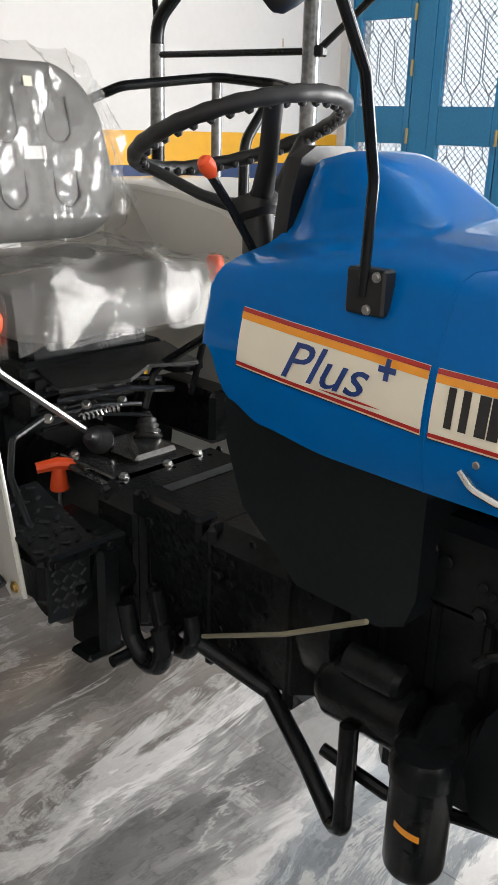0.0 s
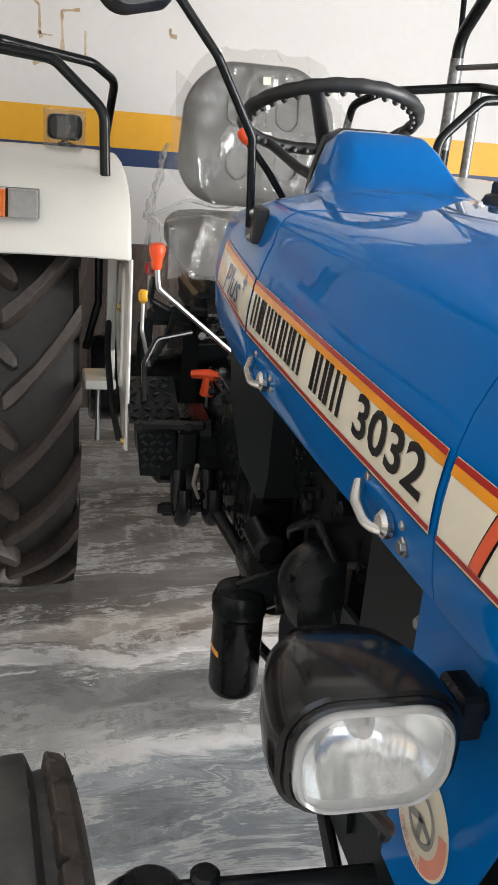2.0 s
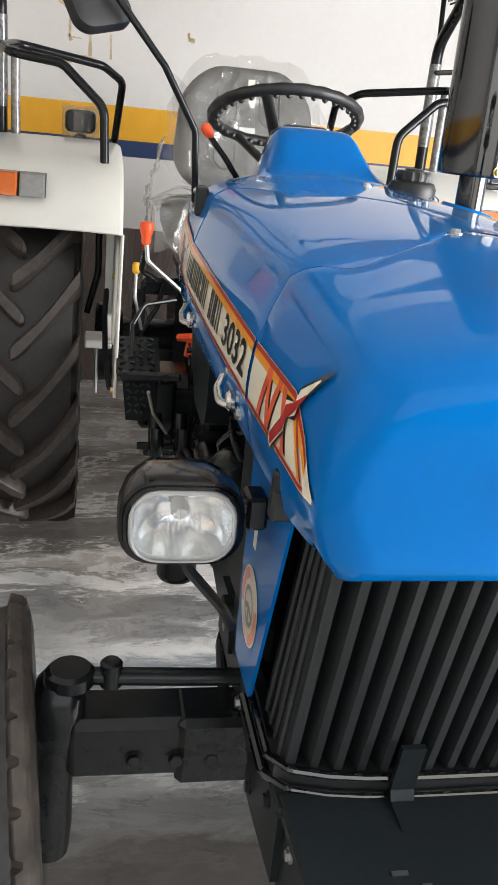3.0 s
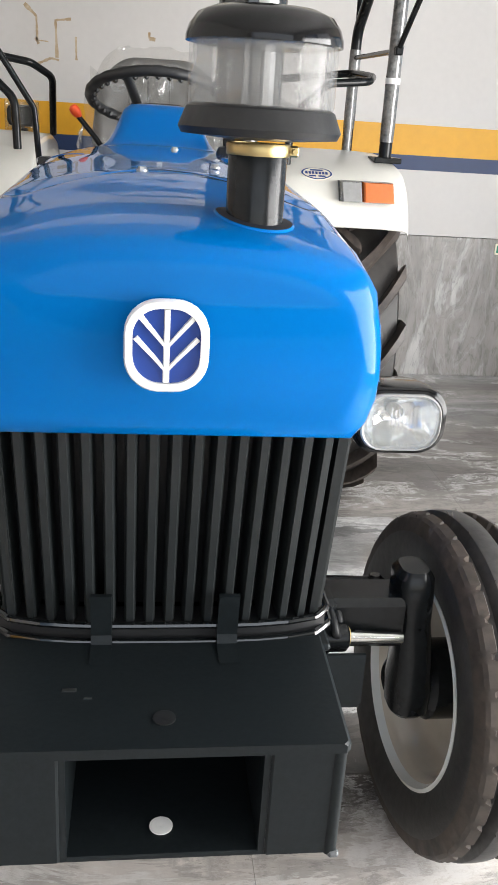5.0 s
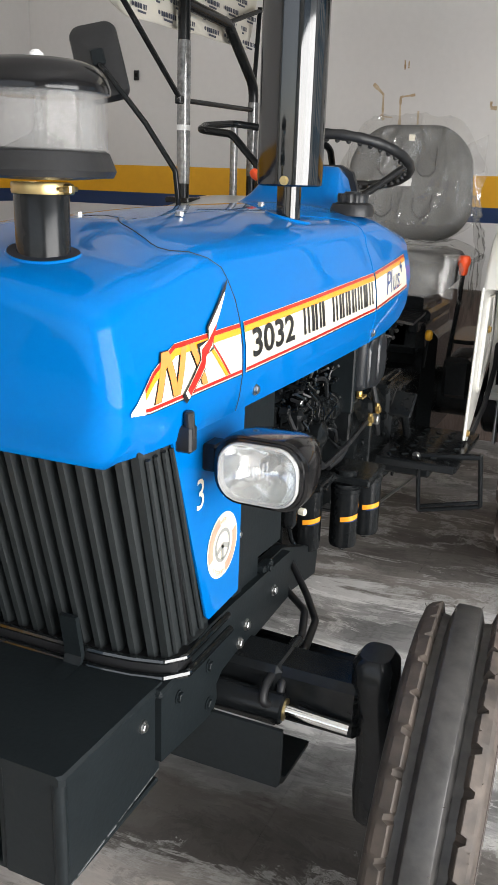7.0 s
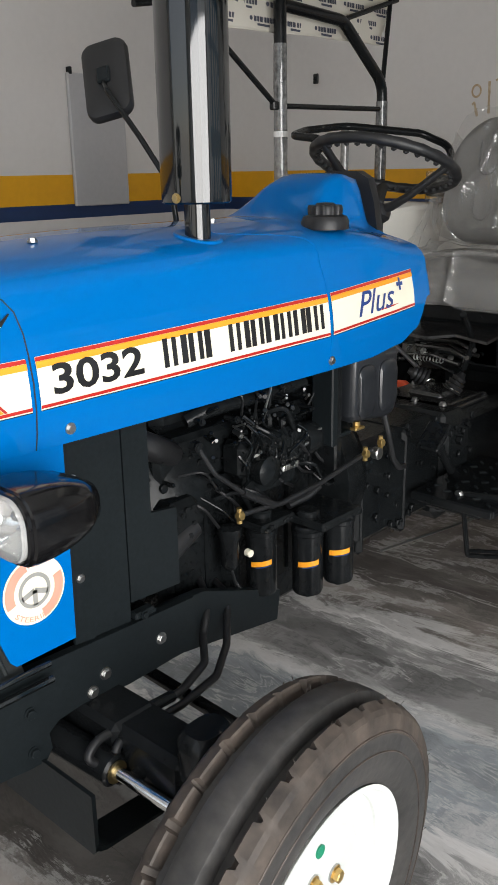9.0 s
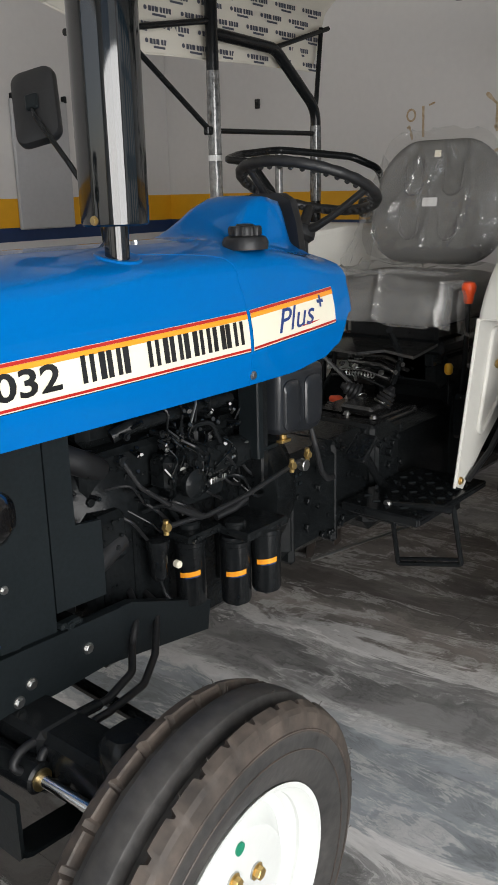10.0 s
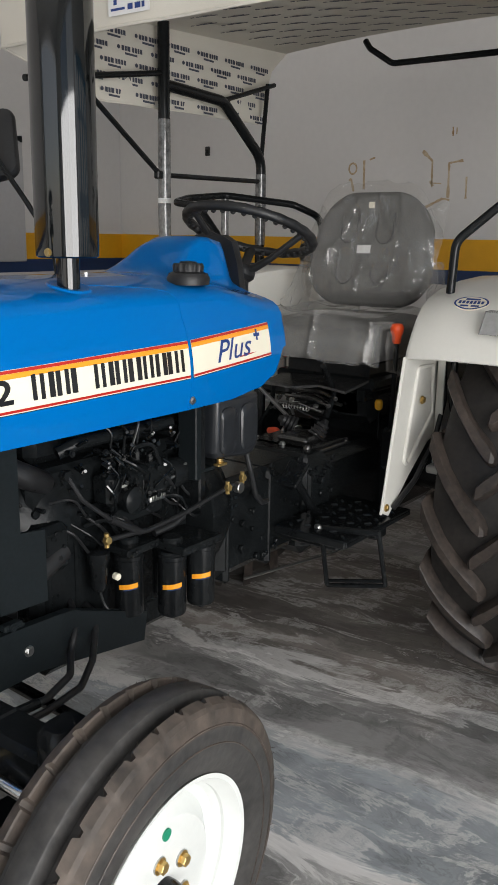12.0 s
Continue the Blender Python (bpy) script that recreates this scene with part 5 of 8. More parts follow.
def make_front_axle():
    s = Shape()
    s.box(-0.30, 0.32, 0.385, 0.475, 0.452, 0.566, 0.010)
    axle = part("front_axle", s, BLACK, tractor, "black square-section front axle beam")
    for sg in (1, -1):
        a = Shape().box(min(sg * 0.22, sg * 0.455), max(sg * 0.22, sg * 0.455), 0.393, 0.482, 0.462, 0.562, 0.012)
        arm = part("axle_arm", a, BLACK, axle)
        for x in (0.25, 0.30, 0.36):
            part("bolt", Shape().bolt((sg * x, 0.395, 0.50), (0, -1, 0), 0.011, 0.012), BLACK, arm)
        # upright kingpin housing, steering arm on top, hub carrier below
        # leaning outwards towards the hub below
        k = Shape().loft([[Vector((sg * (cx + u * w), 0.440 + v * d, z)) for u, v in rrect(2, 2, 0.7, 4)] for z, w, d, cx in ((0.300, 0.028, 0.034, 0.486), (0.312, 0.038, 0.044, 0.486), (0.365, 0.041, 0.048, 0.485), (0.43, 0.036, 0.042, 0.481), (0.50, 0.033, 0.040, 0.472), (0.555, 0.036, 0.045, 0.466), (0.594, 0.035, 0.042, 0.464), (0.608, 0.025, 0.032, 0.464))])
        if sg < 0:
            k.cyl((sg * 0.452, 0.435, 0.598), (sg * 0.452, 0.435, 0.628), 0.034, 20, edge=0.006)
        else:
            k.loft([[Vector((sg * 0.445 + u * w, y, 0.488 + v * 0.012)) for u, v in rrect(2, 2, 0.6, 3)] for y, w in ((0.445, 0.026), (0.50, 0.026), (0.58, 0.020), (0.60, 0.012))])
            k.cyl((sg * 0.440, 0.584, 0.470), (sg * 0.440, 0.584, 0.508), 0.013, 14, edge=0.003)
        k.cyl((sg * 0.470, 0.46, 0.338), (sg * 0.535, 0.490, 0.336), 0.052, 22, edge=0.006).cyl((sg * 0.512, 0.490, 0.336), (sg * 0.575, 0.492, 0.334), 0.066, 28, edge=0.010)
        for i in range(6):
            a = radians(60 * i + 15)
            k.bolt((sg * 0.512, 0.490 + 0.057 * math.cos(a), 0.336 + 0.057 * math.sin(a)), (-sg, 0, 0), 0.007, 0.008)
        part("steering_knuckle", k, BLACK, axle)
        if sg < 0:
            t = Shape().tube([(sg * 0.45, 0.44, 0.610), (sg * 0.30, 0.435, 0.608), (sg * 0.05, 0.43, 0.606)], 0.013, 12).cyl((sg * 0.395, 0.438, 0.592), (sg * 0.395, 0.438, 0.636), 0.016, 14, edge=0.004)
            part("tie_rod", t, BLACK, axle)
        else:
            part("tie_rod", Shape().cyl((0.08, 0.603, 0.490), (0.435, 0.585, 0.490), 0.012, 14, edge=0.003), BLACK, axle)
    cyl = Shape().cyl((0.16, 0.355, 0.515), (0.335, 0.372, 0.505), 0.026, 20, edge=0.004)
    st = part("steering_cylinder", cyl, BLACK, axle, "black hydraulic steering cylinder")
    part("piston_rod", Shape().cyl((0.335, 0.372, 0.505), (0.44, 0.385, 0.492), 0.010, 16), CHROME, st, "bright piston rod")
    part("seal_ring", Shape().cyl((0.328, 0.3715, 0.5055), (0.338, 0.3722, 0.5045), 0.0185, 20), BRASS, st)
    bend = [(0.3102, 0.414), (0.318, 0.407), (0.330, 0.403), (0.440, 0.396)]
    br = Shape().loft([[Vector((x, y + o, z + q)) for x, o, q in ((0.300, 0.0, 0.0), (0.356, 0.0, 0.0), (0.356, 0.007, 0.006), (0.300, 0.007, 0.006))] for y, z in bend])
    br.plate([(0.12, 0.309, 0.404), (0.350, 0.309, 0.404), (0.356, 0.309, 0.411), (0.356, 0.309, 0.509), (0.12, 0.309, 0.509)], (0, 1, 0), 0.007)
    part("axle_bracket", br, GREYBLACK, axle, "bent charcoal steel bracket")
    hoses = (((0.120, 0.760, 0.610), (0.165, 0.735, 0.598), (0.200, 0.700, 0.580), (0.210, 0.680, 0.555), (0.275, 0.620, 0.550), (0.300, 0.540, 0.545), (0.303, 0.472, 0.551), (0.305, 0.360, 0.550), (0.308, 0.338, 0.532), (0.318, 0.362, 0.512)),
             ((0.120, 0.800, 0.590), (0.170, 0.785, 0.585), (0.200, 0.755, 0.565), (0.250, 0.700, 0.540), (0.295, 0.628, 0.529), (0.312, 0.530, 0.530), (0.318, 0.440, 0.536), (0.322, 0.385, 0.540), (0.325, 0.378, 0.508)))
    for way in hoses:
        part("hydraulic_hose", Shape().tube(way, 0.0072, 12, 0.04), PLASTICBLACK, axle, "black rubber hydraulic hose")
        part("hose_sleeve", Shape().cyl(way[6], Vector(way[6]) + (Vector(way[5]) - Vector(way[6])).normalized() * 0.05, 0.0098, 14, edge=0.002), BLACK, axle)
        part("hose_fitting", Shape().cyl(way[-1], Vector(way[-1]) + Vector((0, 0, -0.014)), 0.011, 6, edge=0.001), BLACK, axle)


make_front_axle()


def make_rear_wheel(sg):
    yc, zc, R, half = 2.30, 0.618, 0.585, 0.160
    cx = sg * (0.470 + half)
    tyre = Shape()
    prof = [(-0.125, 0.365), (-0.150, 0.40), (-0.163, 0.47), (-0.160, 0.53), (-0.145, 0.565), (-0.10, 0.580), (0, 0.585), (0.10, 0.580), (0.145, 0.565), (0.160, 0.53), (0.163, 0.47), (0.150, 0.40), (0.125, 0.365)]
    ax = Matrix.Translation((cx, yc, zc)) @ pose(0, 0, 0, 0, 90, 0)
    tyre.lathe([(r, x) for x, r in prof], ax, 72, True)
    count, lugs = 20, []
    for i in range(count):
        for s2 in (-1, 1):
            a0 = 2 * math.pi * (i + (0.5 if s2 > 0 else 0)) / count
            rings = []
            # a rounded nose over the middle line, a knee, then a straight bar out to the shoulder
            for t, wide in ((0.0, 0.35), (0.05, 0.75), (0.12, 0.95), (0.25, 0.92), (0.45, 0.80), (0.65, 0.84), (0.85, 0.95), (1.0, 1.05)):
                x = s2 * (-0.020 + 0.182 * t)
                a = a0 - radians(20.5) * (0.62 * t + 0.38 * t * t)
                base = 0.584 - 0.022 * max(0, (abs(x) - 0.09) / 0.07) ** 1.5
                top = 0.621 - 0.014 * max(0, (abs(x) - 0.10) / 0.06) ** 2 - (0.010 if t == 0 else 0.0)
                wt, wb = 0.0215 * wide / R, 0.0315 * wide / R

                def P(x_, r, ang):
                    return Vector((cx + x_, yc - r * math.cos(ang), zc - r * math.sin(ang)))
                rings.append([P(x, base - 0.02, a - wb), P(x, base, a - wb), P(x, top - 0.005, a - wt * 1.08), P(x, top, a - wt * 0.86), P(x, top, a + wt * 0.86), P(x, top - 0.005, a + wt * 1.08), P(x, base, a + wb), P(x, base - 0.02, a + wb)])
            x = s2 * 0.166
            a = a0 - radians(21.4)
            rings.append([Vector((cx + x, yc - r * math.cos(a + d), zc - r * math.sin(a + d))) for r, d in ((0.50, -0.05), (0.520, -0.055), (0.545, -0.05), (0.558, -0.042), (0.558, 0.042), (0.545, 0.05), (0.520, 0.055), (0.50, 0.05))])
            lugs.append(Shape().loft(rings))
    rim = Shape().lathe([(0.362, -0.13), (0.372, -0.135), (0.366, -0.12), (0.340, -0.09), (0.345, 0.09), (0.366, 0.12), (0.372, 0.135), (0.362, 0.13), (0.335, 0.10), (0.30, 0.02), (0.20, 0.03), (0.10, 0.02), (0.02, 0.02)], ax, 56, caps=False)
    wheel = part("rear_wheel", rim, RIM, tractor, "white steel rear wheel with a deeply lugged black tyre", 30)
    part("tyre", tyre, CARCASS, wheel, "dusty black tyre with chevron lugs", 30)
    for lug in lugs:
        part("lug", lug, REARRUBBER, wheel)
    hub = Shape().lathe([(0.10, -0.02), (0.10, 0.05), (0.07, 0.07), (0.01, 0.07)], ax, 28)
    part("hub", hub, BLACK, wheel)
    return wheel


for sg in (1, -1):
    make_rear_wheel(sg)


# top line of a fender from its front lip back over the tyre: (y, z)
FENDER_LINE = [(1.772, 1.040), (1.780, 1.070), (1.798, 1.108), (1.822, 1.144), (1.850, 1.173), (1.888, 1.197), (1.95, 1.217), (2.08, 1.237), (2.25, 1.247), (2.45, 1.242), (2.62, 1.215), (2.74, 1.15), (2.80, 1.07)]


def make_fender(sg):
    s = Shape()
    rows = []
    for y, z in FENDER_LINE:
        rows.append([Vector((sg * x, y + dy, z + dz)) for x, dy, dz in ((0.358, 0.0, -0.014), (0.361, 0.0, -0.005), (0.370, 0.0, 0.0), (0.45, 0.0, 0.004), (0.58, 0.0, 0.005), (0.70, 0.0, 0.004), (0.765, 0.002, 0.0), (0.779, 0.004, -0.006), (0.784, 0.006, -0.018), (0.785, 0.008, -0.034))])
    inner = [[p + Vector((0, 0.004 if i < 4 else 0.002, -0.004)) for p in r] for i, r in enumerate(rows)]
    s.loft(rows, caps=False, close=False).loft([list(reversed(r)) for r in inner], caps=False, close=False)
    n = len(rows)
    for a, b in ((0, 0), (n - 1, n - 1)):
        s.loft([rows[a], inner[b]], caps=False, close=False)
    s.loft([[r[-1] for r in rows], [r[-1] for r in inner]], caps=False, close=False)
    fender = part("fender", s, FENDER, tractor, "cream white enamelled rear fender", 40, fix=False)
    # inner shield down to the footplate
    x = sg * 0.360
    sh = [(x, 1.772, 1.036), (sg * 0.364, 1.718, 0.83), (sg * 0.368, 1.664, 0.622), (sg * 0.368, 1.700, 0.607), (sg * 0.369, 1.81, 0.70), (sg * 0.366, 1.93, 0.78), (sg * 0.362, 2.10, 0.80), (x, 2.45, 0.80), (x, 2.72, 0.82), (x, 2.79, 1.06)]
    sh += [(x, y, z - 0.012) for y, z in FENDER_LINE[-2:0:-1]]
    shield = part("inner_shield", Shape().plate(sh, (sg, 0, 0), 0.003), FENDER, fender, "cream white inner shield")
    lipz = Shape().tube([(x - sg * 0.002, 1.771, 1.040), (sg * 0.366, 1.663, 0.618)], 0.004, 8)
    part("rolled_edge", lipz, FENDER, shield)
    rib = Shape().tube([(sg * 0.366, 1.94, 1.00), (sg * 0.366, 1.845, 1.005), (sg * 0.369, 1.800, 0.84), (sg * 0.372, 1.772, 0.75), (sg * 0.372, 1.792, 0.735), (sg * 0.371, 1.86, 0.79), (sg * 0.369, 1.95, 0.86), (sg * 0.366, 1.94, 1.00)], 0.0065, 8, 0.02)
    part("pressed_rib", rib, FENDER, shield)
    part("bolt", Shape().bolt((sg * 0.372, 1.684, 0.634), (sg, 0, 0), 0.008, 0.006), BRASSNUT, shield)
    part("bolt", Shape().bolt((sg * 0.372, 1.87, 0.91), (sg, 0, 0), 0.009, 0.008), BRASSNUT, shield)
    part("wiring_loom", Shape().tube([(sg * 0.385, 1.93, 1.14), (sg * 0.385, 1.975, 1.02), (sg * 0.388, 1.99, 0.90), (sg * 0.396, 1.92, 0.79), (sg * 0.392, 1.81, 0.69), (sg * 0.380, 1.71, 0.63)], 0.008, 8, 0.06), PLASTICBLACK, shield, "black wiring loom")
    # mounting ledge, flange and stud between the shield and the tyre
    part("mounting_ledge", Shape().box(min(sg * 0.372, sg * 0.452), max(sg * 0.372, sg * 0.452), 1.92, 2.04, 0.684, 0.708, 0.004), FENDER, shield)
    part("mounting_flange", Shape().box(min(sg * 0.374, sg * 0.398), max(sg * 0.374, sg * 0.398), 1.955, 1.962, 0.708, 1.16, 0.002), FENDER, shield)
    part("mounting_brace", Shape().tube([(sg * 0.420, 1.97, 1.18), (sg * 0.418, 1.97, 0.90), (sg * 0.448, 1.97, 0.78)], 0.010, 10, 0.04), BLACK, shield)
    part("mounting_stud", Shape().cyl((sg * 0.416, 1.93, 0.545), (sg * 0.416, 1.93, 0.70), 0.006, 10), STEEL, shield)
    # lamp on the front face
    def face(u, v, d):
        y, z = lerp([(0, 1.797), (1, 1.836)], v), 1.118 + 0.058 * v
        return Vector((sg * u, y - d, z))
    box = [(0.565, 0), (0.725, 0), (0.725, 1), (0.565, 1)]
    base = Shape().loft([[face(u, v, d) + Vector((0, 0, 0)) for u, v in rr] for rr, d in (
        ([(0.561, 0.0), (0.729, 0.0), (0.729, 1.0), (0.561, 1.0)], -0.02), ([(0.561, 0.0), (0.729, 0.0), (0.729, 1.0), (0.561, 1.0)], 0.010))])
    lamp = part("indicator_lamp", base, PLASTICBLACK, fender, "amber and clear indicator lamp")
    for name, u0, u1, mat in (("clear_lens", 0.562, 0.628, CLEARLENS), ("amber_lens", 0.632, 0.728, AMBER)):
        part(name, Shape().loft([[face(u, v, d) for u, v in ((u0 + k, 0.0 + k * 9), (u1 - k, 0.0 + k * 9), (u1 - k, 1 - k * 9), (u0 + k, 1 - k * 9))] for d, k in ((0.008, 0.0), (0.030, 0.001), (0.036, 0.006))]), mat, lamp, name.replace("_", " "))
    # oval badge, following the curve of the sheet
    if sg > 0:
        def on_top(a, b, d):
            y = 1.868 + 0.78 * b
            return Vector((0.498 + a, y, lerp(FENDER_LINE, y) + 0.0048 + d))
        def oval(k, t, d):
            return on_top(0.050 * k * math.cos(t), 0.031 * k * math.sin(t), d)
        turn = span(0, 2 * math.pi, 40)
        e = Shape().grid(lambda t, k: oval(k, t, 0.0012), turn, (0.01, 0.35, 0.7, 1.0))
        e.grid(lambda t, k: oval(1.0, t, k), turn, (-0.002, 0.0012))
        ring = part("oval_sticker", e, CREAM, fender, "oval blue and white sticker", fix=False)
        e2 = Shape().grid(lambda t, k: oval(k, t, 0.0022), turn, (0.86, 0.97))
        for k in range(7):
            x0 = -0.036 + 0.0105 * k
            e2.grid(lambda u, v: on_top(x0 + u, v, 0.0022), (0, 0.0075), (-0.006, 0.001, 0.008))
        for x0, x1, b in ((-0.026, -0.004, -0.016), (0.004, 0.026, -0.016), (-0.020, 0.020, 0.016)):
            e2.grid(lambda u, v: on_top(u, b + v, 0.0022), (x0, x1), (-0.004, 0.004))
        part("sticker_bars", e2, STICKBLUE, ring, fix=False)
    return fender


fenders = {sg: make_fender(sg) for sg in (1, -1)}


# ---- seat, steering wheel, frame and canopy ----
def pad(s, m, w, h, t, r, crown=0.02, n=8):
    """A cushion in the pose m: w wide, h high, t thick, with rounded edges."""
    rings = []
    for k, z in ((0.80, -t / 2), (0.93, -t / 2 + 0.006), (0.99, -t / 4), (1.0, 0.0), (0.985, t / 4), (0.93, t / 2 - 0.008), (0.84, t / 2), (0.6, t / 2 + crown * 0.6), (0.3, t / 2 + crown), (0.08, t / 2 + crown)):
        rings.append([m @ Vector((u * k, v * k, z)) for u, v in rrect(w, h, r, n)])
    return s.loft(rings)


def make_seat():
    root = part("seat", Shape().box(-0.17, 0.17, 1.90, 2.27, 0.985, 1.005, 0.006), SEATDARK, tractor, "grey vinyl tractor seat under clear plastic film")
    mc = Matrix.Translation((0.0, 2.04, 1.055)) @ pose(0, 0, 0, 4, 0, 0)
    part("seat_cushion", pad(Shape(), mc, 0.47, 0.44, 0.10, 0.09, 0.012), SEATGREY, root, "grey vinyl cushion")
    mb = Matrix.Translation((0.012, 2.192, 1.318)) @ pose(0, 0, 0, 78, 0, 0)
    def taper(shape):
        # the back narrows towards its rounded top
        inv = mb.inverted()
        out = []
        for p in shape.v:
            q = inv @ Vector(p)
            k = 1.04 - 0.24 * max(0.0, min(1.0, (q.y + 0.03) / 0.22)) ** 1.6
            out.append(tuple(mb @ Vector((q.x * k, q.y, q.z))))
        shape.v = out
        return shape
    part("seat_back", taper(pad(Shape(), mb, 0.418, 0.368, 0.085, 0.115, 0.010)), SEATGREY, root, "grey vinyl backrest")
    def on_back(u, v, d=0.053):
        return mb @ Vector((u, v, d))
    part("seat_tag", Shape().plate([on_back(-0.025, -0.022), on_back(0.023, -0.022), on_back(0.023, 0.004), on_back(-0.025, 0.004)], (0, -1, 0), 0.002), WHITEPLASTIC, root, "white paper tag")
    part("seat_tag", Shape().plate([on_back(-0.004, 0.122), on_back(0.016, 0.122), on_back(0.016, 0.142), on_back(-0.004, 0.142)], (0, -1, 0), 0.002), CREAM, root, "small cream tag")
    seams = Shape()
    for x0 in (-0.065, 0.065):
        seams.tube([on_back(x0 - 0.03, 0.105, 0.050), on_back(x0 - 0.03, 0.03, 0.051), on_back(x0 - 0.012, 0.012, 0.051), on_back(x0 + 0.012, 0.012, 0.051), on_back(x0 + 0.03, 0.03, 0.051), on_back(x0 + 0.03, 0.105, 0.050)], 0.0035, 6, 0.02)
        seams.tube([on_back(x0 - 0.03, -0.045, 0.050), on_back(x0 - 0.03, -0.10, 0.050), on_back(x0 - 0.01, -0.12, 0.050), on_back(x0 + 0.01, -0.12, 0.050), on_back(x0 + 0.03, -0.10, 0.050), on_back(x0 + 0.03, -0.045, 0.050)], 0.0035, 6, 0.02)
    part("quilting_seams", seams, SEATDARK, root)
    # crumpled clear film over back and cushion
    rng = random.Random(5)
    film = Shape()

    def wrinkle(p, k, f=9.0):
        q = Vector((p.x * f, p.y * f, p.z * f + k))
        ridge = 1 - abs(noise.noise(Vector((q.x * 1.3, q.y, q.z * 0.55)) + Vector((3, 1, k)))) * 2.2
        fold = noise.voronoi(Vector((q.x, q.y, q.z * 0.8)) * 0.75)[0]
        return noise.noise(q * 0.8) * 0.004 + max(0.0, ridge) ** 4 * 0.010 + abs(noise.noise(q * 2.0)) * 0.003 + 0.012 * (fold[1] - fold[0])

    def film_back(u, v):
        # rounded, uneven outline
        u, v = u * (1 - 0.20 * (abs(v) / 0.21) ** 4 + 0.03 * math.sin(v * 37)), v * (1 - 0.16 * (abs(u) / 0.245) ** 4) + 0.006 * math.sin(u * 29 + 1)
        k = max(abs(u) / 0.236, abs(v - 0.005) / 0.21)
        d = 0.058 - 0.075 * max(0, k - 0.72) ** 1.3 * 3.0
        p = mb @ Vector((u, v, d))
        return p + mb.to_3x3() @ Vector((0.4, 0.2, 1)) * (1.5 * wrinkle(p, 0.0) + 0.5 * wrinkle(p, 8.0, 13.0))
    film.grid(film_back, span(-0.240, 0.240, 72), span(-0.20, 0.212, 64))
    taper(film)

    def film_seat(u, v):
        # u across, v from the back edge over the front and down
        if v < 0.44:
            p = Vector((u * 1.06, 2.26 - v, 1.116 - 0.03 * max(0, (abs(u) - 0.16) / 0.1) ** 2))
        else:
            p = Vector((u * (1.06 + 0.08 * (v - 0.44)), 1.815 - 0.03 * math.sin((v - 0.44) * 9), 1.105 - (v - 0.44)))
        return p + Vector((0, -0.8, 1)) * (2.0 * wrinkle(p, 4.0, 4.6) + 0.4 * wrinkle(p, 1.0))
    taper_top = part("plastic_film", film, FILM, root, "crumpled clear plastic film", 24, fix=False)
    taper_top.visible_shadow = False
    # loose corners of the bag beside the backrest
    for sx, long, up in ((-1, 0.030, 0.105), (1, 0.045, 0.115)):
        def ear(u, v, sx=sx, long=long, up=up):
            k = (1 - v) * (0.10 + 0.09 * u) * (1 - u) ** 0.5
            p = mb @ Vector((sx * (0.165 + (long + 0.03) * u), up + 0.05 * u * (1 - 2 * v) - 0.10 * v * (1 - 0.75 * u), 0.01 - 0.02 * u))
            return p + Vector((0.3, -1, 0.4)) * (wrinkle(p, 6.0) - 0.006 + 0.2 * k * 0.02)
        part("film_corner", Shape().grid(ear, span(0, 1, 16), span(0, 1, 16)), FILM, root, "loose corner of clear film", 24, fix=False).visible_shadow = False
    lower = Shape().grid(film_seat, span(-0.255, 0.255, 64), span(0.06, 0.552, 64))
    for sx in (-1, 1):
        lower.grid(lambda u, v: Vector((sx * (0.268 + 0.03 * v + wrinkle(Vector((sx, u * 2, v)), 2.0)), 2.24 - u, 1.10 - v * (1 + 0.25 * math.sin(u * 9)))), span(0, 0.42, 30), span(0, 0.13, 12))
        # the bag rises from the cushion to the backrest
        lower.grid(lambda u, v: Vector((sx * (0.275 - 0.050 * v + 1.2 * wrinkle(Vector((sx, u * 2, v)), 3.0)), 2.255 - u * (1 - 0.5 * v), 1.085 + 0.20 * v)), span(0, 0.20, 16), span(0, 1, 16))
    part("cushion_film", lower, CUSHIONFILM, root, "cloudy crumpled plastic film over the cushion", 24, fix=False).visible_shadow = False
    # spring frame below
    fr = Shape().box(-0.15, 0.15, 1.95, 2.25, 0.93, 0.985, 0.01).box(-0.10, 0.10, 2.0, 2.2, 0.80, 0.93, 0.01)
    part("seat_frame", fr, BLACK, root)


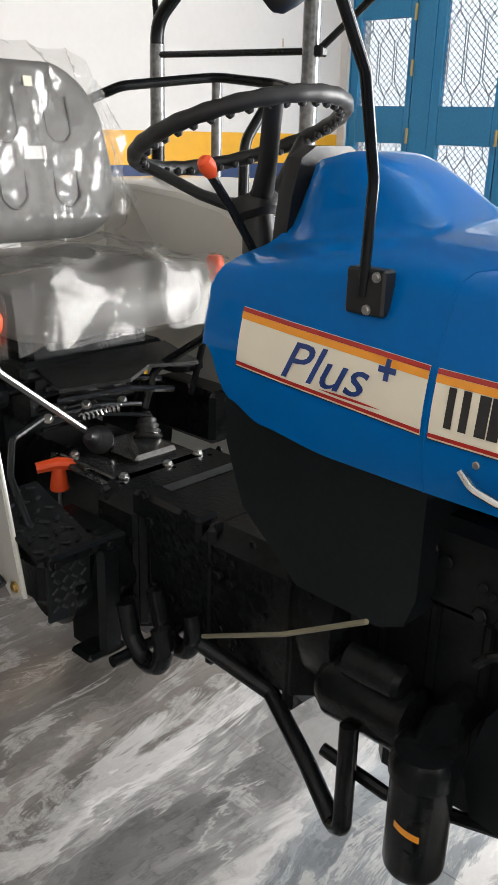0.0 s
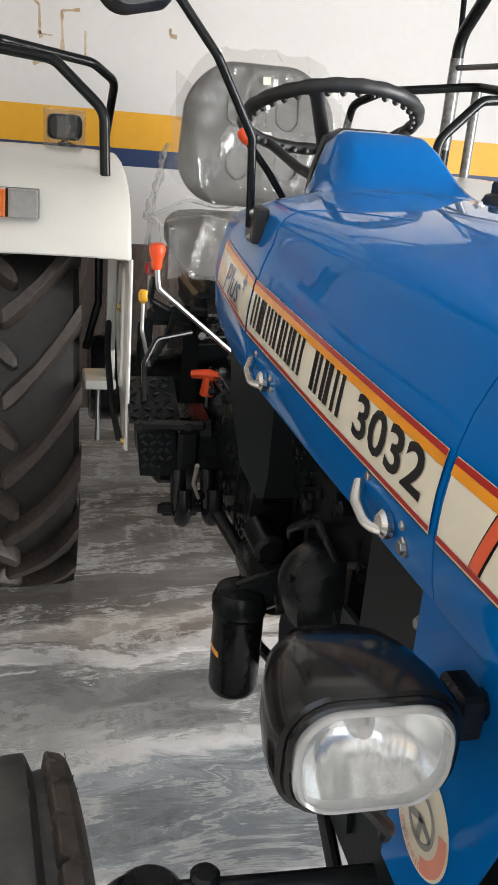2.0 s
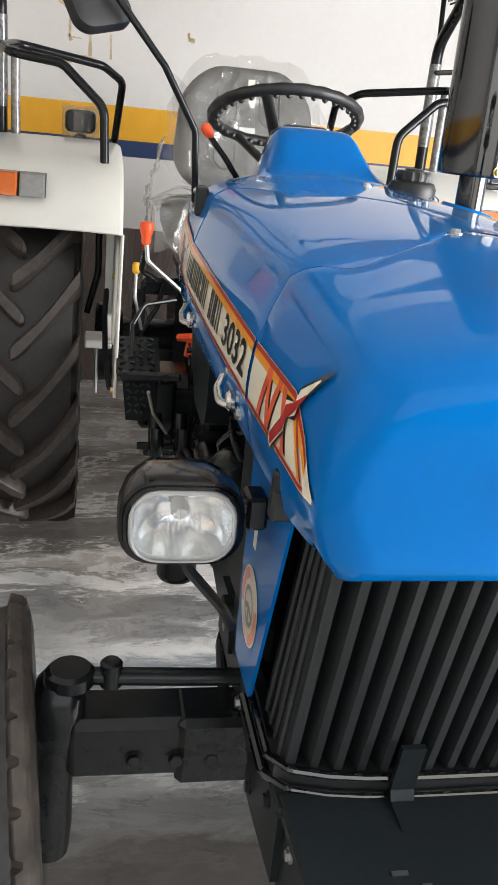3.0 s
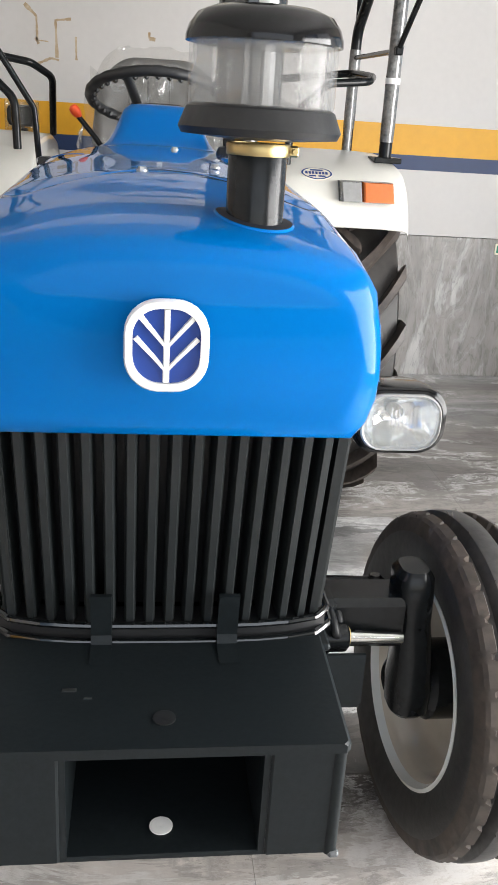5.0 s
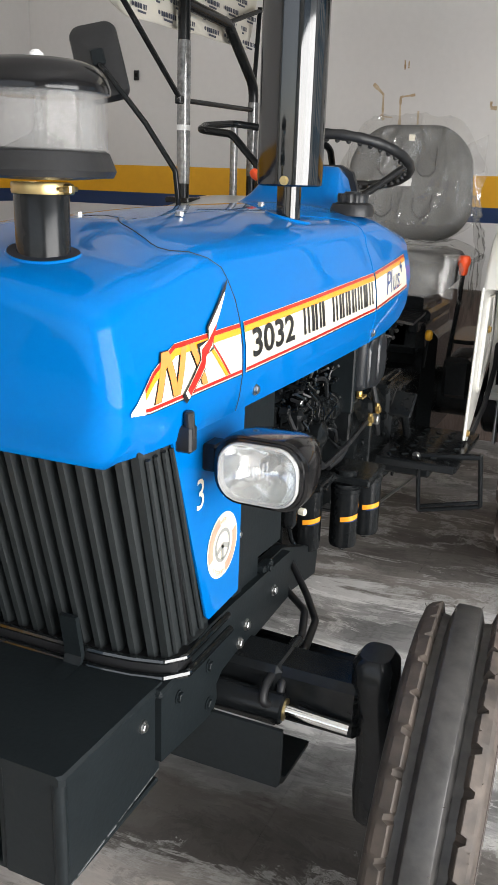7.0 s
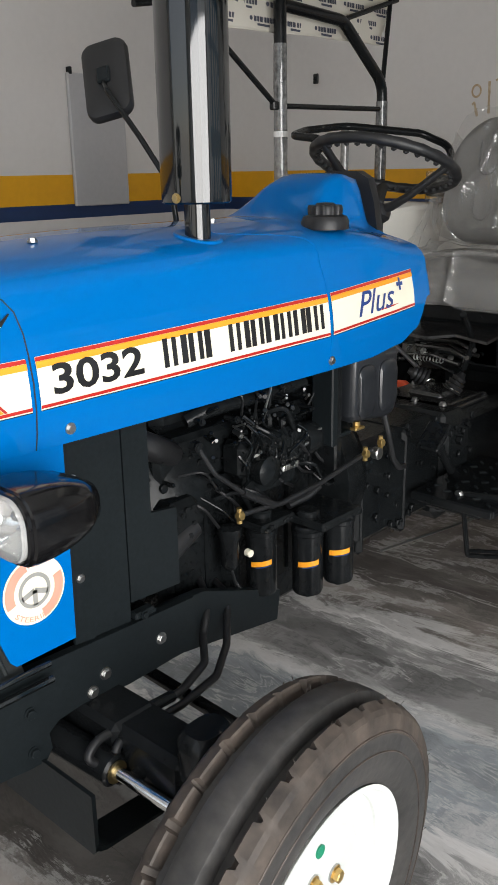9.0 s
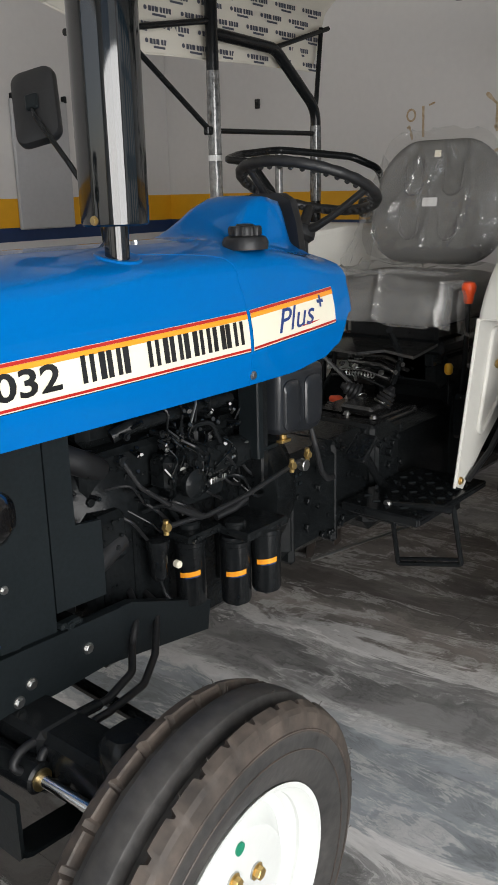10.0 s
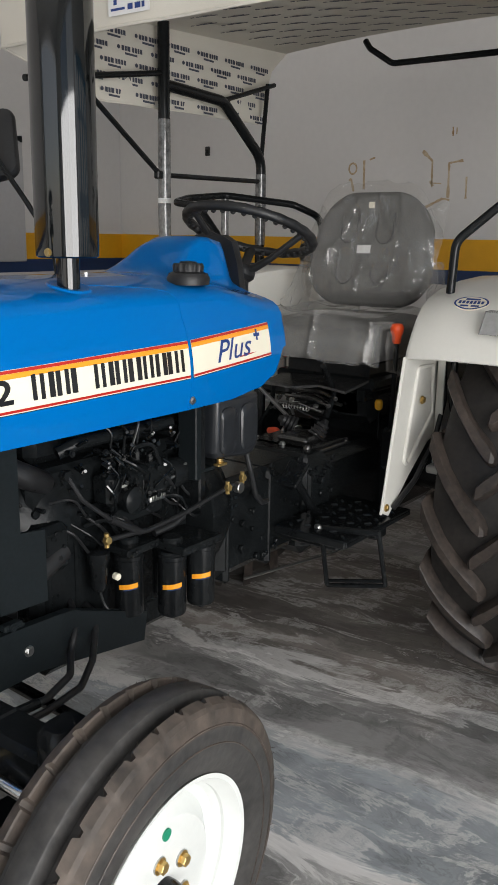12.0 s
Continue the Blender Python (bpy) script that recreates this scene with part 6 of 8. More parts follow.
def film_material(name, gloss_tone, cloud):
    """Clear sheet: mostly see-through, with a bright gloss on its creases."""
    m = bpy.data.materials.new(name)
    m.use_nodes = True
    nt = m.node_tree
    nt.nodes.remove(nt.nodes["Principled BSDF"])
    clear = nt.nodes.new("ShaderNodeBsdfTransparent")
    clear.inputs[0].default_value = (0.80 - cloud, 0.80 - cloud, 0.795 - cloud, 1)
    gloss = nt.nodes.new("ShaderNodeBsdfGlossy")
    gloss.inputs["Color"].default_value = (gloss_tone, gloss_tone, gloss_tone * 0.99, 1)
    gloss.inputs["Roughness"].default_value = 0.17
    milky = nt.nodes.new("ShaderNodeBsdfDiffuse")
    milky.inputs["Color"].default_value = (cloud, cloud * 0.98, cloud * 0.94, 1)
    tc = nt.nodes.new("ShaderNodeTexCoord")
    n = nt.nodes.new("ShaderNodeTexNoise")
    n.inputs["Scale"].default_value, n.inputs["Detail"].default_value, n.inputs["Distortion"].default_value = 9, 3, 1.4
    nt.links.new(tc.outputs["Object"], n.inputs["Vector"])
    bp = nt.nodes.new("ShaderNodeBump")
    bp.inputs["Strength"].default_value, bp.inputs["Distance"].default_value = 0.6, 0.012
    nt.links.new(n.outputs[0], bp.inputs["Height"])
    nt.links.new(bp.outputs[0], gloss.inputs["Normal"])
    one = nt.nodes.new("ShaderNodeAddShader")
    two = nt.nodes.new("ShaderNodeAddShader")
    nt.links.new(clear.outputs[0], one.inputs[0])
    nt.links.new(gloss.outputs[0], one.inputs[1])
    nt.links.new(one.outputs[0], two.inputs[0])
    nt.links.new(milky.outputs[0], two.inputs[1])
    nt.links.new(two.outputs[0], nt.nodes["Material Output"].inputs["Surface"])
    return m


FILM = film_material("clear_plastic_film", 0.062, 0.060)
CUSHIONFILM = film_material("cloudy_plastic_film", 0.030, 0.088)
make_seat()


def make_steering_wheel():
    m = Matrix.Translation((0.0, 1.535, 1.370)) @ pose(0, 0, 0, -20.5, 0, 0)
    R = 0.172
    ring = Shape()
    pts, rad = [], []
    for i in range(96):
        a = 2 * math.pi * i / 96
        pts.append(m @ Vector((R * math.cos(a), R * math.sin(a), 0)))
        rad.append(0.0128 + 0.0008 * math.cos(i * math.pi / 2))
    ring.tube(pts, rad, 12, closed=True)
    for i in range(36):
        a = 2 * math.pi * i / 36
        q = m @ Vector(((R - 0.011) * math.cos(a), (R - 0.011) * math.sin(a), -0.009))
        ring.lathe([(0.001, -0.007), (0.006, -0.004), (0.007, 0.0), (0.006, 0.004), (0.001, 0.007)], Matrix.Translation(q), 8)
    w = part("steering_wheel", ring, PLASTICBLACK, tractor, "black plastic steering wheel with finger grips")
    # a deeply dished wheel: the spokes drop from the rim to a low hub
    for a in (123, 243, 3):
        c, s_ = math.cos(radians(a)), math.sin(radians(a))
        way = [m @ Vector((r * c, r * s_, z)) for r, z in ((R - 0.006, -0.004), (0.140, -0.026), (0.085, -0.074), (0.045, -0.100), (0.022, -0.108))]
        part("spoke", Shape().tube(way, [0.015, 0.0145, 0.0150, 0.018, 0.020], 12, flat=0.6), PLASTICBLACK, w)
    part("wheel_hub", Shape().lathe([(0.030, -0.135), (0.040, -0.125), (0.041, -0.110), (0.034, -0.098), (0.004, -0.096)], m, 28), PLASTICBLACK, w)
    col = Shape().cyl(m @ Vector((0, 0, -0.125)), (0, 1.482, 1.19), 0.025, 20, r2=0.031)
    part("steering_column", col, PLASTICBLACK, w)
    # hand throttle with an orange knob
    t = Shape().tube([(-0.10, 1.395, 1.20), (-0.150, 1.40, 1.27), (-0.192, 1.401, 1.318)], 0.0065, 10, 0.05)
    lev = part("throttle_lever", t, BLACK, tractor, "black hand throttle with an orange knob")
    part("knob", Shape().lathe([(0.006, -0.014), (0.0105, -0.005), (0.0125, 0.005), (0.0105, 0.015), (0.005, 0.019)], Matrix.Translation((-0.196, 1.401, 1.326)) @ pose(0, 0, 0, 0, -38, 0), 18), ORANGE, lev, "orange knob")


make_steering_wheel()


def make_mirror():
    base = part("mirror", Shape().box(-0.2515, -0.228, 1.060, 1.114, 1.183, 1.236, 0.003), PLASTICBLACK, tractor, "black rear-view mirror on a bent rod")
    for y, z in ((1.071, 1.228), (1.082, 1.190)):
        part("bolt", Shape().bolt((-0.2515, y, z), (-1, 0, 0), 0.0045, 0.004), STEEL, base)
    part("mirror_rod", Shape().tube([(-0.250, 1.090, 1.205), (-0.259, 1.079, 1.332), (-0.322, 1.052, 1.434), (-0.415, 1.040, 1.540), (-0.452, 1.060, 1.562)], 0.0064, 12, 0.02), BLACK, base)
    u = Vector((0.090, 0.055, 0.025)).normalized()
    n = u.cross(Vector((-0.080, 0.056, 0.172))).normalized()
    v = n.cross(u)
    m = Matrix((u, v, n)).transposed().to_4x4()
    m.translation = (-0.463, 1.083, 1.565)
    sh = Shape().loft([[m @ Vector((p * k, q * k, z)) for p, q in rrect(0.112, 0.196, 0.028, 6)] for k, z in ((0.96, -0.012), (1.0, -0.006), (1.0, 0.006), (0.96, 0.014), (0.80, 0.020), (0.4, 0.023))])
    part("mirror_shell", sh, PLASTICBLACK, base)
    part("shell_clip", Shape().box(-0.016, 0.016, -0.02, 0.02, 0.018, 0.032, 0.004, m), GREYBLACK, base)
    part("mirror_glass", Shape().loft([[m @ Vector((p * 0.9, q * 0.92, z)) for p, q in rrect(0.112, 0.196, 0.028, 6)] for z in (-0.010, -0.0135)]), MIRRORGLASS, base, "dark mirror glass")


MIRRORGLASS = material("mirror_glass", (0.55, 0.57, 0.58), 0.03, metal=1.0)
make_mirror()


def make_frame():
    """Roll frame: on each side an upright and a bent rear tube, tied by bars, below a cloth canopy."""
    x, y0, y1 = 0.750, 2.032, 2.618
    for sg in (1, -1):
        up = part("upright", Shape().cyl((sg * x, y0, 1.23), (sg * x, y0, 2.07), 0.021, 20), BLACK, tractor, "black steel tube upright, partly wrapped in film")
        part("film_wrap", Shape().lathe([(0.0225, 0), (0.0235, 0.05), (0.0228, 0.1), (0.0236, 0.17), (0.0226, 0.24), (0.0234, 0.34), (0.0226, 0.46)], Matrix.Translation((sg * x, y0, 1.29)), 18), WRAP, up, "clear film wrapped round the tube")
        part("tape", Shape().lathe([(0.0240, 0), (0.0240, 0.018)], Matrix.Translation((sg * x, y0, 1.465)), 18), WHITEPLASTIC, up)
        part("foot_plate", Shape().box(sg * x - 0.045, sg * x + 0.045, y0 - 0.05, y0 + 0.05, 1.226, 1.244, 0.003), BLACK, up)
        rear = part("rear_tube", Shape().tube([(sg * x, y1, 1.23), (sg * x, y1, 1.66), (sg * x, y1 - 0.25, 1.85), (sg * x, y0 + 0.01, 1.865)], 0.020, 16, 0.10), BLACK, tractor, "bent black steel tube")
        part("film_wrap", Shape().lathe([(0.0215, 0), (0.0226, 0.06), (0.0217, 0.12), (0.0224, 0.2), (0.0216, 0.28)], Matrix.Translation((sg * x, y1, 1.32)), 18), WRAP, rear, "clear film wrapped round the tube")
        part("cross_bar", Shape().cyl((sg * x, y0, 1.562), (sg * x, y1, 1.572), 0.009, 12), BLACK, up)
        part("brace", Shape().cyl((sg * x, y0 - 0.02, 1.560), (sg * x, 1.46, 1.94), 0.009, 12), BLACK, up)
        part("brace_clip", Shape().box(sg * x - 0.012, sg * x + 0.012, y0 - 0.045, y0 + 0.01, 1.548, 1.575, 0.004), BLACK, up)
        part("canopy_bar", Shape().cyl((sg * x, 1.42, 1.80), (sg * x, y0, 1.902), 0.010, 12), BLACK, up)
        part("canopy_stay", Shape().cyl((sg * x, 2.34, 1.845), (sg * x, 2.70, 1.952), 0.009, 12), BLACK, rear)
        part("rear_stay", Shape().cyl((sg * x, y1, 1.655), (sg * x, 2.655, 1.95), 0.009, 12), BLACK, rear)
        r = Shape().tube([(sg * 0.411, 1.925, 1.208), (sg * 0.416, 1.928, 1.35), (sg * 0.53, 1.955, 1.452), (sg * 0.665, 1.990, 1.466), (sg * 0.700, 2.10, 1.485), (sg * 0.676, 2.292, 1.503), (sg * 0.42, 2.37, 1.470), (sg * 0.355, 2.44, 1.43), (sg * 0.372, 2.60, 1.24)], 0.0125, 14, 0.06)
        rail = part("hand_rail", r, BLACK, fenders[sg], "bent black hand rail")
        part("rail_leg", Shape().cyl((sg * 0.677, 2.29, 1.25), (sg * 0.677, 2.29, 1.49), 0.0145, 14), WRAP, rail, "film-wrapped rail leg")
    part("roof_tube", Shape().tube([(-0.30, 2.64, 2.06), (-0.275, 2.63, 2.03), (-0.175, 2.62, 1.968), (0.30, 2.62, 1.966), (0.42, 2.63, 2.03), (0.45, 2.64, 2.06)], 0.011, 12, 0.05), BLACK, tractor, "bent black roof tube")


make_frame()


def make_canopy():
    """Cream cloth canopy with skirts, printed inside with slanted rows of marks."""
    x, ya, yb = 0.80, 1.385, 2.85
    def roof(u, y):
        return Vector((u, y, 2.03 + 0.07 * (y - ya) / (yb - ya) + 0.035 * (1 - (u / x) ** 2)))
    c = part("canopy", Shape().grid(roof, span(-x, x, 20), span(ya, yb, 16)), CLOTH, tractor, "cream canopy cloth printed with rows of marks", fix=False)
    low = [(1.385, 1.885), (1.55, 1.84), (1.76, 1.785), (2.30, 1.80), (2.66, 1.803), (2.70, 1.86), (2.76, 2.02), (2.85, 2.098)]
    for sg in (1, -1):
        sk = Shape().grid(lambda y, v: Vector((sg * (x + 0.006 * math.sin(y * 19) * v), y, roof(x, y).z + (lerp(low, y) - roof(x, y).z) * v)), span(ya, yb, 48), span(0, 1, 6))
        side = part("side_skirt", sk, CLOTH, c, fix=False)
        hem = Shape().tube([Vector((sg * (x + 0.006 * math.sin(y * 19)), y, lerp(low, y))) for y in span(ya, 2.66, 30)], 0.004, 6)
        part("hem", hem, CLOTH, side)
        ink = Shape()
        rng = random.Random(3)
        xi = sg * (x - 0.004)
        for r in range(5):
            for k in range(9):
                y = 1.45 + k * 0.165 + (r % 2) * 0.08
                z = 1.815 + r * 0.047
                if z < lerp(low, y) + 0.012 or z + 0.03 > roof(x, y).z or y > 2.62:
                    continue
                ink.lathe([(0.007, 0), (0.007, 0.0006)], Matrix.Translation((xi, y, z + 0.008)) @ pose(0, 0, 0, 0, 90, 0), 10)
                for j, (w, gap) in enumerate(((0.012, 0), (0.010, 0.015), (0.014, 0.028), (0.010, 0.050), (0.011, 0.063), (0.009, 0.077), (0.011, 0.089))):
                    y2 = y + 0.014 + gap
                    ink.add([(xi, y2, z), (xi, y2 + w, z - 0.001), (xi, y2 + w, z + 0.0145), (xi, y2, z + 0.0155)], [(0, 1, 2, 3)])
                ink.add([(xi, y + 0.03, z - 0.012), (xi, y + 0.09, z - 0.013), (xi, y + 0.09, z - 0.006), (xi, y + 0.03, z - 0.005)], [(0, 1, 2, 3)])
        tagged(part("printed_cloth", ink, INK, side, "rows of printed bars", fix=False), kind="stuff")
    fr = Shape().grid(lambda u, v: Vector((u, ya - 0.006 - 0.004 * math.sin(u * 17) * v, roof(u, ya).z + (1.882 - roof(u, ya).z) * v)), span(-x, x, 40), span(0, 1, 5))
    front = part("front_skirt", fr, CLOTH, c, fix=False)
    part("hem", Shape().tube([(u, ya - 0.006 - 0.004 * math.sin(u * 17), 1.882) for u in span(-x, x, 30)], 0.005, 6), CLOTH, front)
    tag = Shape().plate([(-0.345, ya - 0.014, 1.905), (-0.20, ya - 0.014, 1.905), (-0.20, ya - 0.014, 1.95), (-0.345, ya - 0.014, 1.95)], (0, -1, 0), 0.001)
    patch = part("printed_panel", tag, WHITEPLASTIC, front, "white printed panel")
    bars = Shape()
    for x0, w, z0, h in ((-0.325, 0.012, 1.930, 0.012), (-0.335, 0.05, 1.916, 0.006), (-0.275, 0.018, 1.914, 0.014), (-0.250, 0.020, 1.914, 0.014), (-0.226, 0.010, 1.914, 0.014)):
        bars.add([(x0, ya - 0.0165, z0), (x0 + w, ya - 0.0165, z0), (x0 + w, ya - 0.0165, z0 + h), (x0, ya - 0.0165, z0 + h)], [(0, 1, 2, 3)])
    part("print_bars", bars, STICKBLUE, patch, "blue bars", fix=False)
    under = Shape()
    for r in range(16):
        for k in range(11):
            u, y = -0.72 + k * 0.14 + (r % 2) * 0.07, 1.46 + r * 0.085
            a = radians(24)
            du, dv = math.cos(a), math.sin(a)
            for off, w, s2 in ((0.0, 0.014, 0.007), (0.02, 0.075, 0.006), (0.035, 0.045, -0.008)):
                q = []
                for p_, n_ in ((off, 0), (off + w, 0), (off + w, 0.010 if s2 > 0 else 0.005), (off, 0.010 if s2 > 0 else 0.005)):
                    uu, yy = u + p_ * du - (n_ + (s2 if s2 < 0 else 0)) * dv, y + p_ * dv + (n_ + (s2 if s2 < 0 else 0)) * du
                    q.append(roof(uu, yy) + Vector((0, 0, -0.004)))
                if max(abs(p.x) for p in q) < 0.79 and max(p.y for p in q) < 2.84:
                    under.add(q, [(0, 1, 2, 3)])
    tagged(part("printed_cloth", under, INK, c, "slanted rows of printed bars", fix=False), kind="stuff")
    return c


canopy = make_canopy()


# ---- engine, transmission, controls ----
def bits(s, rng, n, x, y0, y1, z0, z1, out, r0=0.004, r1=0.012):
    """Bolt heads, unions and studs that stand out from a casting."""
    for _ in range(n):
        y, z, r = rng.uniform(y0, y1), rng.uniform(z0, z1), rng.uniform(r0, r1)
        h = rng.uniform(0.4, 1.6) * r
        s.cyl((x, y, z), (x + out * h, y, z), r, rng.choice((6, 6, 10)), edge=r * 0.15)
    return s


def make_engine():
    rng = random.Random(11)
    eng = part("engine", Shape().box(-0.125, 0.125, 0.66, 1.14, 0.52, 0.80, 0.012), CAST, tractor, "black painted engine with pipes and filters")
    part("sump", Shape().box(-0.10, 0.10, 0.70, 1.12, 0.44, 0.53, 0.02), CAST, eng)
    for y in span(0.70, 1.10, 5):
        part("block_rib", Shape().box(-0.132, 0.132, y - 0.008, y + 0.008, 0.54, 0.79, 0.004), CAST, eng)
    head = Shape().box(-0.11, 0.115, 0.67, 1.12, 0.802, 0.90, 0.010).box(-0.085, 0.085, 0.70, 1.10, 0.90, 0.97, 0.02)
    bits(head, rng, 26, 0.115, 0.68, 1.11, 0.81, 0.89, 1)
    part("cylinder_head", head, CAST, eng)
    # left side: injection pump with unions
    pump = Shape().box(0.115, 0.175, 0.83, 1.03, 0.80, 0.875, 0.012).box(0.12, 0.165, 0.85, 1.01, 0.75, 0.80, 0.01)
    pump.lathe([(0.032, 0), (0.036, 0.01), (0.034, 0.05), (0.02, 0.06)], Matrix.Translation((0.150, 1.03, 0.83)) @ pose(0, 0, 0, -90), 20)
    pump.lathe([(0.026, 0), (0.030, 0.008), (0.030, 0.03), (0.012, 0.04)], Matrix.Translation((0.172, 0.88, 0.815)) @ pose(0, 0, 0, 0, 90), 18)
    bits(pump, rng, 22, 0.175, 0.84, 1.02, 0.80, 0.87, 1, 0.003, 0.008)
    p = part("injection_pump", pump, CAST, eng)
    for i, y in enumerate((0.86, 0.90, 0.94, 0.98)):
        u = Shape().cyl((0.147, y, 0.872), (0.147, y, 0.902), 0.0075, 6, edge=0.001).cyl((0.147, y, 0.902), (0.147, y, 0.918), 0.005, 8)
        part("delivery_union", u, BLACK, p)
        part("injector_pipe", Shape().tube([(0.147, y, 0.915), (0.150, y + 0.004, 0.955), (0.13, y - 0.02 + 0.012 * i, 0.985), (0.09, y - 0.04 + 0.02 * i, 0.975)], 0.0032, 8, 0.02), BLACK, p)
    part("union_label", Shape().box(0.176, 0.178, 0.862, 0.882, 0.842, 0.853), STICKGREY, p, "faded grey label")
    # front cover and pulley
    cov = Shape().lathe([(0.085, -0.03), (0.10, -0.02), (0.10, 0.03), (0.07, 0.045), (0.03, 0.05)], Matrix.Translation((0.075, 0.70, 0.80)) @ pose(0, 0, 0, 20, 68, 0), 28)
    cov.box(0.10, 0.165, 0.655, 0.735, 0.70, 0.80, 0.014)
    bits(cov, rng, 10, 0.165, 0.66, 0.73, 0.71, 0.79, 1, 0.003, 0.007)
    part("timing_cover", cov, CAST, eng)
    part("fan_pulley", Shape().lathe([(0.06, 0), (0.065, 0.005), (0.05, 0.012), (0.065, 0.019), (0.06, 0.024)], Matrix.Translation((0.0, 0.63, 0.80)) @ pose(0, 0, 0, 90), 30), BLACK, eng)
    part("radiator_hose", Shape().tube([(0.04, 0.48, 0.95), (0.10, 0.58, 0.945), (0.12, 0.66, 0.90), (0.10, 0.72, 0.87)], 0.025, 14, 0.05), PLASTICBLACK, eng)
    part("lower_hose", Shape().tube([(0.10, 0.55, 0.70), (0.16, 0.64, 0.71), (0.15, 0.72, 0.74)], 0.022, 14, 0.05), PLASTICBLACK, eng)
    man = Shape().tube([(0.12, 0.74, 0.93), (0.135, 0.78, 0.945), (0.135, 1.06, 0.945)], 0.014, 12, 0.02)
    for y in (0.80, 0.92, 1.04):
        man.cyl((0.09, y, 0.94), (0.135, y, 0.945), 0.012, 12)
    part("manifold", man, CAST, eng)
    # cables, rods and pipes on the left side
    part("throttle_cable", Shape().tube([(0.190, 0.706, 0.900), (0.203, 0.730, 0.851), (0.205, 0.794, 0.800), (0.205, 0.887, 0.745)], 0.0045, 8, 0.03).tube([(0.205, 0.800, 0.796), (0.205, 0.887, 0.745)], 0.0078, 10), PLASTICBLACK, eng, "black control cable")
    part("pipe_union", Shape().cyl((0.175, 0.704, 0.904), (0.194, 0.704, 0.904), 0.011, 6, edge=0.001), BLACK, eng)
    rod = part("fuel_pipe", Shape().tube([(0.200, 0.784, 0.752), (0.205, 0.870, 0.748), (0.208, 0.904, 0.744), (0.214, 1.018, 0.755), (0.220, 1.19, 0.786)], 0.0055, 10, 0.03), PLASTICBLACK, eng, "black fuel pipe with brass unions")
    for q in ((0.200, 0.790, 0.752), (0.221, 1.160, 0.783), (0.222, 1.215, 0.795)):
        part("brass_union", Shape().cyl(q, (q[0] + 0.012, q[1], q[2] + 0.002), 0.009, 6, edge=0.001).cyl((q[0] + 0.004, q[1], q[2] - 0.014), (q[0] + 0.004, q[1], q[2] + 0.016), 0.0055, 8), BRASSNUT, rod)
    part("union_nut", Shape().cyl((0.218, 1.200, 0.776), (0.236, 1.200, 0.776), 0.0135, 10, edge=0.002), STEEL, rod)
    part("hose_sleeve", Shape().tube([(0.200, 0.935, 0.728), (0.208, 0.985, 0.735), (0.210, 1.02, 0.748)], 0.008, 10, 0.02), PLASTICBLACK, eng)
    link = Shape().tube([(0.17, 1.01, 0.842), (0.178, 1.11, 0.858)], 0.0038, 8).tube([(0.17, 1.005, 0.826), (0.178, 1.12, 0.842)], 0.0042, 8).box(0.160, 0.180, 1.110, 1.118, 0.835, 0.862, 0.002)
    part("stop_linkage", link, STEEL, eng, "bright steel linkage rods")
    part("linkage_spring", Shape().tube([(0.165, 0.955 + 0.0014 * i, 0.790 + 0.006 * math.sin(i * 1.05)) for i in range(40)], 0.0022, 6), STEEL, eng)
    part("wire", Shape().tube([(0.15, 1.06, 0.90), (0.16, 1.08, 0.94), (0.14, 1.10, 0.975)], 0.0028, 6, 0.02), BLACK, eng)
    part("wire", Shape().tube([(0.15, 0.92, 0.91), (0.165, 0.925, 0.96), (0.15, 0.95, 0.99)], 0.0028, 6, 0.02), STEEL, eng)
    for i in range(6):
        y = 0.70 + 0.07 * i
        part("wire", Shape().tube([(0.13, y, 0.80 + 0.01 * i), (0.165, y + 0.04, 0.77), (0.15, y + 0.10, 0.70 + 0.012 * i)], 0.0035, 6, 0.03), PLASTICBLACK, eng)
    # Bolts added at random, every fourth in bright steel to stand for glints.
    for i in range(26):
        y, z = rng.uniform(0.68, 1.10), rng.uniform(0.70, 0.95)
        x = 0.135 + 0.04 * rng.random()
        part("bolt", Shape().bolt((x, y, z), (1, 0, 0.2), rng.uniform(0.003, 0.0055), 0.006), STEEL if i % 4 == 0 else BLACK, eng)
        part("stud", Shape().cyl((x - 0.03, y, z), (x + 0.001, y, z), 0.005, 8), BLACK, eng)
    for i in range(9):
        y, z = 0.70 + 0.045 * i, rng.uniform(0.74, 0.93)
        part("wire", Shape().tube([(0.14, y, z), (0.178, y + 0.03, z - rng.uniform(-0.02, 0.05)), (0.170, y + 0.07, z - rng.uniform(0.02, 0.07)), (0.13, y + 0.10, z - 0.04)], rng.uniform(0.0025, 0.006), 8, 0.03), BLACK if i % 3 else PLASTICBLACK, eng)
    # small unions, clips and nuts crowded round the injection pump
    for i in range(70):
        y, z = rng.gauss(0.91, 0.075), rng.gauss(0.885, 0.045)
        p = Vector((0.150 + 0.034 * rng.random(), min(max(y, 0.72), 1.06), min(max(z, 0.78), 0.985)))
        way = Vector((1.0, rng.uniform(-0.8, 0.4), rng.uniform(-0.3, 0.8))).normalized()
        r = rng.uniform(0.0025, 0.0062)
        part("union", Shape().cyl(p - way * 0.02, p, r * 0.7, 8).cyl(p, p + way * r * 1.4, r, 6, edge=r * 0.2), GLOSSBLACK if i % 9 else STEEL, eng)
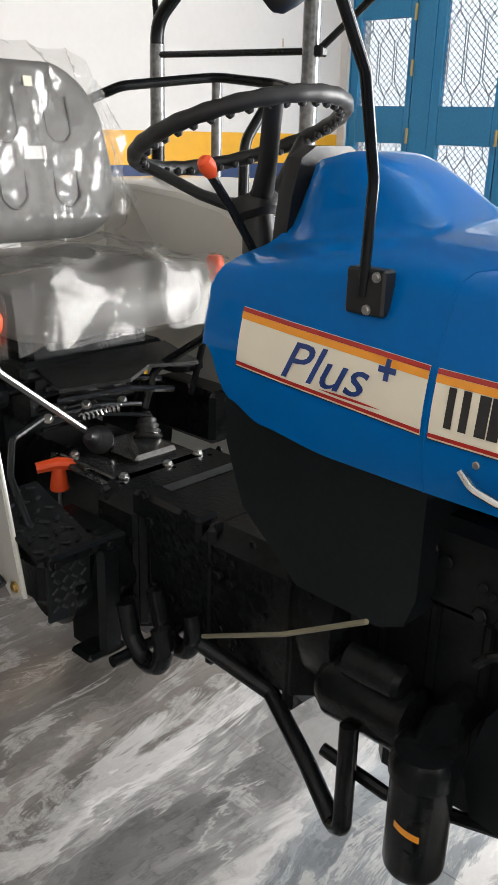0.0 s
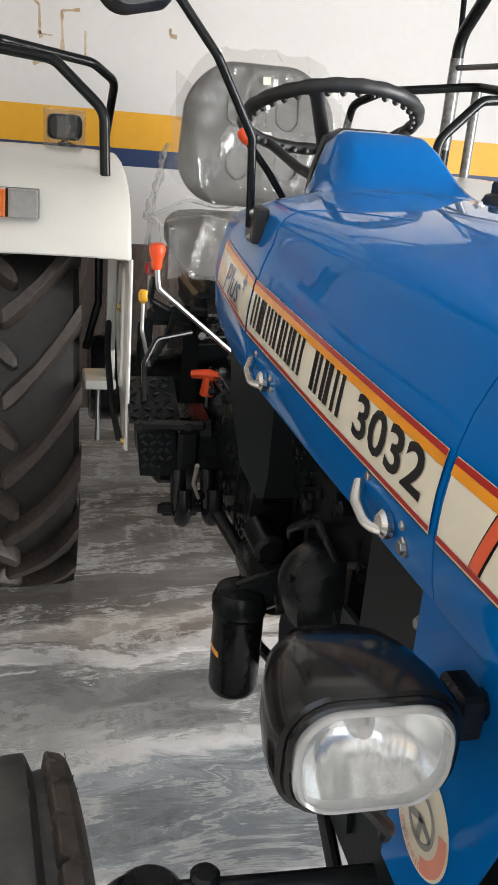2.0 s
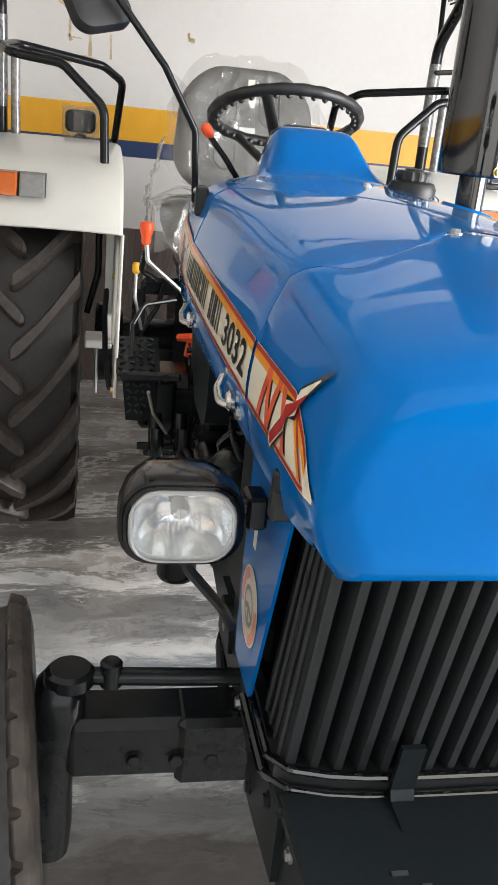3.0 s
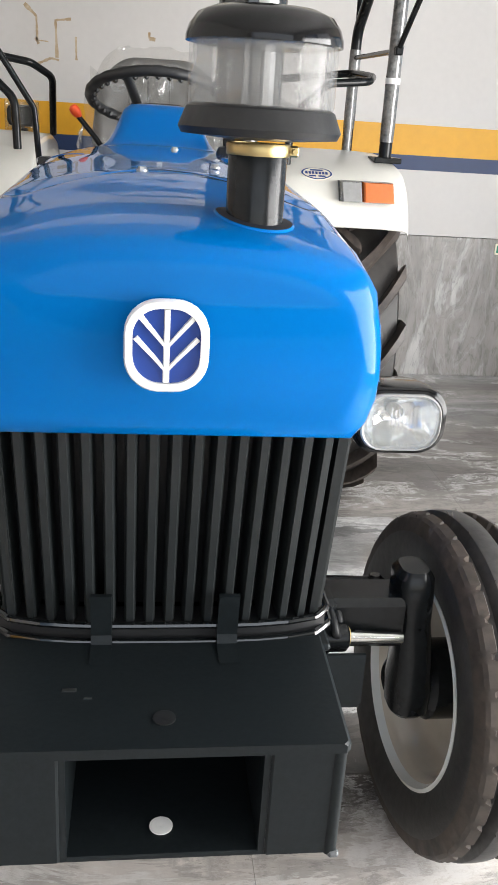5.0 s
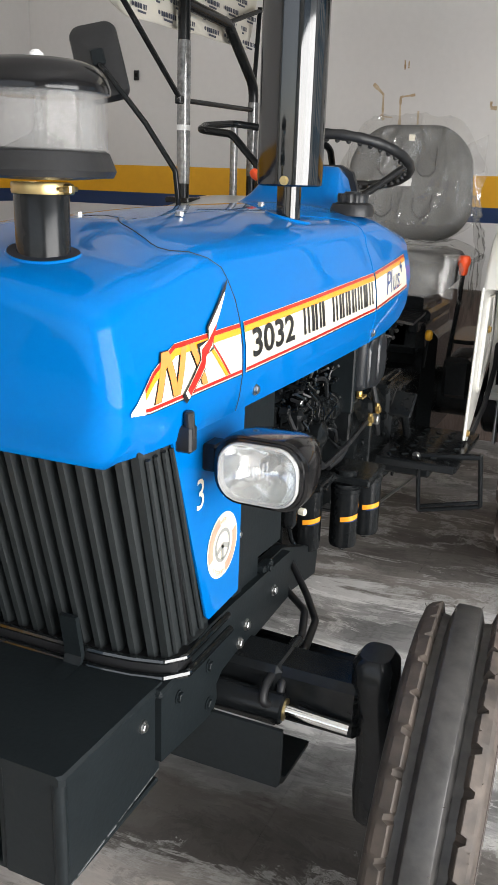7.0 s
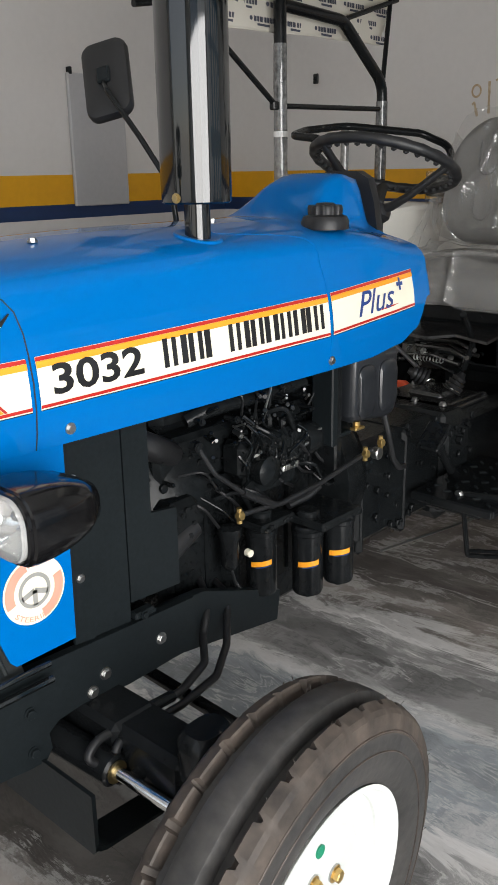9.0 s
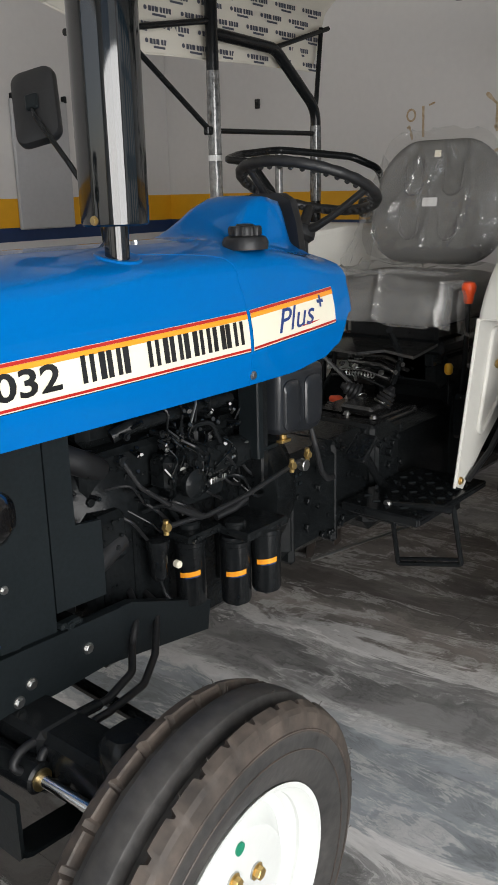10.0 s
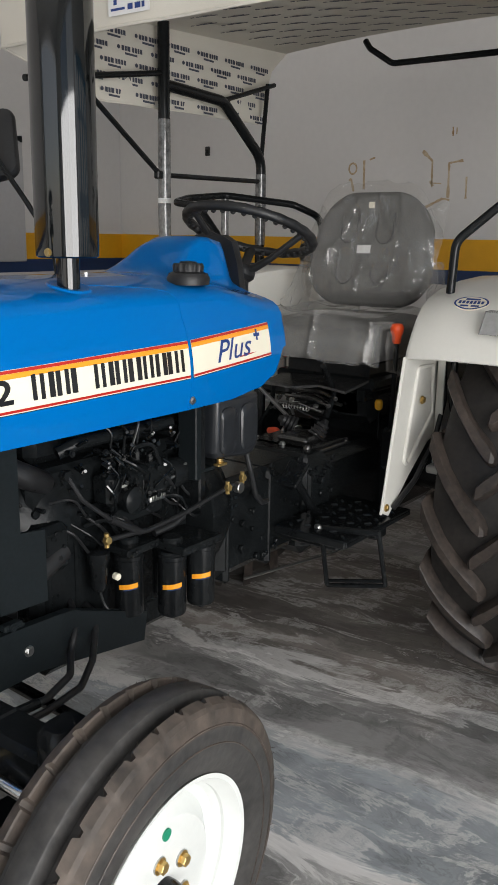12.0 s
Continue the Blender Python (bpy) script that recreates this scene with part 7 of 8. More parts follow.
    for i in range(12):
        y, z = rng.uniform(0.80, 1.04), rng.uniform(0.84, 0.96)
        q = Vector((0.165 + 0.02 * rng.random(), y, z))
        part("wire", Shape().tube([q, q + Vector((0.012, rng.uniform(-0.03, 0.03), -0.02)), q + Vector((0.0, rng.uniform(-0.05, 0.05), -0.06)), q + Vector((-0.03, 0.02, -0.09))], rng.uniform(0.0018, 0.004), 6, 0.02), GLOSSBLACK, eng)
    # filters
    br = Shape().box(0.135, 0.225, 0.83, 0.93, 0.706, 0.722, 0.004).box(0.185, 0.30, 0.92, 1.05, 0.700, 0.718, 0.004).cyl((0.18, 0.876, 0.716), (0.18, 0.876, 0.735), 0.022, 18, edge=0.004).cyl((0.241, 0.946, 0.712), (0.241, 0.946, 0.728), 0.024, 18, edge=0.004)
    bits(br, rng, 6, 0.225, 0.84, 0.92, 0.709, 0.719, 1, 0.004, 0.006)
    fb = part("filter_bracket", br, CAST, eng)
    for fx, fy, zt in ((0.180, 0.876, 0.705), (0.241, 0.946, 0.698), (0.272, 1.006, 0.712)):
        m = Matrix.Translation((fx, fy, 0))
        f = part("spin_on_filter", Shape().lathe([(0.024, zt - 0.148), (0.029, zt - 0.145), (0.031, zt - 0.138), (0.031, zt - 0.020), (0.033, zt - 0.018), (0.033, zt - 0.010), (0.030, zt - 0.008), (0.031, zt - 0.004), (0.028, zt), (0.01, zt)], m, 30), BLACK, eng, "black spin-on filter with an orange label")
        lab = Shape().grid(lambda a, z: Vector((fx + 0.0316 * math.cos(a), fy + 0.0316 * math.sin(a), z + 0.004 * a)), span(radians(-88), radians(-8), 10), (zt - 0.077, zt - 0.066))
        part("filter_label", lab, STICKORANGE, f, "orange label", fix=False)
        lb = Shape().grid(lambda a, z: Vector((fx + 0.0317 * math.cos(a), fy + 0.0317 * math.sin(a), z + 0.004 * a)), span(radians(-70), radians(-12), 8), (zt - 0.0795, zt - 0.0775))
        part("label_edge", lb, STICKBLUE, f, fix=False)
        part("filter_bolt", Shape().cyl((fx, fy, zt - 0.158), (fx, fy, zt - 0.148), 0.009, 6, edge=0.001), BLACK, f)
    part("feed_pump", Shape().lathe([(0.012, 0.63), (0.018, 0.64), (0.020, 0.69), (0.024, 0.70), (0.024, 0.715), (0.01, 0.72)], Matrix.Translation((0.165, 0.802, 0)), 20), BLACK, eng)
    part("pump_drain", Shape().tube([(0.165, 0.802, 0.635), (0.172, 0.808, 0.60), (0.178, 0.815, 0.585)], 0.005, 8, 0.02), BLACK, eng)
    part("drain_tip", Shape().cyl((0.178, 0.815, 0.585), (0.181, 0.819, 0.575), 0.005, 8), STEEL, eng)
    part("sensor", Shape().cyl((0.175, 0.838, 0.655), (0.190, 0.836, 0.655), 0.008, 10, edge=0.002), CREAM, eng)
    # lower plates
    low = Shape().plate([(0.195, 0.50, 0.64), (0.195, 0.60, 0.535), (0.195, 0.905, 0.487), (0.195, 0.915, 0.55), (0.195, 0.70, 0.63)], (-1, 0, 0), 0.02)
    part("engine_guard", low, GREYBLACK, eng)
    lowr = Shape().plate([(-0.19, 0.50, 0.64), (-0.19, 0.62, 0.525), (-0.19, 0.77, 0.525), (-0.19, 0.86, 0.540), (-0.19, 0.905, 0.545), (-0.19, 0.922, 0.61), (-0.19, 0.90, 0.70), (-0.19, 0.84, 0.765), (-0.19, 0.72, 0.78), (-0.19, 0.62, 0.74)], (1, 0, 0), 0.03)
    part("engine_guard", lowr, GREYBLACK, eng)
    # right side: large oil filter, starter, cooler pipes
    fx, fy = -0.252, 0.943
    m = Matrix.Translation((fx, fy, 0))
    rf = part("oil_filter", Shape().lathe([(0.030, 0.480), (0.036, 0.482), (0.039, 0.487), (0.0405, 0.496), (0.0405, 0.622), (0.039, 0.632), (0.034, 0.640), (0.02, 0.648)], m, 40), BLACK, eng, "large black canister filter with an orange label")
    lab = Shape().grid(lambda a, z: Vector((fx + 0.0411 * math.cos(a), fy + 0.0411 * math.sin(a), z - 0.012 * (a - 2.8))), span(radians(165), radians(215), 10), (0.566, 0.576))
    part("filter_label", lab, STICKORANGE, rf, "orange label", fix=False)
    hd = Shape().lathe([(0.038, 0.622), (0.044, 0.630), (0.044, 0.652), (0.038, 0.666), (0.02, 0.672)], m, 28).tube([(fx, fy, 0.645), (-0.19, 0.955, 0.66), (-0.12, 0.96, 0.66)], 0.030, 14, 0.03)
    part("filter_head", hd, CAST, rf)
    st = Shape().lathe([(0.03, 0), (0.05, 0.01), (0.052, 0.14), (0.04, 0.16), (0.02, 0.165)], Matrix.Translation((-0.165, 1.00, 0.62)) @ pose(0, 0, 0, -90), 24).lathe([(0.02, 0), (0.028, 0.008), (0.028, 0.09), (0.01, 0.10)], Matrix.Translation((-0.185, 1.02, 0.685)) @ pose(0, 0, 0, -90), 20)
    part("starter_motor", st, CAST, eng)
    alt = Shape().lathe([(0.03, -0.06), (0.06, -0.05), (0.068, -0.02), (0.068, 0.02), (0.06, 0.05), (0.03, 0.06)], Matrix.Translation((-0.175, 0.76, 0.76)) @ pose(0, 0, 0, 90), 28)
    bits(alt, rng, 6, -0.235, 0.72, 0.80, 0.72, 0.80, -1, 0.004, 0.007)
    part("alternator", alt, CAST, eng)
    rs = Shape().box(-0.165, -0.11, 0.68, 1.12, 0.80, 0.93, 0.015)
    bits(rs, rng, 24, -0.165, 0.69, 1.10, 0.81, 0.92, -1)
    part("exhaust_manifold", rs, CAST, eng)
    part("cooler_pipe", Shape().tube([(-0.185, 0.925, 0.765), (-0.192, 0.905, 0.788), (-0.190, 0.853, 0.820), (-0.190, 0.790, 0.853), (-0.188, 0.745, 0.840), (-0.17, 0.72, 0.80)], 0.007, 10, 0.03), BLACK, eng)
    part("belt", Shape().tube([(-0.175, 0.70, 0.835), (0.0, 0.645, 0.87), (0.0, 0.645, 0.73), (-0.175, 0.70, 0.69)], 0.006, 6, closed=True), PLASTICBLACK, eng)
    part("brass_fitting", Shape().cyl((-0.205, 0.80, 0.968), (-0.220, 0.80, 0.967), 0.008, 10, edge=0.002), STEEL, eng)


make_engine()


def make_radiator():
    r = part("radiator", Shape().box(-0.19, 0.20, 0.385, 0.47, 0.655, 0.985, 0.01), CAST, tractor, "black radiator and fan shroud")
    for sg in (1, -1):
        c = 0.004
        x = c + sg * 0.222
        q = Shape().plate([(x, 0.394, 0.668), (x, 0.394, 0.998), (x, 0.432, 0.998), (x, 0.432, 0.664)], (-sg, 0, 0), 0.006)
        a = part("shroud_strip", q, GREYBLACK, r)
        part("shroud_panel", Shape().plate([(x - sg * 0.004, 0.434, 0.664), (x - sg * 0.004, 0.434, 0.998), (x - sg * 0.004, 0.508, 0.998), (x - sg * 0.004, 0.508, 0.660)], (-sg, 0, 0), 0.008), GREYBLACK, r)
        part("shroud_panel", Shape().plate([(x - sg * 0.008, 0.514, 0.690), (x - sg * 0.008, 0.514, 0.998), (x - sg * 0.008, 0.566, 0.998), (x - sg * 0.008, 0.566, 0.832), (x - sg * 0.008, 0.622, 0.825), (x - sg * 0.008, 0.622, 0.684)], (-sg, 0, 0), 0.008), GREYBLACK, r)
        for y, z in ((0.412, 0.935), (0.412, 0.775)):
            part("bolt", Shape().bolt((x, y, z), (sg, 0, 0), 0.0055, 0.006), STEEL, r)
        part("lower_latch", Shape().box(x - 0.010, x + 0.010, 0.508, 0.55, 0.664, 0.676, 0.003).bolt((x + sg * 0.010, 0.525, 0.670), (sg, 0, 0), 0.006, 0.006), GREYBLACK, r)
        part("lower_bracket", Shape().plate([(x, 0.50, 0.60), (x, 0.515, 0.665), (x, 0.56, 0.665), (x, 0.545, 0.61)], (-sg, 0, 0), 0.01), GREYBLACK, r)
    # Black backing, added to keep the engine bay dark against the pale floor.
    part("bay_backing", Shape().box(-0.17, 0.11, 0.475, 0.60, 0.60, 0.975, 0.02).box(-0.15, 0.09, 0.60, 0.66, 0.585, 0.70, 0.012), PLASTICBLACK, r)
    for i in range(6):
        m = Matrix.Translation((0.0, 0.62, 0.80)) @ pose(0, 0, 0, 0, 60 * i, 0)
        part("fan_blade", Shape().box(-0.03, 0.03, -0.003, 0.003, 0.03, 0.15, 0.002, m @ pose(0, 0, 0, 0, 0, 25)), BLACK, r)


make_radiator()


def make_transmission():
    rng = random.Random(23)
    s = Shape().lathe([(0.16, 1.135), (0.195, 1.145), (0.195, 1.20), (0.175, 1.24), (0.15, 1.26)], Matrix.Translation((0.0, 0, 0.70)) @ Matrix(((1, 0, 0, 0), (0, 0, 1, 0), (0, -1, 0, 0), (0, 0, 0, 1))), 36)
    s.box(-0.15, 0.15, 1.22, 1.62, 0.50, 0.76, 0.03).box(-0.160, 0.160, 1.60, 1.76, 0.46, 0.75, 0.03).box(-0.092, 0.13, 1.74, 2.12, 0.46, 0.732, 0.03)
    for y in (1.26, 1.44, 1.62):
        s.box(-0.1535, 0.1535, y - 0.012, y + 0.012, 0.49, 0.762, 0.010)
    bits(s, rng, 26, 0.152, 1.25, 1.60, 0.52, 0.77, 1, 0.004, 0.011)
    bits(s, rng, 26, -0.152, 1.25, 1.60, 0.52, 0.77, -1, 0.004, 0.011)
    bits(s, rng, 14, 0.161, 1.62, 1.74, 0.48, 0.77, 1, 0.004, 0.012)
    bits(s, rng, 14, -0.161, 1.62, 1.74, 0.48, 0.77, -1, 0.004, 0.012)
    g = part("transmission", s, CAST, tractor, "black cast transmission housing")
    ax = Shape().cyl((-0.36, 2.30, 0.61), (0.36, 2.30, 0.61), 0.085, 24, edge=0.01).box(-0.17, 0.17, 2.10, 2.48, 0.44, 0.86, 0.04).cyl((-0.42, 2.30, 0.61), (-0.33, 2.30, 0.61), 0.13, 28, edge=0.01).cyl((0.33, 2.30, 0.61), (0.42, 2.30, 0.61), 0.13, 28, edge=0.01)
    part("rear_axle", ax, CAST, g)
    part("lift_cover", Shape().box(-0.15, 0.15, 2.0, 2.42, 0.78, 0.90, 0.025), CAST, g)
    # gear lever cover: stepped plate with bolts, boots and bent rods
    cover = Shape().box(-0.133, 0.11, 1.69, 1.93, 0.730, 0.742, 0.004).box(-0.12, 0.095, 1.705, 1.915, 0.742, 0.750, 0.005).box(-0.05, 0.06, 1.75, 1.88, 0.750, 0.768, 0.010)
    for x, y in ((-0.126, 1.70), (-0.126, 1.81), (-0.126, 1.92), (0.10, 1.70), (0.10, 1.92), (0.0, 1.698), (0.0, 1.922)):
        cover.bolt((x, y, 0.742), (0, 0, 1), 0.007, 0.008)
    cv = part("gear_cover", cover, SATIN, g, "dark satin gear lever cover plate")
    part("side_cover", Shape().box(-0.155, -0.10, 1.46, 1.64, 0.715, 0.768, 0.008).bolt((-0.155, 1.49, 0.765), (-1, 0, 0), 0.009, 0.008).bolt((-0.155, 1.60, 0.765), (-1, 0, 0), 0.009, 0.008), CAST, g)
    boot = [(0.026, 0), (0.030, 0.006), (0.024, 0.010), (0.028, 0.018), (0.021, 0.022), (0.025, 0.030), (0.018, 0.034), (0.021, 0.042), (0.013, 0.048), (0.008, 0.060)]
    m1 = Matrix.Translation((-0.052, 1.862, 0.775)) @ pose(0, 0, 0, 24, -62, 0)
    part("rubber_boot", Shape().lathe(boot, m1, 22), PLASTICBLACK, g, "ribbed black rubber boot")
    part("shift_nut", Shape().cyl((-0.034, 1.850, 0.766), (-0.052, 1.861, 0.774), 0.018, 10, edge=0.002), CHROME, g)
    m2 = Matrix.Translation((0.045, 1.83, 0.762)) @ pose(0, 0, 0, -28, 22, 0)
    part("rubber_boot", Shape().lathe(boot, m2, 22), PLASTICBLACK, g, "ribbed black rubber boot")
    for k, h in enumerate((0.004, 0.016, 0.028)):
        part("boot_ring", Shape().lathe([(0.029 - 0.003 * k, h), (0.031 - 0.003 * k, h + 0.002), (0.029 - 0.003 * k, h + 0.004)], m2, 24), CHROME, g, "bright clamp ring")
    part("gear_lever", Shape().tube([(0.062, 1.862, 0.82), (0.09, 1.86, 0.90), (0.13, 1.72, 1.0)], 0.009, 10, 0.05), BLACK, g)
    # right-hand lever with an orange grip and bright rod
    rod = part("range_lever", Shape().tube([(-0.064, 1.868, 0.785), (-0.285, 1.842, 0.965), (-0.292, 1.838, 1.03)], 0.0065, 10, 0.02), STEEL, g, "bright bent lever with an orange grip")
    part("grip", Shape().lathe([(0.010, 0), (0.013, 0.006), (0.013, 0.022), (0.018, 0.034), (0.020, 0.050), (0.016, 0.060), (0.005, 0.063)], Matrix.Translation((-0.292, 1.837, 1.010)), 18), ORANGE, rod, "orange plastic grip")
    hook = part("brake_latch", Shape().tube([(-0.292, 1.86, 0.985), (-0.30, 1.88, 0.93), (-0.25, 1.90, 0.90), (-0.22, 1.98, 0.89), (-0.24, 2.0, 0.80), (-0.31, 1.98, 0.68)], 0.008, 10, 0.02), BLACK, g)
    # big link pin under the seat
    part("link_pin", Shape().cyl((-0.17, 2.02, 0.885), (-0.105, 1.985, 0.892), 0.030, 20, edge=0.004).cyl((-0.105, 1.985, 0.892), (-0.092, 1.978, 0.893), 0.017, 6, edge=0.002), BLACK, g)
    part("pin_bolt", Shape().cyl((-0.094, 1.979, 0.893), (-0.086, 1.975, 0.894), 0.013, 8, edge=0.002), CHROME, g)
    # control plates and rods between the cover and the seat
    for k, (y, z) in enumerate(((1.86, 0.86), (1.90, 0.875), (1.95, 0.89))):
        part("control_rod", Shape().tube([(-0.12, y + 0.05, z), (0.02, y, z + 0.012), (0.10, y - 0.05, z + 0.006)], 0.007, 8, 0.03), SATIN, g)
    pl = Shape().plate([(-0.16, 1.84, 0.90), (-0.02, 1.80, 0.905), (0.05, 1.83, 0.915), (0.16, 1.80, 0.91), (0.17, 1.92, 0.93), (-0.15, 1.95, 0.925)], (0, 0, 1), 0.008)
    part("control_plate", pl, SATIN, g)
    part("seat_bracket", Shape().box(-0.18, 0.18, 1.93, 2.24, 0.90, 0.94, 0.01).box(-0.14, -0.11, 1.95, 2.2, 0.86, 0.90, 0.004).box(0.11, 0.14, 1.95, 2.2, 0.86, 0.90, 0.004), CAST, g)
    # shiny links, springs and brackets under the seat
    for k in range(7):
        y, z = 1.86 + 0.028 * k, 0.815 + 0.012 * (k % 4)
        part("link_rod", Shape().tube([(-0.17 + 0.015 * k, y + 0.03, z), (-0.06 + 0.01 * k, y - 0.01 * (k % 3), z + 0.018), (0.05, y - 0.03, z + 0.006 * (k % 3))], 0.0045 + 0.001 * (k % 3), 8, 0.02), SATIN if k % 2 else BLACK, g)
        part("link_nut", Shape().bolt((-0.165 + 0.03 * k, 1.875 + 0.02 * (k % 3), 0.842 + 0.01 * (k % 2)), (-0.4, -0.6, 0.7), 0.0075, 0.009), STEEL if k % 3 == 0 else SATIN, g)
    part("return_spring", Shape().tube([(-0.10 + 0.0022 * i, 1.86 + 0.007 * math.cos(i * 1.3), 0.835 + 0.007 * math.sin(i * 1.3)) for i in range(46)], 0.0018, 6), STEEL, g)
    for x, y in ((-0.105, 1.72), (-0.105, 1.88), (0.0, 1.715), (0.085, 1.72)):
        part("cover_bolt", Shape().bolt((x, y, 0.750), (0, 0, 1), 0.008, 0.009), STEEL, cv)
    # right-hand quadrant levers
    for name, x, y, z, mat, tint in (("yellow_lever", -0.31, 1.927, 0.929, YELKNOB, "yellow knob"), ("red_lever", -0.274, 2.123, 0.966, RED, "red knob"), ("yellow_lever", 0.168, 1.996, 0.853, YELKNOB, "yellow knob")):
        lv = part(name, Shape().tube([(x * 0.92, y + 0.03, 0.74), (x, y + 0.004, 0.84), (x, y, z)], 0.005, 8, 0.05), STEEL if x < 0 else BLACK, g, "control lever with a %s" % tint)
        part("knob", Shape().lathe([(0.006, -0.018), (0.012, -0.012), (0.013, 0.006), (0.009, 0.014), (0.002, 0.016)], Matrix.Translation((x, y, z)), 16), mat, lv, tint)
    lv = part("position_lever", Shape().tube([(0.25, 1.92, 0.80), (0.272, 1.888, 0.98), (0.278, 1.876, 1.075)], 0.0075, 10, 0.08), BLACK, g, "black lever with an orange grip")
    part("grip", Shape().lathe([(0.010, 0), (0.013, 0.006), (0.014, 0.022), (0.019, 0.034), (0.020, 0.046), (0.015, 0.056), (0.004, 0.058)], Matrix.Translation((0.278, 1.876, 1.062)), 18), ORANGE, lv, "orange plastic grip")
    # lever console beside the seat
    con = part("lever_console", Shape().box(0.250, 0.335, 1.850, 2.060, 0.690, 0.815, 0.012), BLACK, g, "black steel lever console")
    part("console_lid", Shape().loft([[Vector((0.286 + u, 2.10 + v, z)) for u, v in rrect(0.096, 0.300, 0.035, 5)] for z in (0.842, 0.845, 0.853, 0.855)]), BLACK, con)
    # pull handle
    th = part("pull_handle", Shape().cyl((-0.142, 1.883, 0.685), (-0.142, 1.883, 0.735), 0.020, 12, r2=0.013, edge=0.003).tube([(-0.180, 1.904, 0.735), (-0.142, 1.883, 0.742), (-0.104, 1.862, 0.735)], [0.011, 0.0135, 0.011], 10), ORANGE, g, "orange plastic T-shaped pull handle")
    part("pull_rod", Shape().cyl((-0.142, 1.883, 0.62), (-0.142, 1.883, 0.69), 0.004, 8), STEEL, th)
    part("drawbar_rod", Shape().tube([(0.227, 1.23, 0.535), (0.23, 1.576, 0.490), (0.23, 1.70, 0.475)], 0.0035, 8), STEEL, g, "thin steel rod")
    # silver dash bracket rod
    part("bent_rod", Shape().tube([(-0.251, 1.345, 0.64), (-0.301, 1.142, 0.759), (-0.324, 0.997, 0.853)], 0.0035, 8, 0.03), PALEROD, g, "thin pale rod")


SATIN = material("dark_satin_steel", (0.13, 0.13, 0.13), 0.22, metal=0.85, grain=0.3, scale=90, bump=0.1)
PALEROD = material("pale_olive_rod", (0.22, 0.20, 0.14), 0.4, grain=0.1, scale=60)
make_transmission()


def make_right_board():
    top = Shape().plate([(-0.366, 1.62, 0.700), (-0.250, 1.62, 0.700), (-0.245, 1.80, 0.752), (-0.362, 1.80, 0.752)], (0, 0.3, 1), 0.006)
    fb = part("footboard", top, BLACK, tractor, "black studded tread plates beside the gearbox")
    toe = Shape().plate([(-0.350, 1.618, 0.690), (-0.262, 1.618, 0.690), (-0.250, 1.640, 0.560), (-0.335, 1.640, 0.565)], (0, 1, 0), 0.006)
    part("toe_plate", toe, GREYBLACK, fb, "charcoal studded toe plate")
    for i in range(4):
        for j in range(6):
            a = 40 if (i + j) % 2 else -40
            u, v = (i + 0.5 + 0.2 * (j % 2)) / 4.4, (j + 0.5) / 6
            p = Vector((-0.366 + 0.116 * u, 1.62 + 0.18 * v, 0.7062 + 0.052 * v))
            part("tread_stud", Shape().box(-0.009, 0.009, -0.003, 0.003, 0.0, 0.004, 0.0015, Matrix.Translation(p) @ pose(0, 0, 0, 16, 0, a)), GREYBLACK, fb)
            if j < 5:
                p = Vector((-0.345 + 0.080 * u + 0.012 * v, 1.617 + 0.020 * v, 0.682 - 0.118 * v))
                part("tread_stud", Shape().box(-0.007, 0.007, -0.003, 0.0, -0.003, 0.003, 0.001, Matrix.Translation(p) @ pose(0, 0, 0, 0, a, 0)), PLASTICBLACK, fb)
    bar = Shape().box(-0.356, -0.195, 1.598, 1.620, 0.688, 0.712, 0.006)
    bar.bolt((-0.345, 1.598, 0.700), (0, -1, 0), 0.008, 0.007).bolt((-0.235, 1.598, 0.700), (0, -1, 0), 0.008, 0.007)
    part("cross_bar", bar, BLACK, fb)
    part("board_strut", Shape().box(-0.255, -0.205, 1.60, 1.70, 0.470, 0.690, 0.010).box(-0.285, -0.20, 1.60, 1.66, 0.475, 0.490, 0.006), CAST, fb)
    part("brake_rod", Shape().tube([(-0.325, 1.70, 0.72), (-0.322, 1.76, 0.80), (-0.290, 1.80, 0.85), (-0.20, 1.84, 0.86)], 0.0065, 10, 0.03), BLACK, fb, "thin black brake rod")
    part("brake_housing", Shape().box(-0.335, -0.14, 1.645, 1.83, 0.565, 0.690, 0.030).cyl((-0.30, 1.70, 0.60), (-0.12, 1.70, 0.60), 0.075, 26, edge=0.012), CAST, fb, "black brake housing")
    part("lift_lever", Shape().box(-0.290, -0.165, 1.99, 2.03, 0.838, 0.890, 0.014).box(-0.314, -0.275, 1.985, 2.02, 0.685, 0.855, 0.010), BLACK, fb)


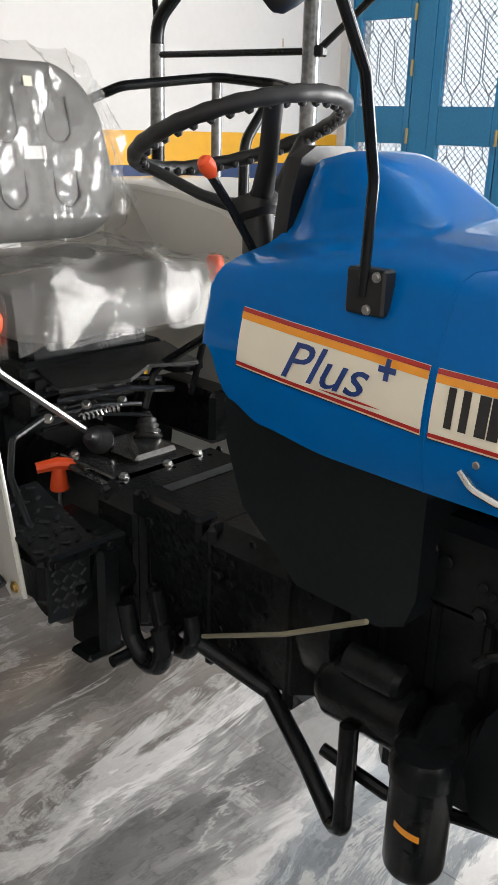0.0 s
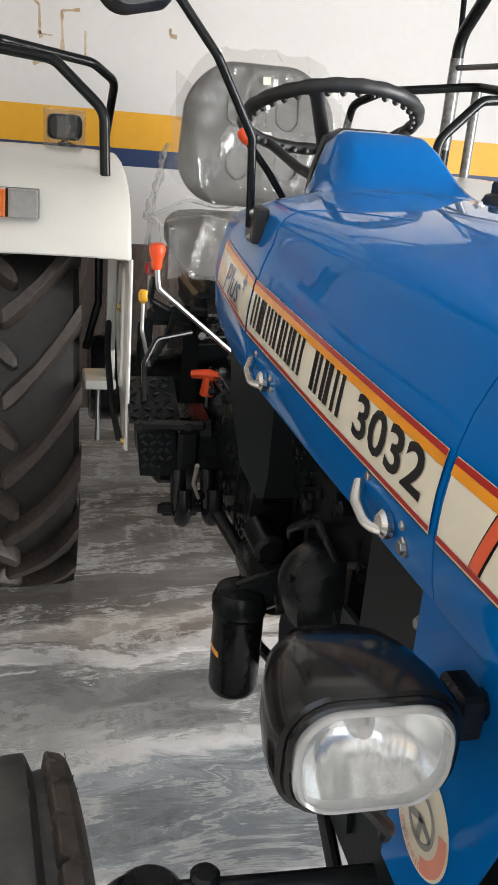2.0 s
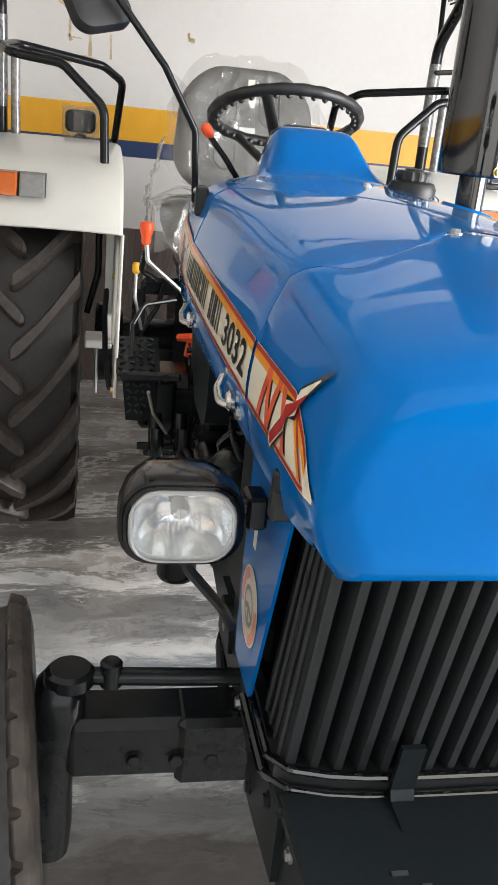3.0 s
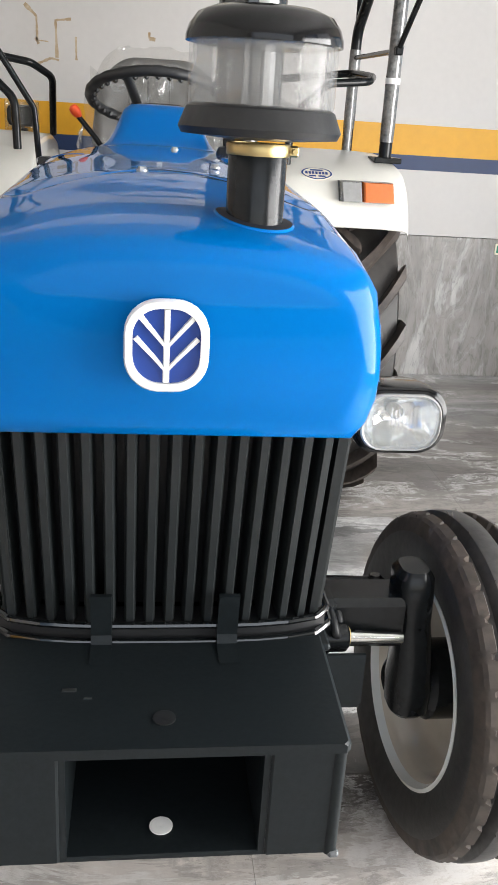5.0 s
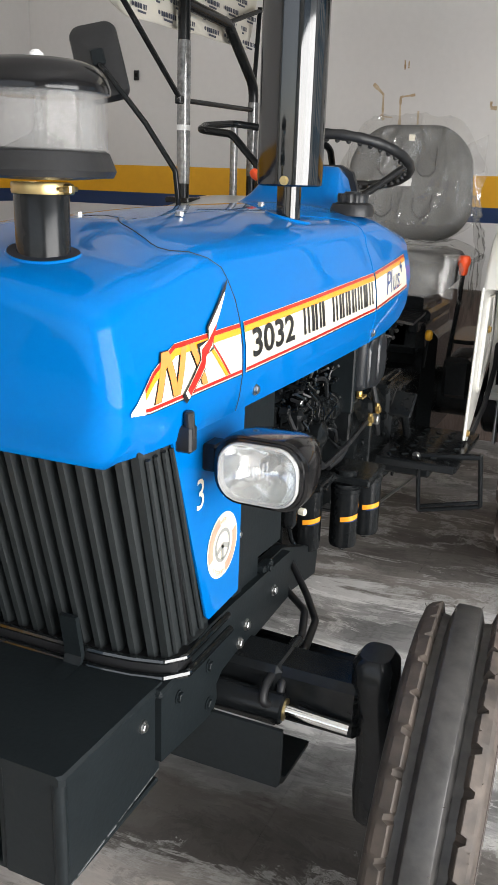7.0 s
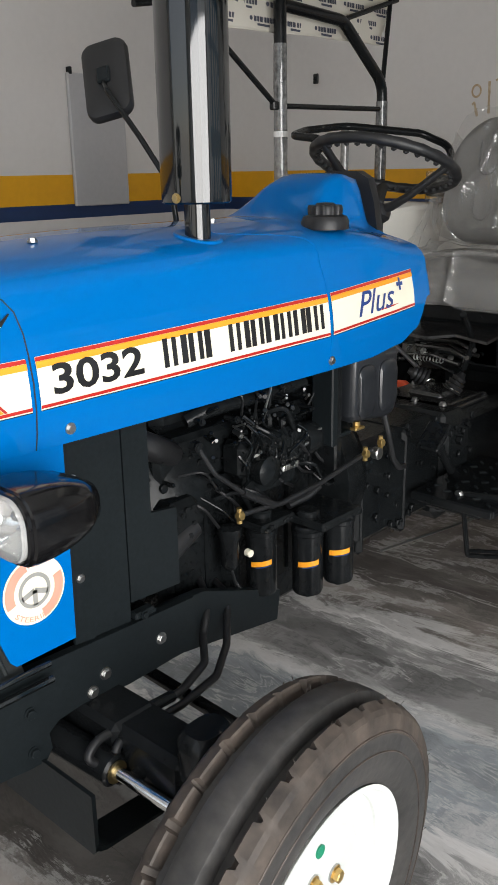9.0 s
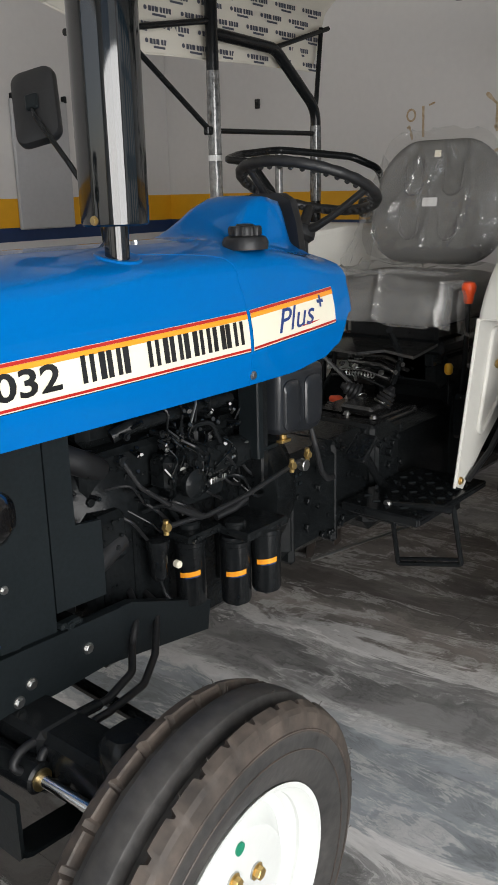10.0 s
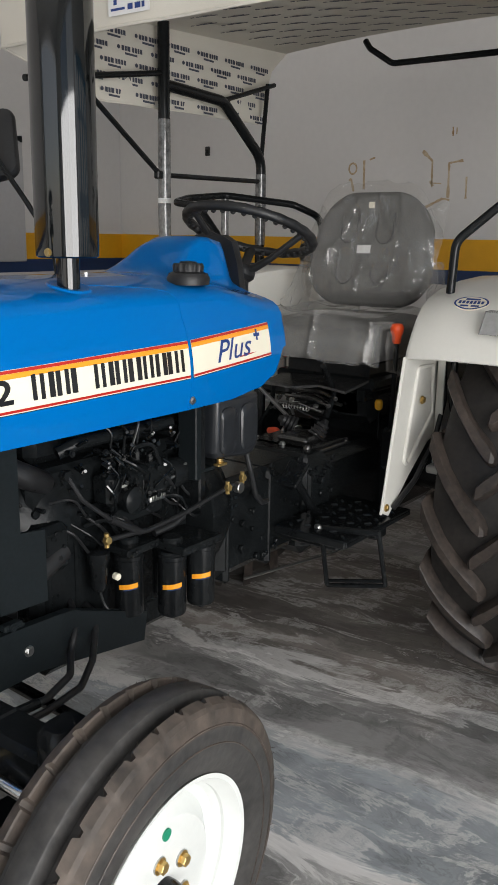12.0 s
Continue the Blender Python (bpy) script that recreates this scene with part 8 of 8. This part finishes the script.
def make_footboards():
    make_right_board()
    for sg in (1,):
        w = 0.39
        tread = Shape().box(0.17, w, 1.44, 1.80, 0.598, 0.606, 0.002)
        fb = part("footboard", tread, BLACK, tractor, "black tread-plate footboard with a step")
        for i in range(5):
            for j in range(7):
                x, y = 0.20 + 0.04 * i, 1.47 + 0.045 * j + (i % 2) * 0.02
                a = 45 if (i + j) % 2 else -45
                if x > w - 0.02:
                    continue
                part("tread_stud", Shape().box(-0.010, 0.010, -0.0035, 0.0035, 0.605, 0.609, 0.0015, Matrix.Translation((x, y, 0)) @ pose(0, 0, 0, 0, 0, a)), GREYBLACK, fb)
        part("board_skirt", Shape().box(0.17, w - 0.005, 1.437, 1.442, 0.585, 0.604, 0.002).box(w - 0.006, w, 1.44, 1.80, 0.588, 0.604, 0.002), BLACK, fb)
        for y0, y1, far in ((1.55, 1.60, 0.30), (1.70, 1.76, 0.34)):
            part("board_bracket", Shape().box(0.14, far, y0, y1, 0.525, 0.598, 0.006), CAST, fb)
        if sg > 0:
            st = Shape().tube([(0.276, 1.500, 0.606), (0.281, 1.535, 0.432), (0.449, 1.551, 0.468), (0.440, 1.512, 0.628)], 0.0065, 8, 0.008)
            stp = part("step", st, BLACK, fb, "black steel rod step")
            part("step_tread", Shape().tube([(0.281, 1.533, 0.446), (0.449, 1.549, 0.482)], 0.005, 8), BLACK, stp)
            part("step_bar", Shape().tube([(0.276, 1.500, 0.604), (0.440, 1.512, 0.622)], 0.009, 8), BLACK, stp)
            part("bolt", Shape().bolt((0.272, 1.492, 0.605), (0, -1, 0), 0.009, 0.008), STEEL, stp)
    # pedals on the right, clutch pedal on the left
    for x, yy in ((0.24, 1.42),):
        arm = Shape().tube([(x * 0.8, 1.62, 0.60), (x, 1.50, 0.66), (x, yy + 0.03, 0.72), (x, yy, 0.76)], 0.011, 10, 0.05)
        pd = part("pedal", arm, BLACK, tractor, "black foot pedal")
        part("pedal_pad", Shape().box(-0.030, 0.030, -0.04, 0.04, -0.006, 0.006, 0.004, Matrix.Translation((x, yy - 0.005, 0.765)) @ pose(0, 0, 0, 40, 0, 0)), BLACK, pd)
    for x in (-0.20, -0.265):
        lp = Shape().tube([(x, 1.52, 0.63), (x, 1.505, 0.575), (x, 1.475, 0.540), (x, 1.435, 0.545), (x, 1.42, 0.585), (x, 1.43, 0.62)], 0.017, 12, 0.03)
        part("pedal_link", lp, BLACK, tractor, "black curved pedal link")
    part("link_shaft", Shape().cyl((-0.31, 1.50, 0.545), (-0.16, 1.50, 0.545), 0.010, 12).cyl((-0.235, 1.46, 0.585), (-0.225, 1.45, 0.60), 0.012, 8), BLACK, tractor, "black cross shaft under the footboard")
    part("side_rod", Shape().tube([(-0.195, 1.42, 0.572), (-0.150, 1.290, 0.515), (-0.195, 1.170, 0.470), (-0.226, 1.092, 0.430), (-0.236, 1.070, 0.445), (-0.215, 1.085, 0.60)], 0.0145, 12, 0.015), BLACK, tractor, "bent black steel tube under the engine")
    part("cross_rod", Shape().tube([(-0.20, 1.14, 0.52), (-0.19, 1.03, 0.50), (-0.16, 0.78, 0.55), (-0.21, 0.60, 0.55), (-0.22, 0.45, 0.50)], 0.010, 10, 0.04), BLACK, tractor, "black steering rod")


make_footboards()


def make_side_boxes():
    b = Shape().loft([[Vector((x, y, z)) for y, z in ((1.005, 0.83), (1.02, 0.785), (1.06, 0.768), (1.20, 0.772), (1.31, 0.86), (1.345, 0.95), (1.35, 1.03), (1.005, 1.01))] for x in (-0.06, -0.20, -0.208)])
    part("battery_cover", b, GREYBLACK, tractor, "charcoal moulded cover below the bonnet")
    body = ((1.130, 0.866), (1.142, 0.852), (1.20, 0.846), (1.262, 0.838), (1.286, 0.842), (1.300, 0.856), (1.304, 0.885), (1.302, 0.990), (1.132, 0.998))
    c = Shape().loft([[Vector((x, 1.215 + (y - 1.215) * k, 0.92 + (z - 0.92) * k)) for y, z in body] for x, k in ((0.10, 0.96), (0.188, 1.0), (0.200, 0.985), (0.208, 0.93), (0.212, 0.84))])
    rs = part("coolant_bottle", c, SMOKED, tractor, "smoky dark plastic reservoir below the bonnet")
    for y0, y1 in ((1.146, 1.208), (1.222, 1.288)):
        part("moulded_lobe", Shape().loft([[Vector((x, (y0 + y1) / 2 + u * k, 0.915 + v * k)) for u, v in rrect(y1 - y0, 0.115, 0.022, 4)] for x, k in ((0.206, 1.0), (0.215, 0.97), (0.219, 0.86), (0.220, 0.5))]), SMOKED, rs)
    part("bottle_bracket", Shape().box(0.150, 0.205, 1.070, 1.090, 0.815, 1.005, 0.003).box(0.150, 0.196, 1.09, 1.150, 0.826, 0.834, 0.002), GREYBLACK, rs)
    part("outlet", Shape().cyl((0.19, 1.175, 0.846), (0.19, 1.175, 0.832), 0.008, 10).box(0.19, 0.207, 1.150, 1.182, 0.832, 0.838, 0.001), BRASSNUT, rs)
    part("bulkhead", Shape().box(-0.19, 0.195, 1.095, 1.118, 0.74, 1.01, 0.004), BLACK, tractor, "black sheet-metal bulkhead behind the engine")
    part("drain_hose", Shape().tube([(0.195, 1.270, 0.845), (0.205, 1.275, 0.80), (0.205, 1.300, 0.73), (0.20, 1.335, 0.70), (0.19, 1.37, 0.695)], 0.007, 10, 0.04), PLASTICBLACK, rs, "black rubber hose")
    plate = Shape()
    for i in range(3):
        for j in range(3):
            plate.box(0.1525, 0.1545, 1.245 + 0.018 * j, 1.256 + 0.018 * j, 0.735 - 0.022 * i, 0.742 - 0.022 * i)
    part("cast_mark", plate, GREYBLACK, rs)


SMOKED = material("smoky_plastic", (0.017, 0.019, 0.022), 0.3, coat=0.2, grain=0.1, scale=60)
make_side_boxes()


# ---- marble slabs of the floor ----
slab = 1.2
for i in range(6):
    for j in range(7):
        x0, y0 = WALL_X0 + i * slab * 0.82, FRONT_Y + 0.0 + j * slab
        x1, y1 = min(x0 + slab * 0.82 - 0.0005, WALL_X1), min(y0 + slab - 0.0005, WALL_Y)
        if x1 - x0 > 0.02 and y1 - y0 > 0.02:
            part("slab", Shape().box(x0, x1, y0, y1, -0.02, 0.0, 0.0003), FLOOR, floor)


# ---- marks and fittings on the walls ----
def wall_stroke(x0, z0, x1, z1, w):
    """A thin brown stain on the rear wall, uneven along its length."""
    pts = []
    d = Vector((x1 - x0, 0, z1 - z0))
    n = Vector((-d.z, 0, d.x)).normalized()
    steps = 8
    up, down = [], []
    for i in range(steps + 1):
        t = i / steps
        p = Vector((x0, WALL_Y - 0.0012, z0)) + d * t
        k = 1.6 * w * (0.45 + 0.55 * abs(noise.noise(Vector((x0 * 31 + t * 4, z0 * 17, 1.0)))) * 1.6)
        up.append(p + n * k)
        down.append(p - n * k)
    return Shape().add(up + down[::-1], [list(range(2 * steps + 2))])


for x0, z0, x1, z1, w in ((-0.620, 1.785, -0.565, 1.735, 0.007), (-0.565, 1.737, -0.562, 1.627, 0.005), (-0.570, 1.640, -0.556, 1.612, 0.008), (-0.556, 1.628, -0.51, 1.625, 0.003),
                          (-0.474, 1.722, -0.40, 1.732, 0.005), (-0.474, 1.725, -0.470, 1.555, 0.006), (-0.378, 1.655, -0.376, 1.550, 0.005), (-0.590, 1.510, -0.50, 1.552, 0.006), (-0.50, 1.552, -0.46, 1.545, 0.005),
                          (-0.022, 1.70, -0.022, 1.672, 0.006), (-0.022, 1.672, 0.008, 1.668, 0.008), (-0.465, 1.892, -0.463, 1.850, 0.004), (-0.445, 1.888, -0.444, 1.855, 0.003),
                          (-0.955, 1.752, -0.951, 1.605, 0.007), (-0.923, 1.753, -0.890, 1.764, 0.005), (-1.030, 1.660, -1.012, 1.595, 0.007), (-1.042, 1.650, -1.028, 1.662, 0.006), (2.64, 1.82, 2.64, 1.78, 0.006)):
    part("stain", wall_stroke(x0, z0, x1, z1, w), RUST, wall_rear, "ochre brown wall stain", fix=False)


ring = Shape().grid(lambda a, k: (-1.022 + (0.018 + 0.010 * k) * math.cos(a), WALL_Y - 0.0012, 1.712 + (0.022 + 0.010 * k) * math.sin(a)), span(0, 2 * math.pi, 24), (0, 1))
part("stain", ring, RUST, wall_rear, "ochre brown wall stain", fix=False)


def make_wall_switch():
    s = Shape().box(-2.035, -2.000, WALL_Y - 0.012, WALL_Y - 0.001, 1.815, 1.868, 0.004)
    sw = tagged(part("wall_switch", s, PLASTICBLACK), "small dark switch box fixed on the white wall", "switch")
    part("rocker", Shape().box(-2.026, -2.009, WALL_Y - 0.018, WALL_Y - 0.0125, 1.832, 1.852, 0.002), BLACK, sw)


def make_wall_board():
    x = WALL_X0
    s = Shape().box(x + 0.003, x + 0.030, 2.65, 3.02, 1.19, 1.86, 0.006)
    b = tagged(part("wall_board", s, GREYBOX), "pale grey board leaning against the white side wall", "board")
    for y in (2.66, 3.00):
        part("clip", Shape().box(x + 0.001, x + 0.036, y, y + 0.016, 1.852, 1.888, 0.003), GREYBLACK, b)


make_wall_switch()
make_wall_board()


def make_notice():
    x, z = NOTICE
    n = tagged(part("wall_notice", Shape().box(x - 0.045, x + 0.045, WALL_Y - 0.020, WALL_Y - 0.0125, z - 0.03, z + 0.03, 0.002), CREAM), "small pale notice fixed on the stone dado", "notice")
    for i in range(3):
        part("print_bar", Shape().box(x - 0.036 + 0.026 * i, x - 0.018 + 0.026 * i, WALL_Y - 0.0212, WALL_Y - 0.0195, z - 0.02, z + 0.02), GREEN, n)


NOTICE = (1.95, 0.735)
make_notice()


def make_work_lamp():
    """Rear work lamp on the right fender, still in its film."""
    x, y, z = LAMP
    m = Matrix.Translation((x, y, z))
    s = Shape().loft([[m @ Vector((u * k, d, v * k)) for u, v in rrect(0.105, 0.075, 0.022, 5)] for k, d in ((0.80, -0.030), (0.95, -0.024), (1.0, -0.01), (1.0, 0.03), (0.96, 0.036))])
    lamp = part("work_lamp", s, PLASTICBLACK, tractor, "black work lamp wrapped in clear film")
    part("lamp_foot", Shape().cyl((x, y, 1.235), (x, y, z - 0.03), 0.010, 12).box(x - 0.02, x + 0.02, y - 0.015, y + 0.015, 1.235, 1.252, 0.003), BLACK, lamp)
    part("lens", Shape().loft([[m @ Vector((u * k, d, v * k)) for u, v in rrect(0.098, 0.068, 0.02, 5)] for k, d in ((1.0, 0.036), (0.9, 0.041), (0.4, 0.043))]), CLEARLENS, lamp)
    film = Shape().grid(lambda a, v: m @ Vector(((0.058 + 0.008 * math.sin(5 * a)) * math.cos(a), (0.036 + 0.007 * math.sin(4 * a + 1)) * math.sin(a), v * (1 + 0.08 * math.sin(3 * a)))), span(0, 2 * math.pi, 40), span(-0.062, 0.05, 8))
    part("film_wrap", film, FILM, lamp, "crumpled clear film", 60, fix=False).visible_shadow = False


LAMP = (-0.488, 2.62, 1.295)
make_work_lamp()
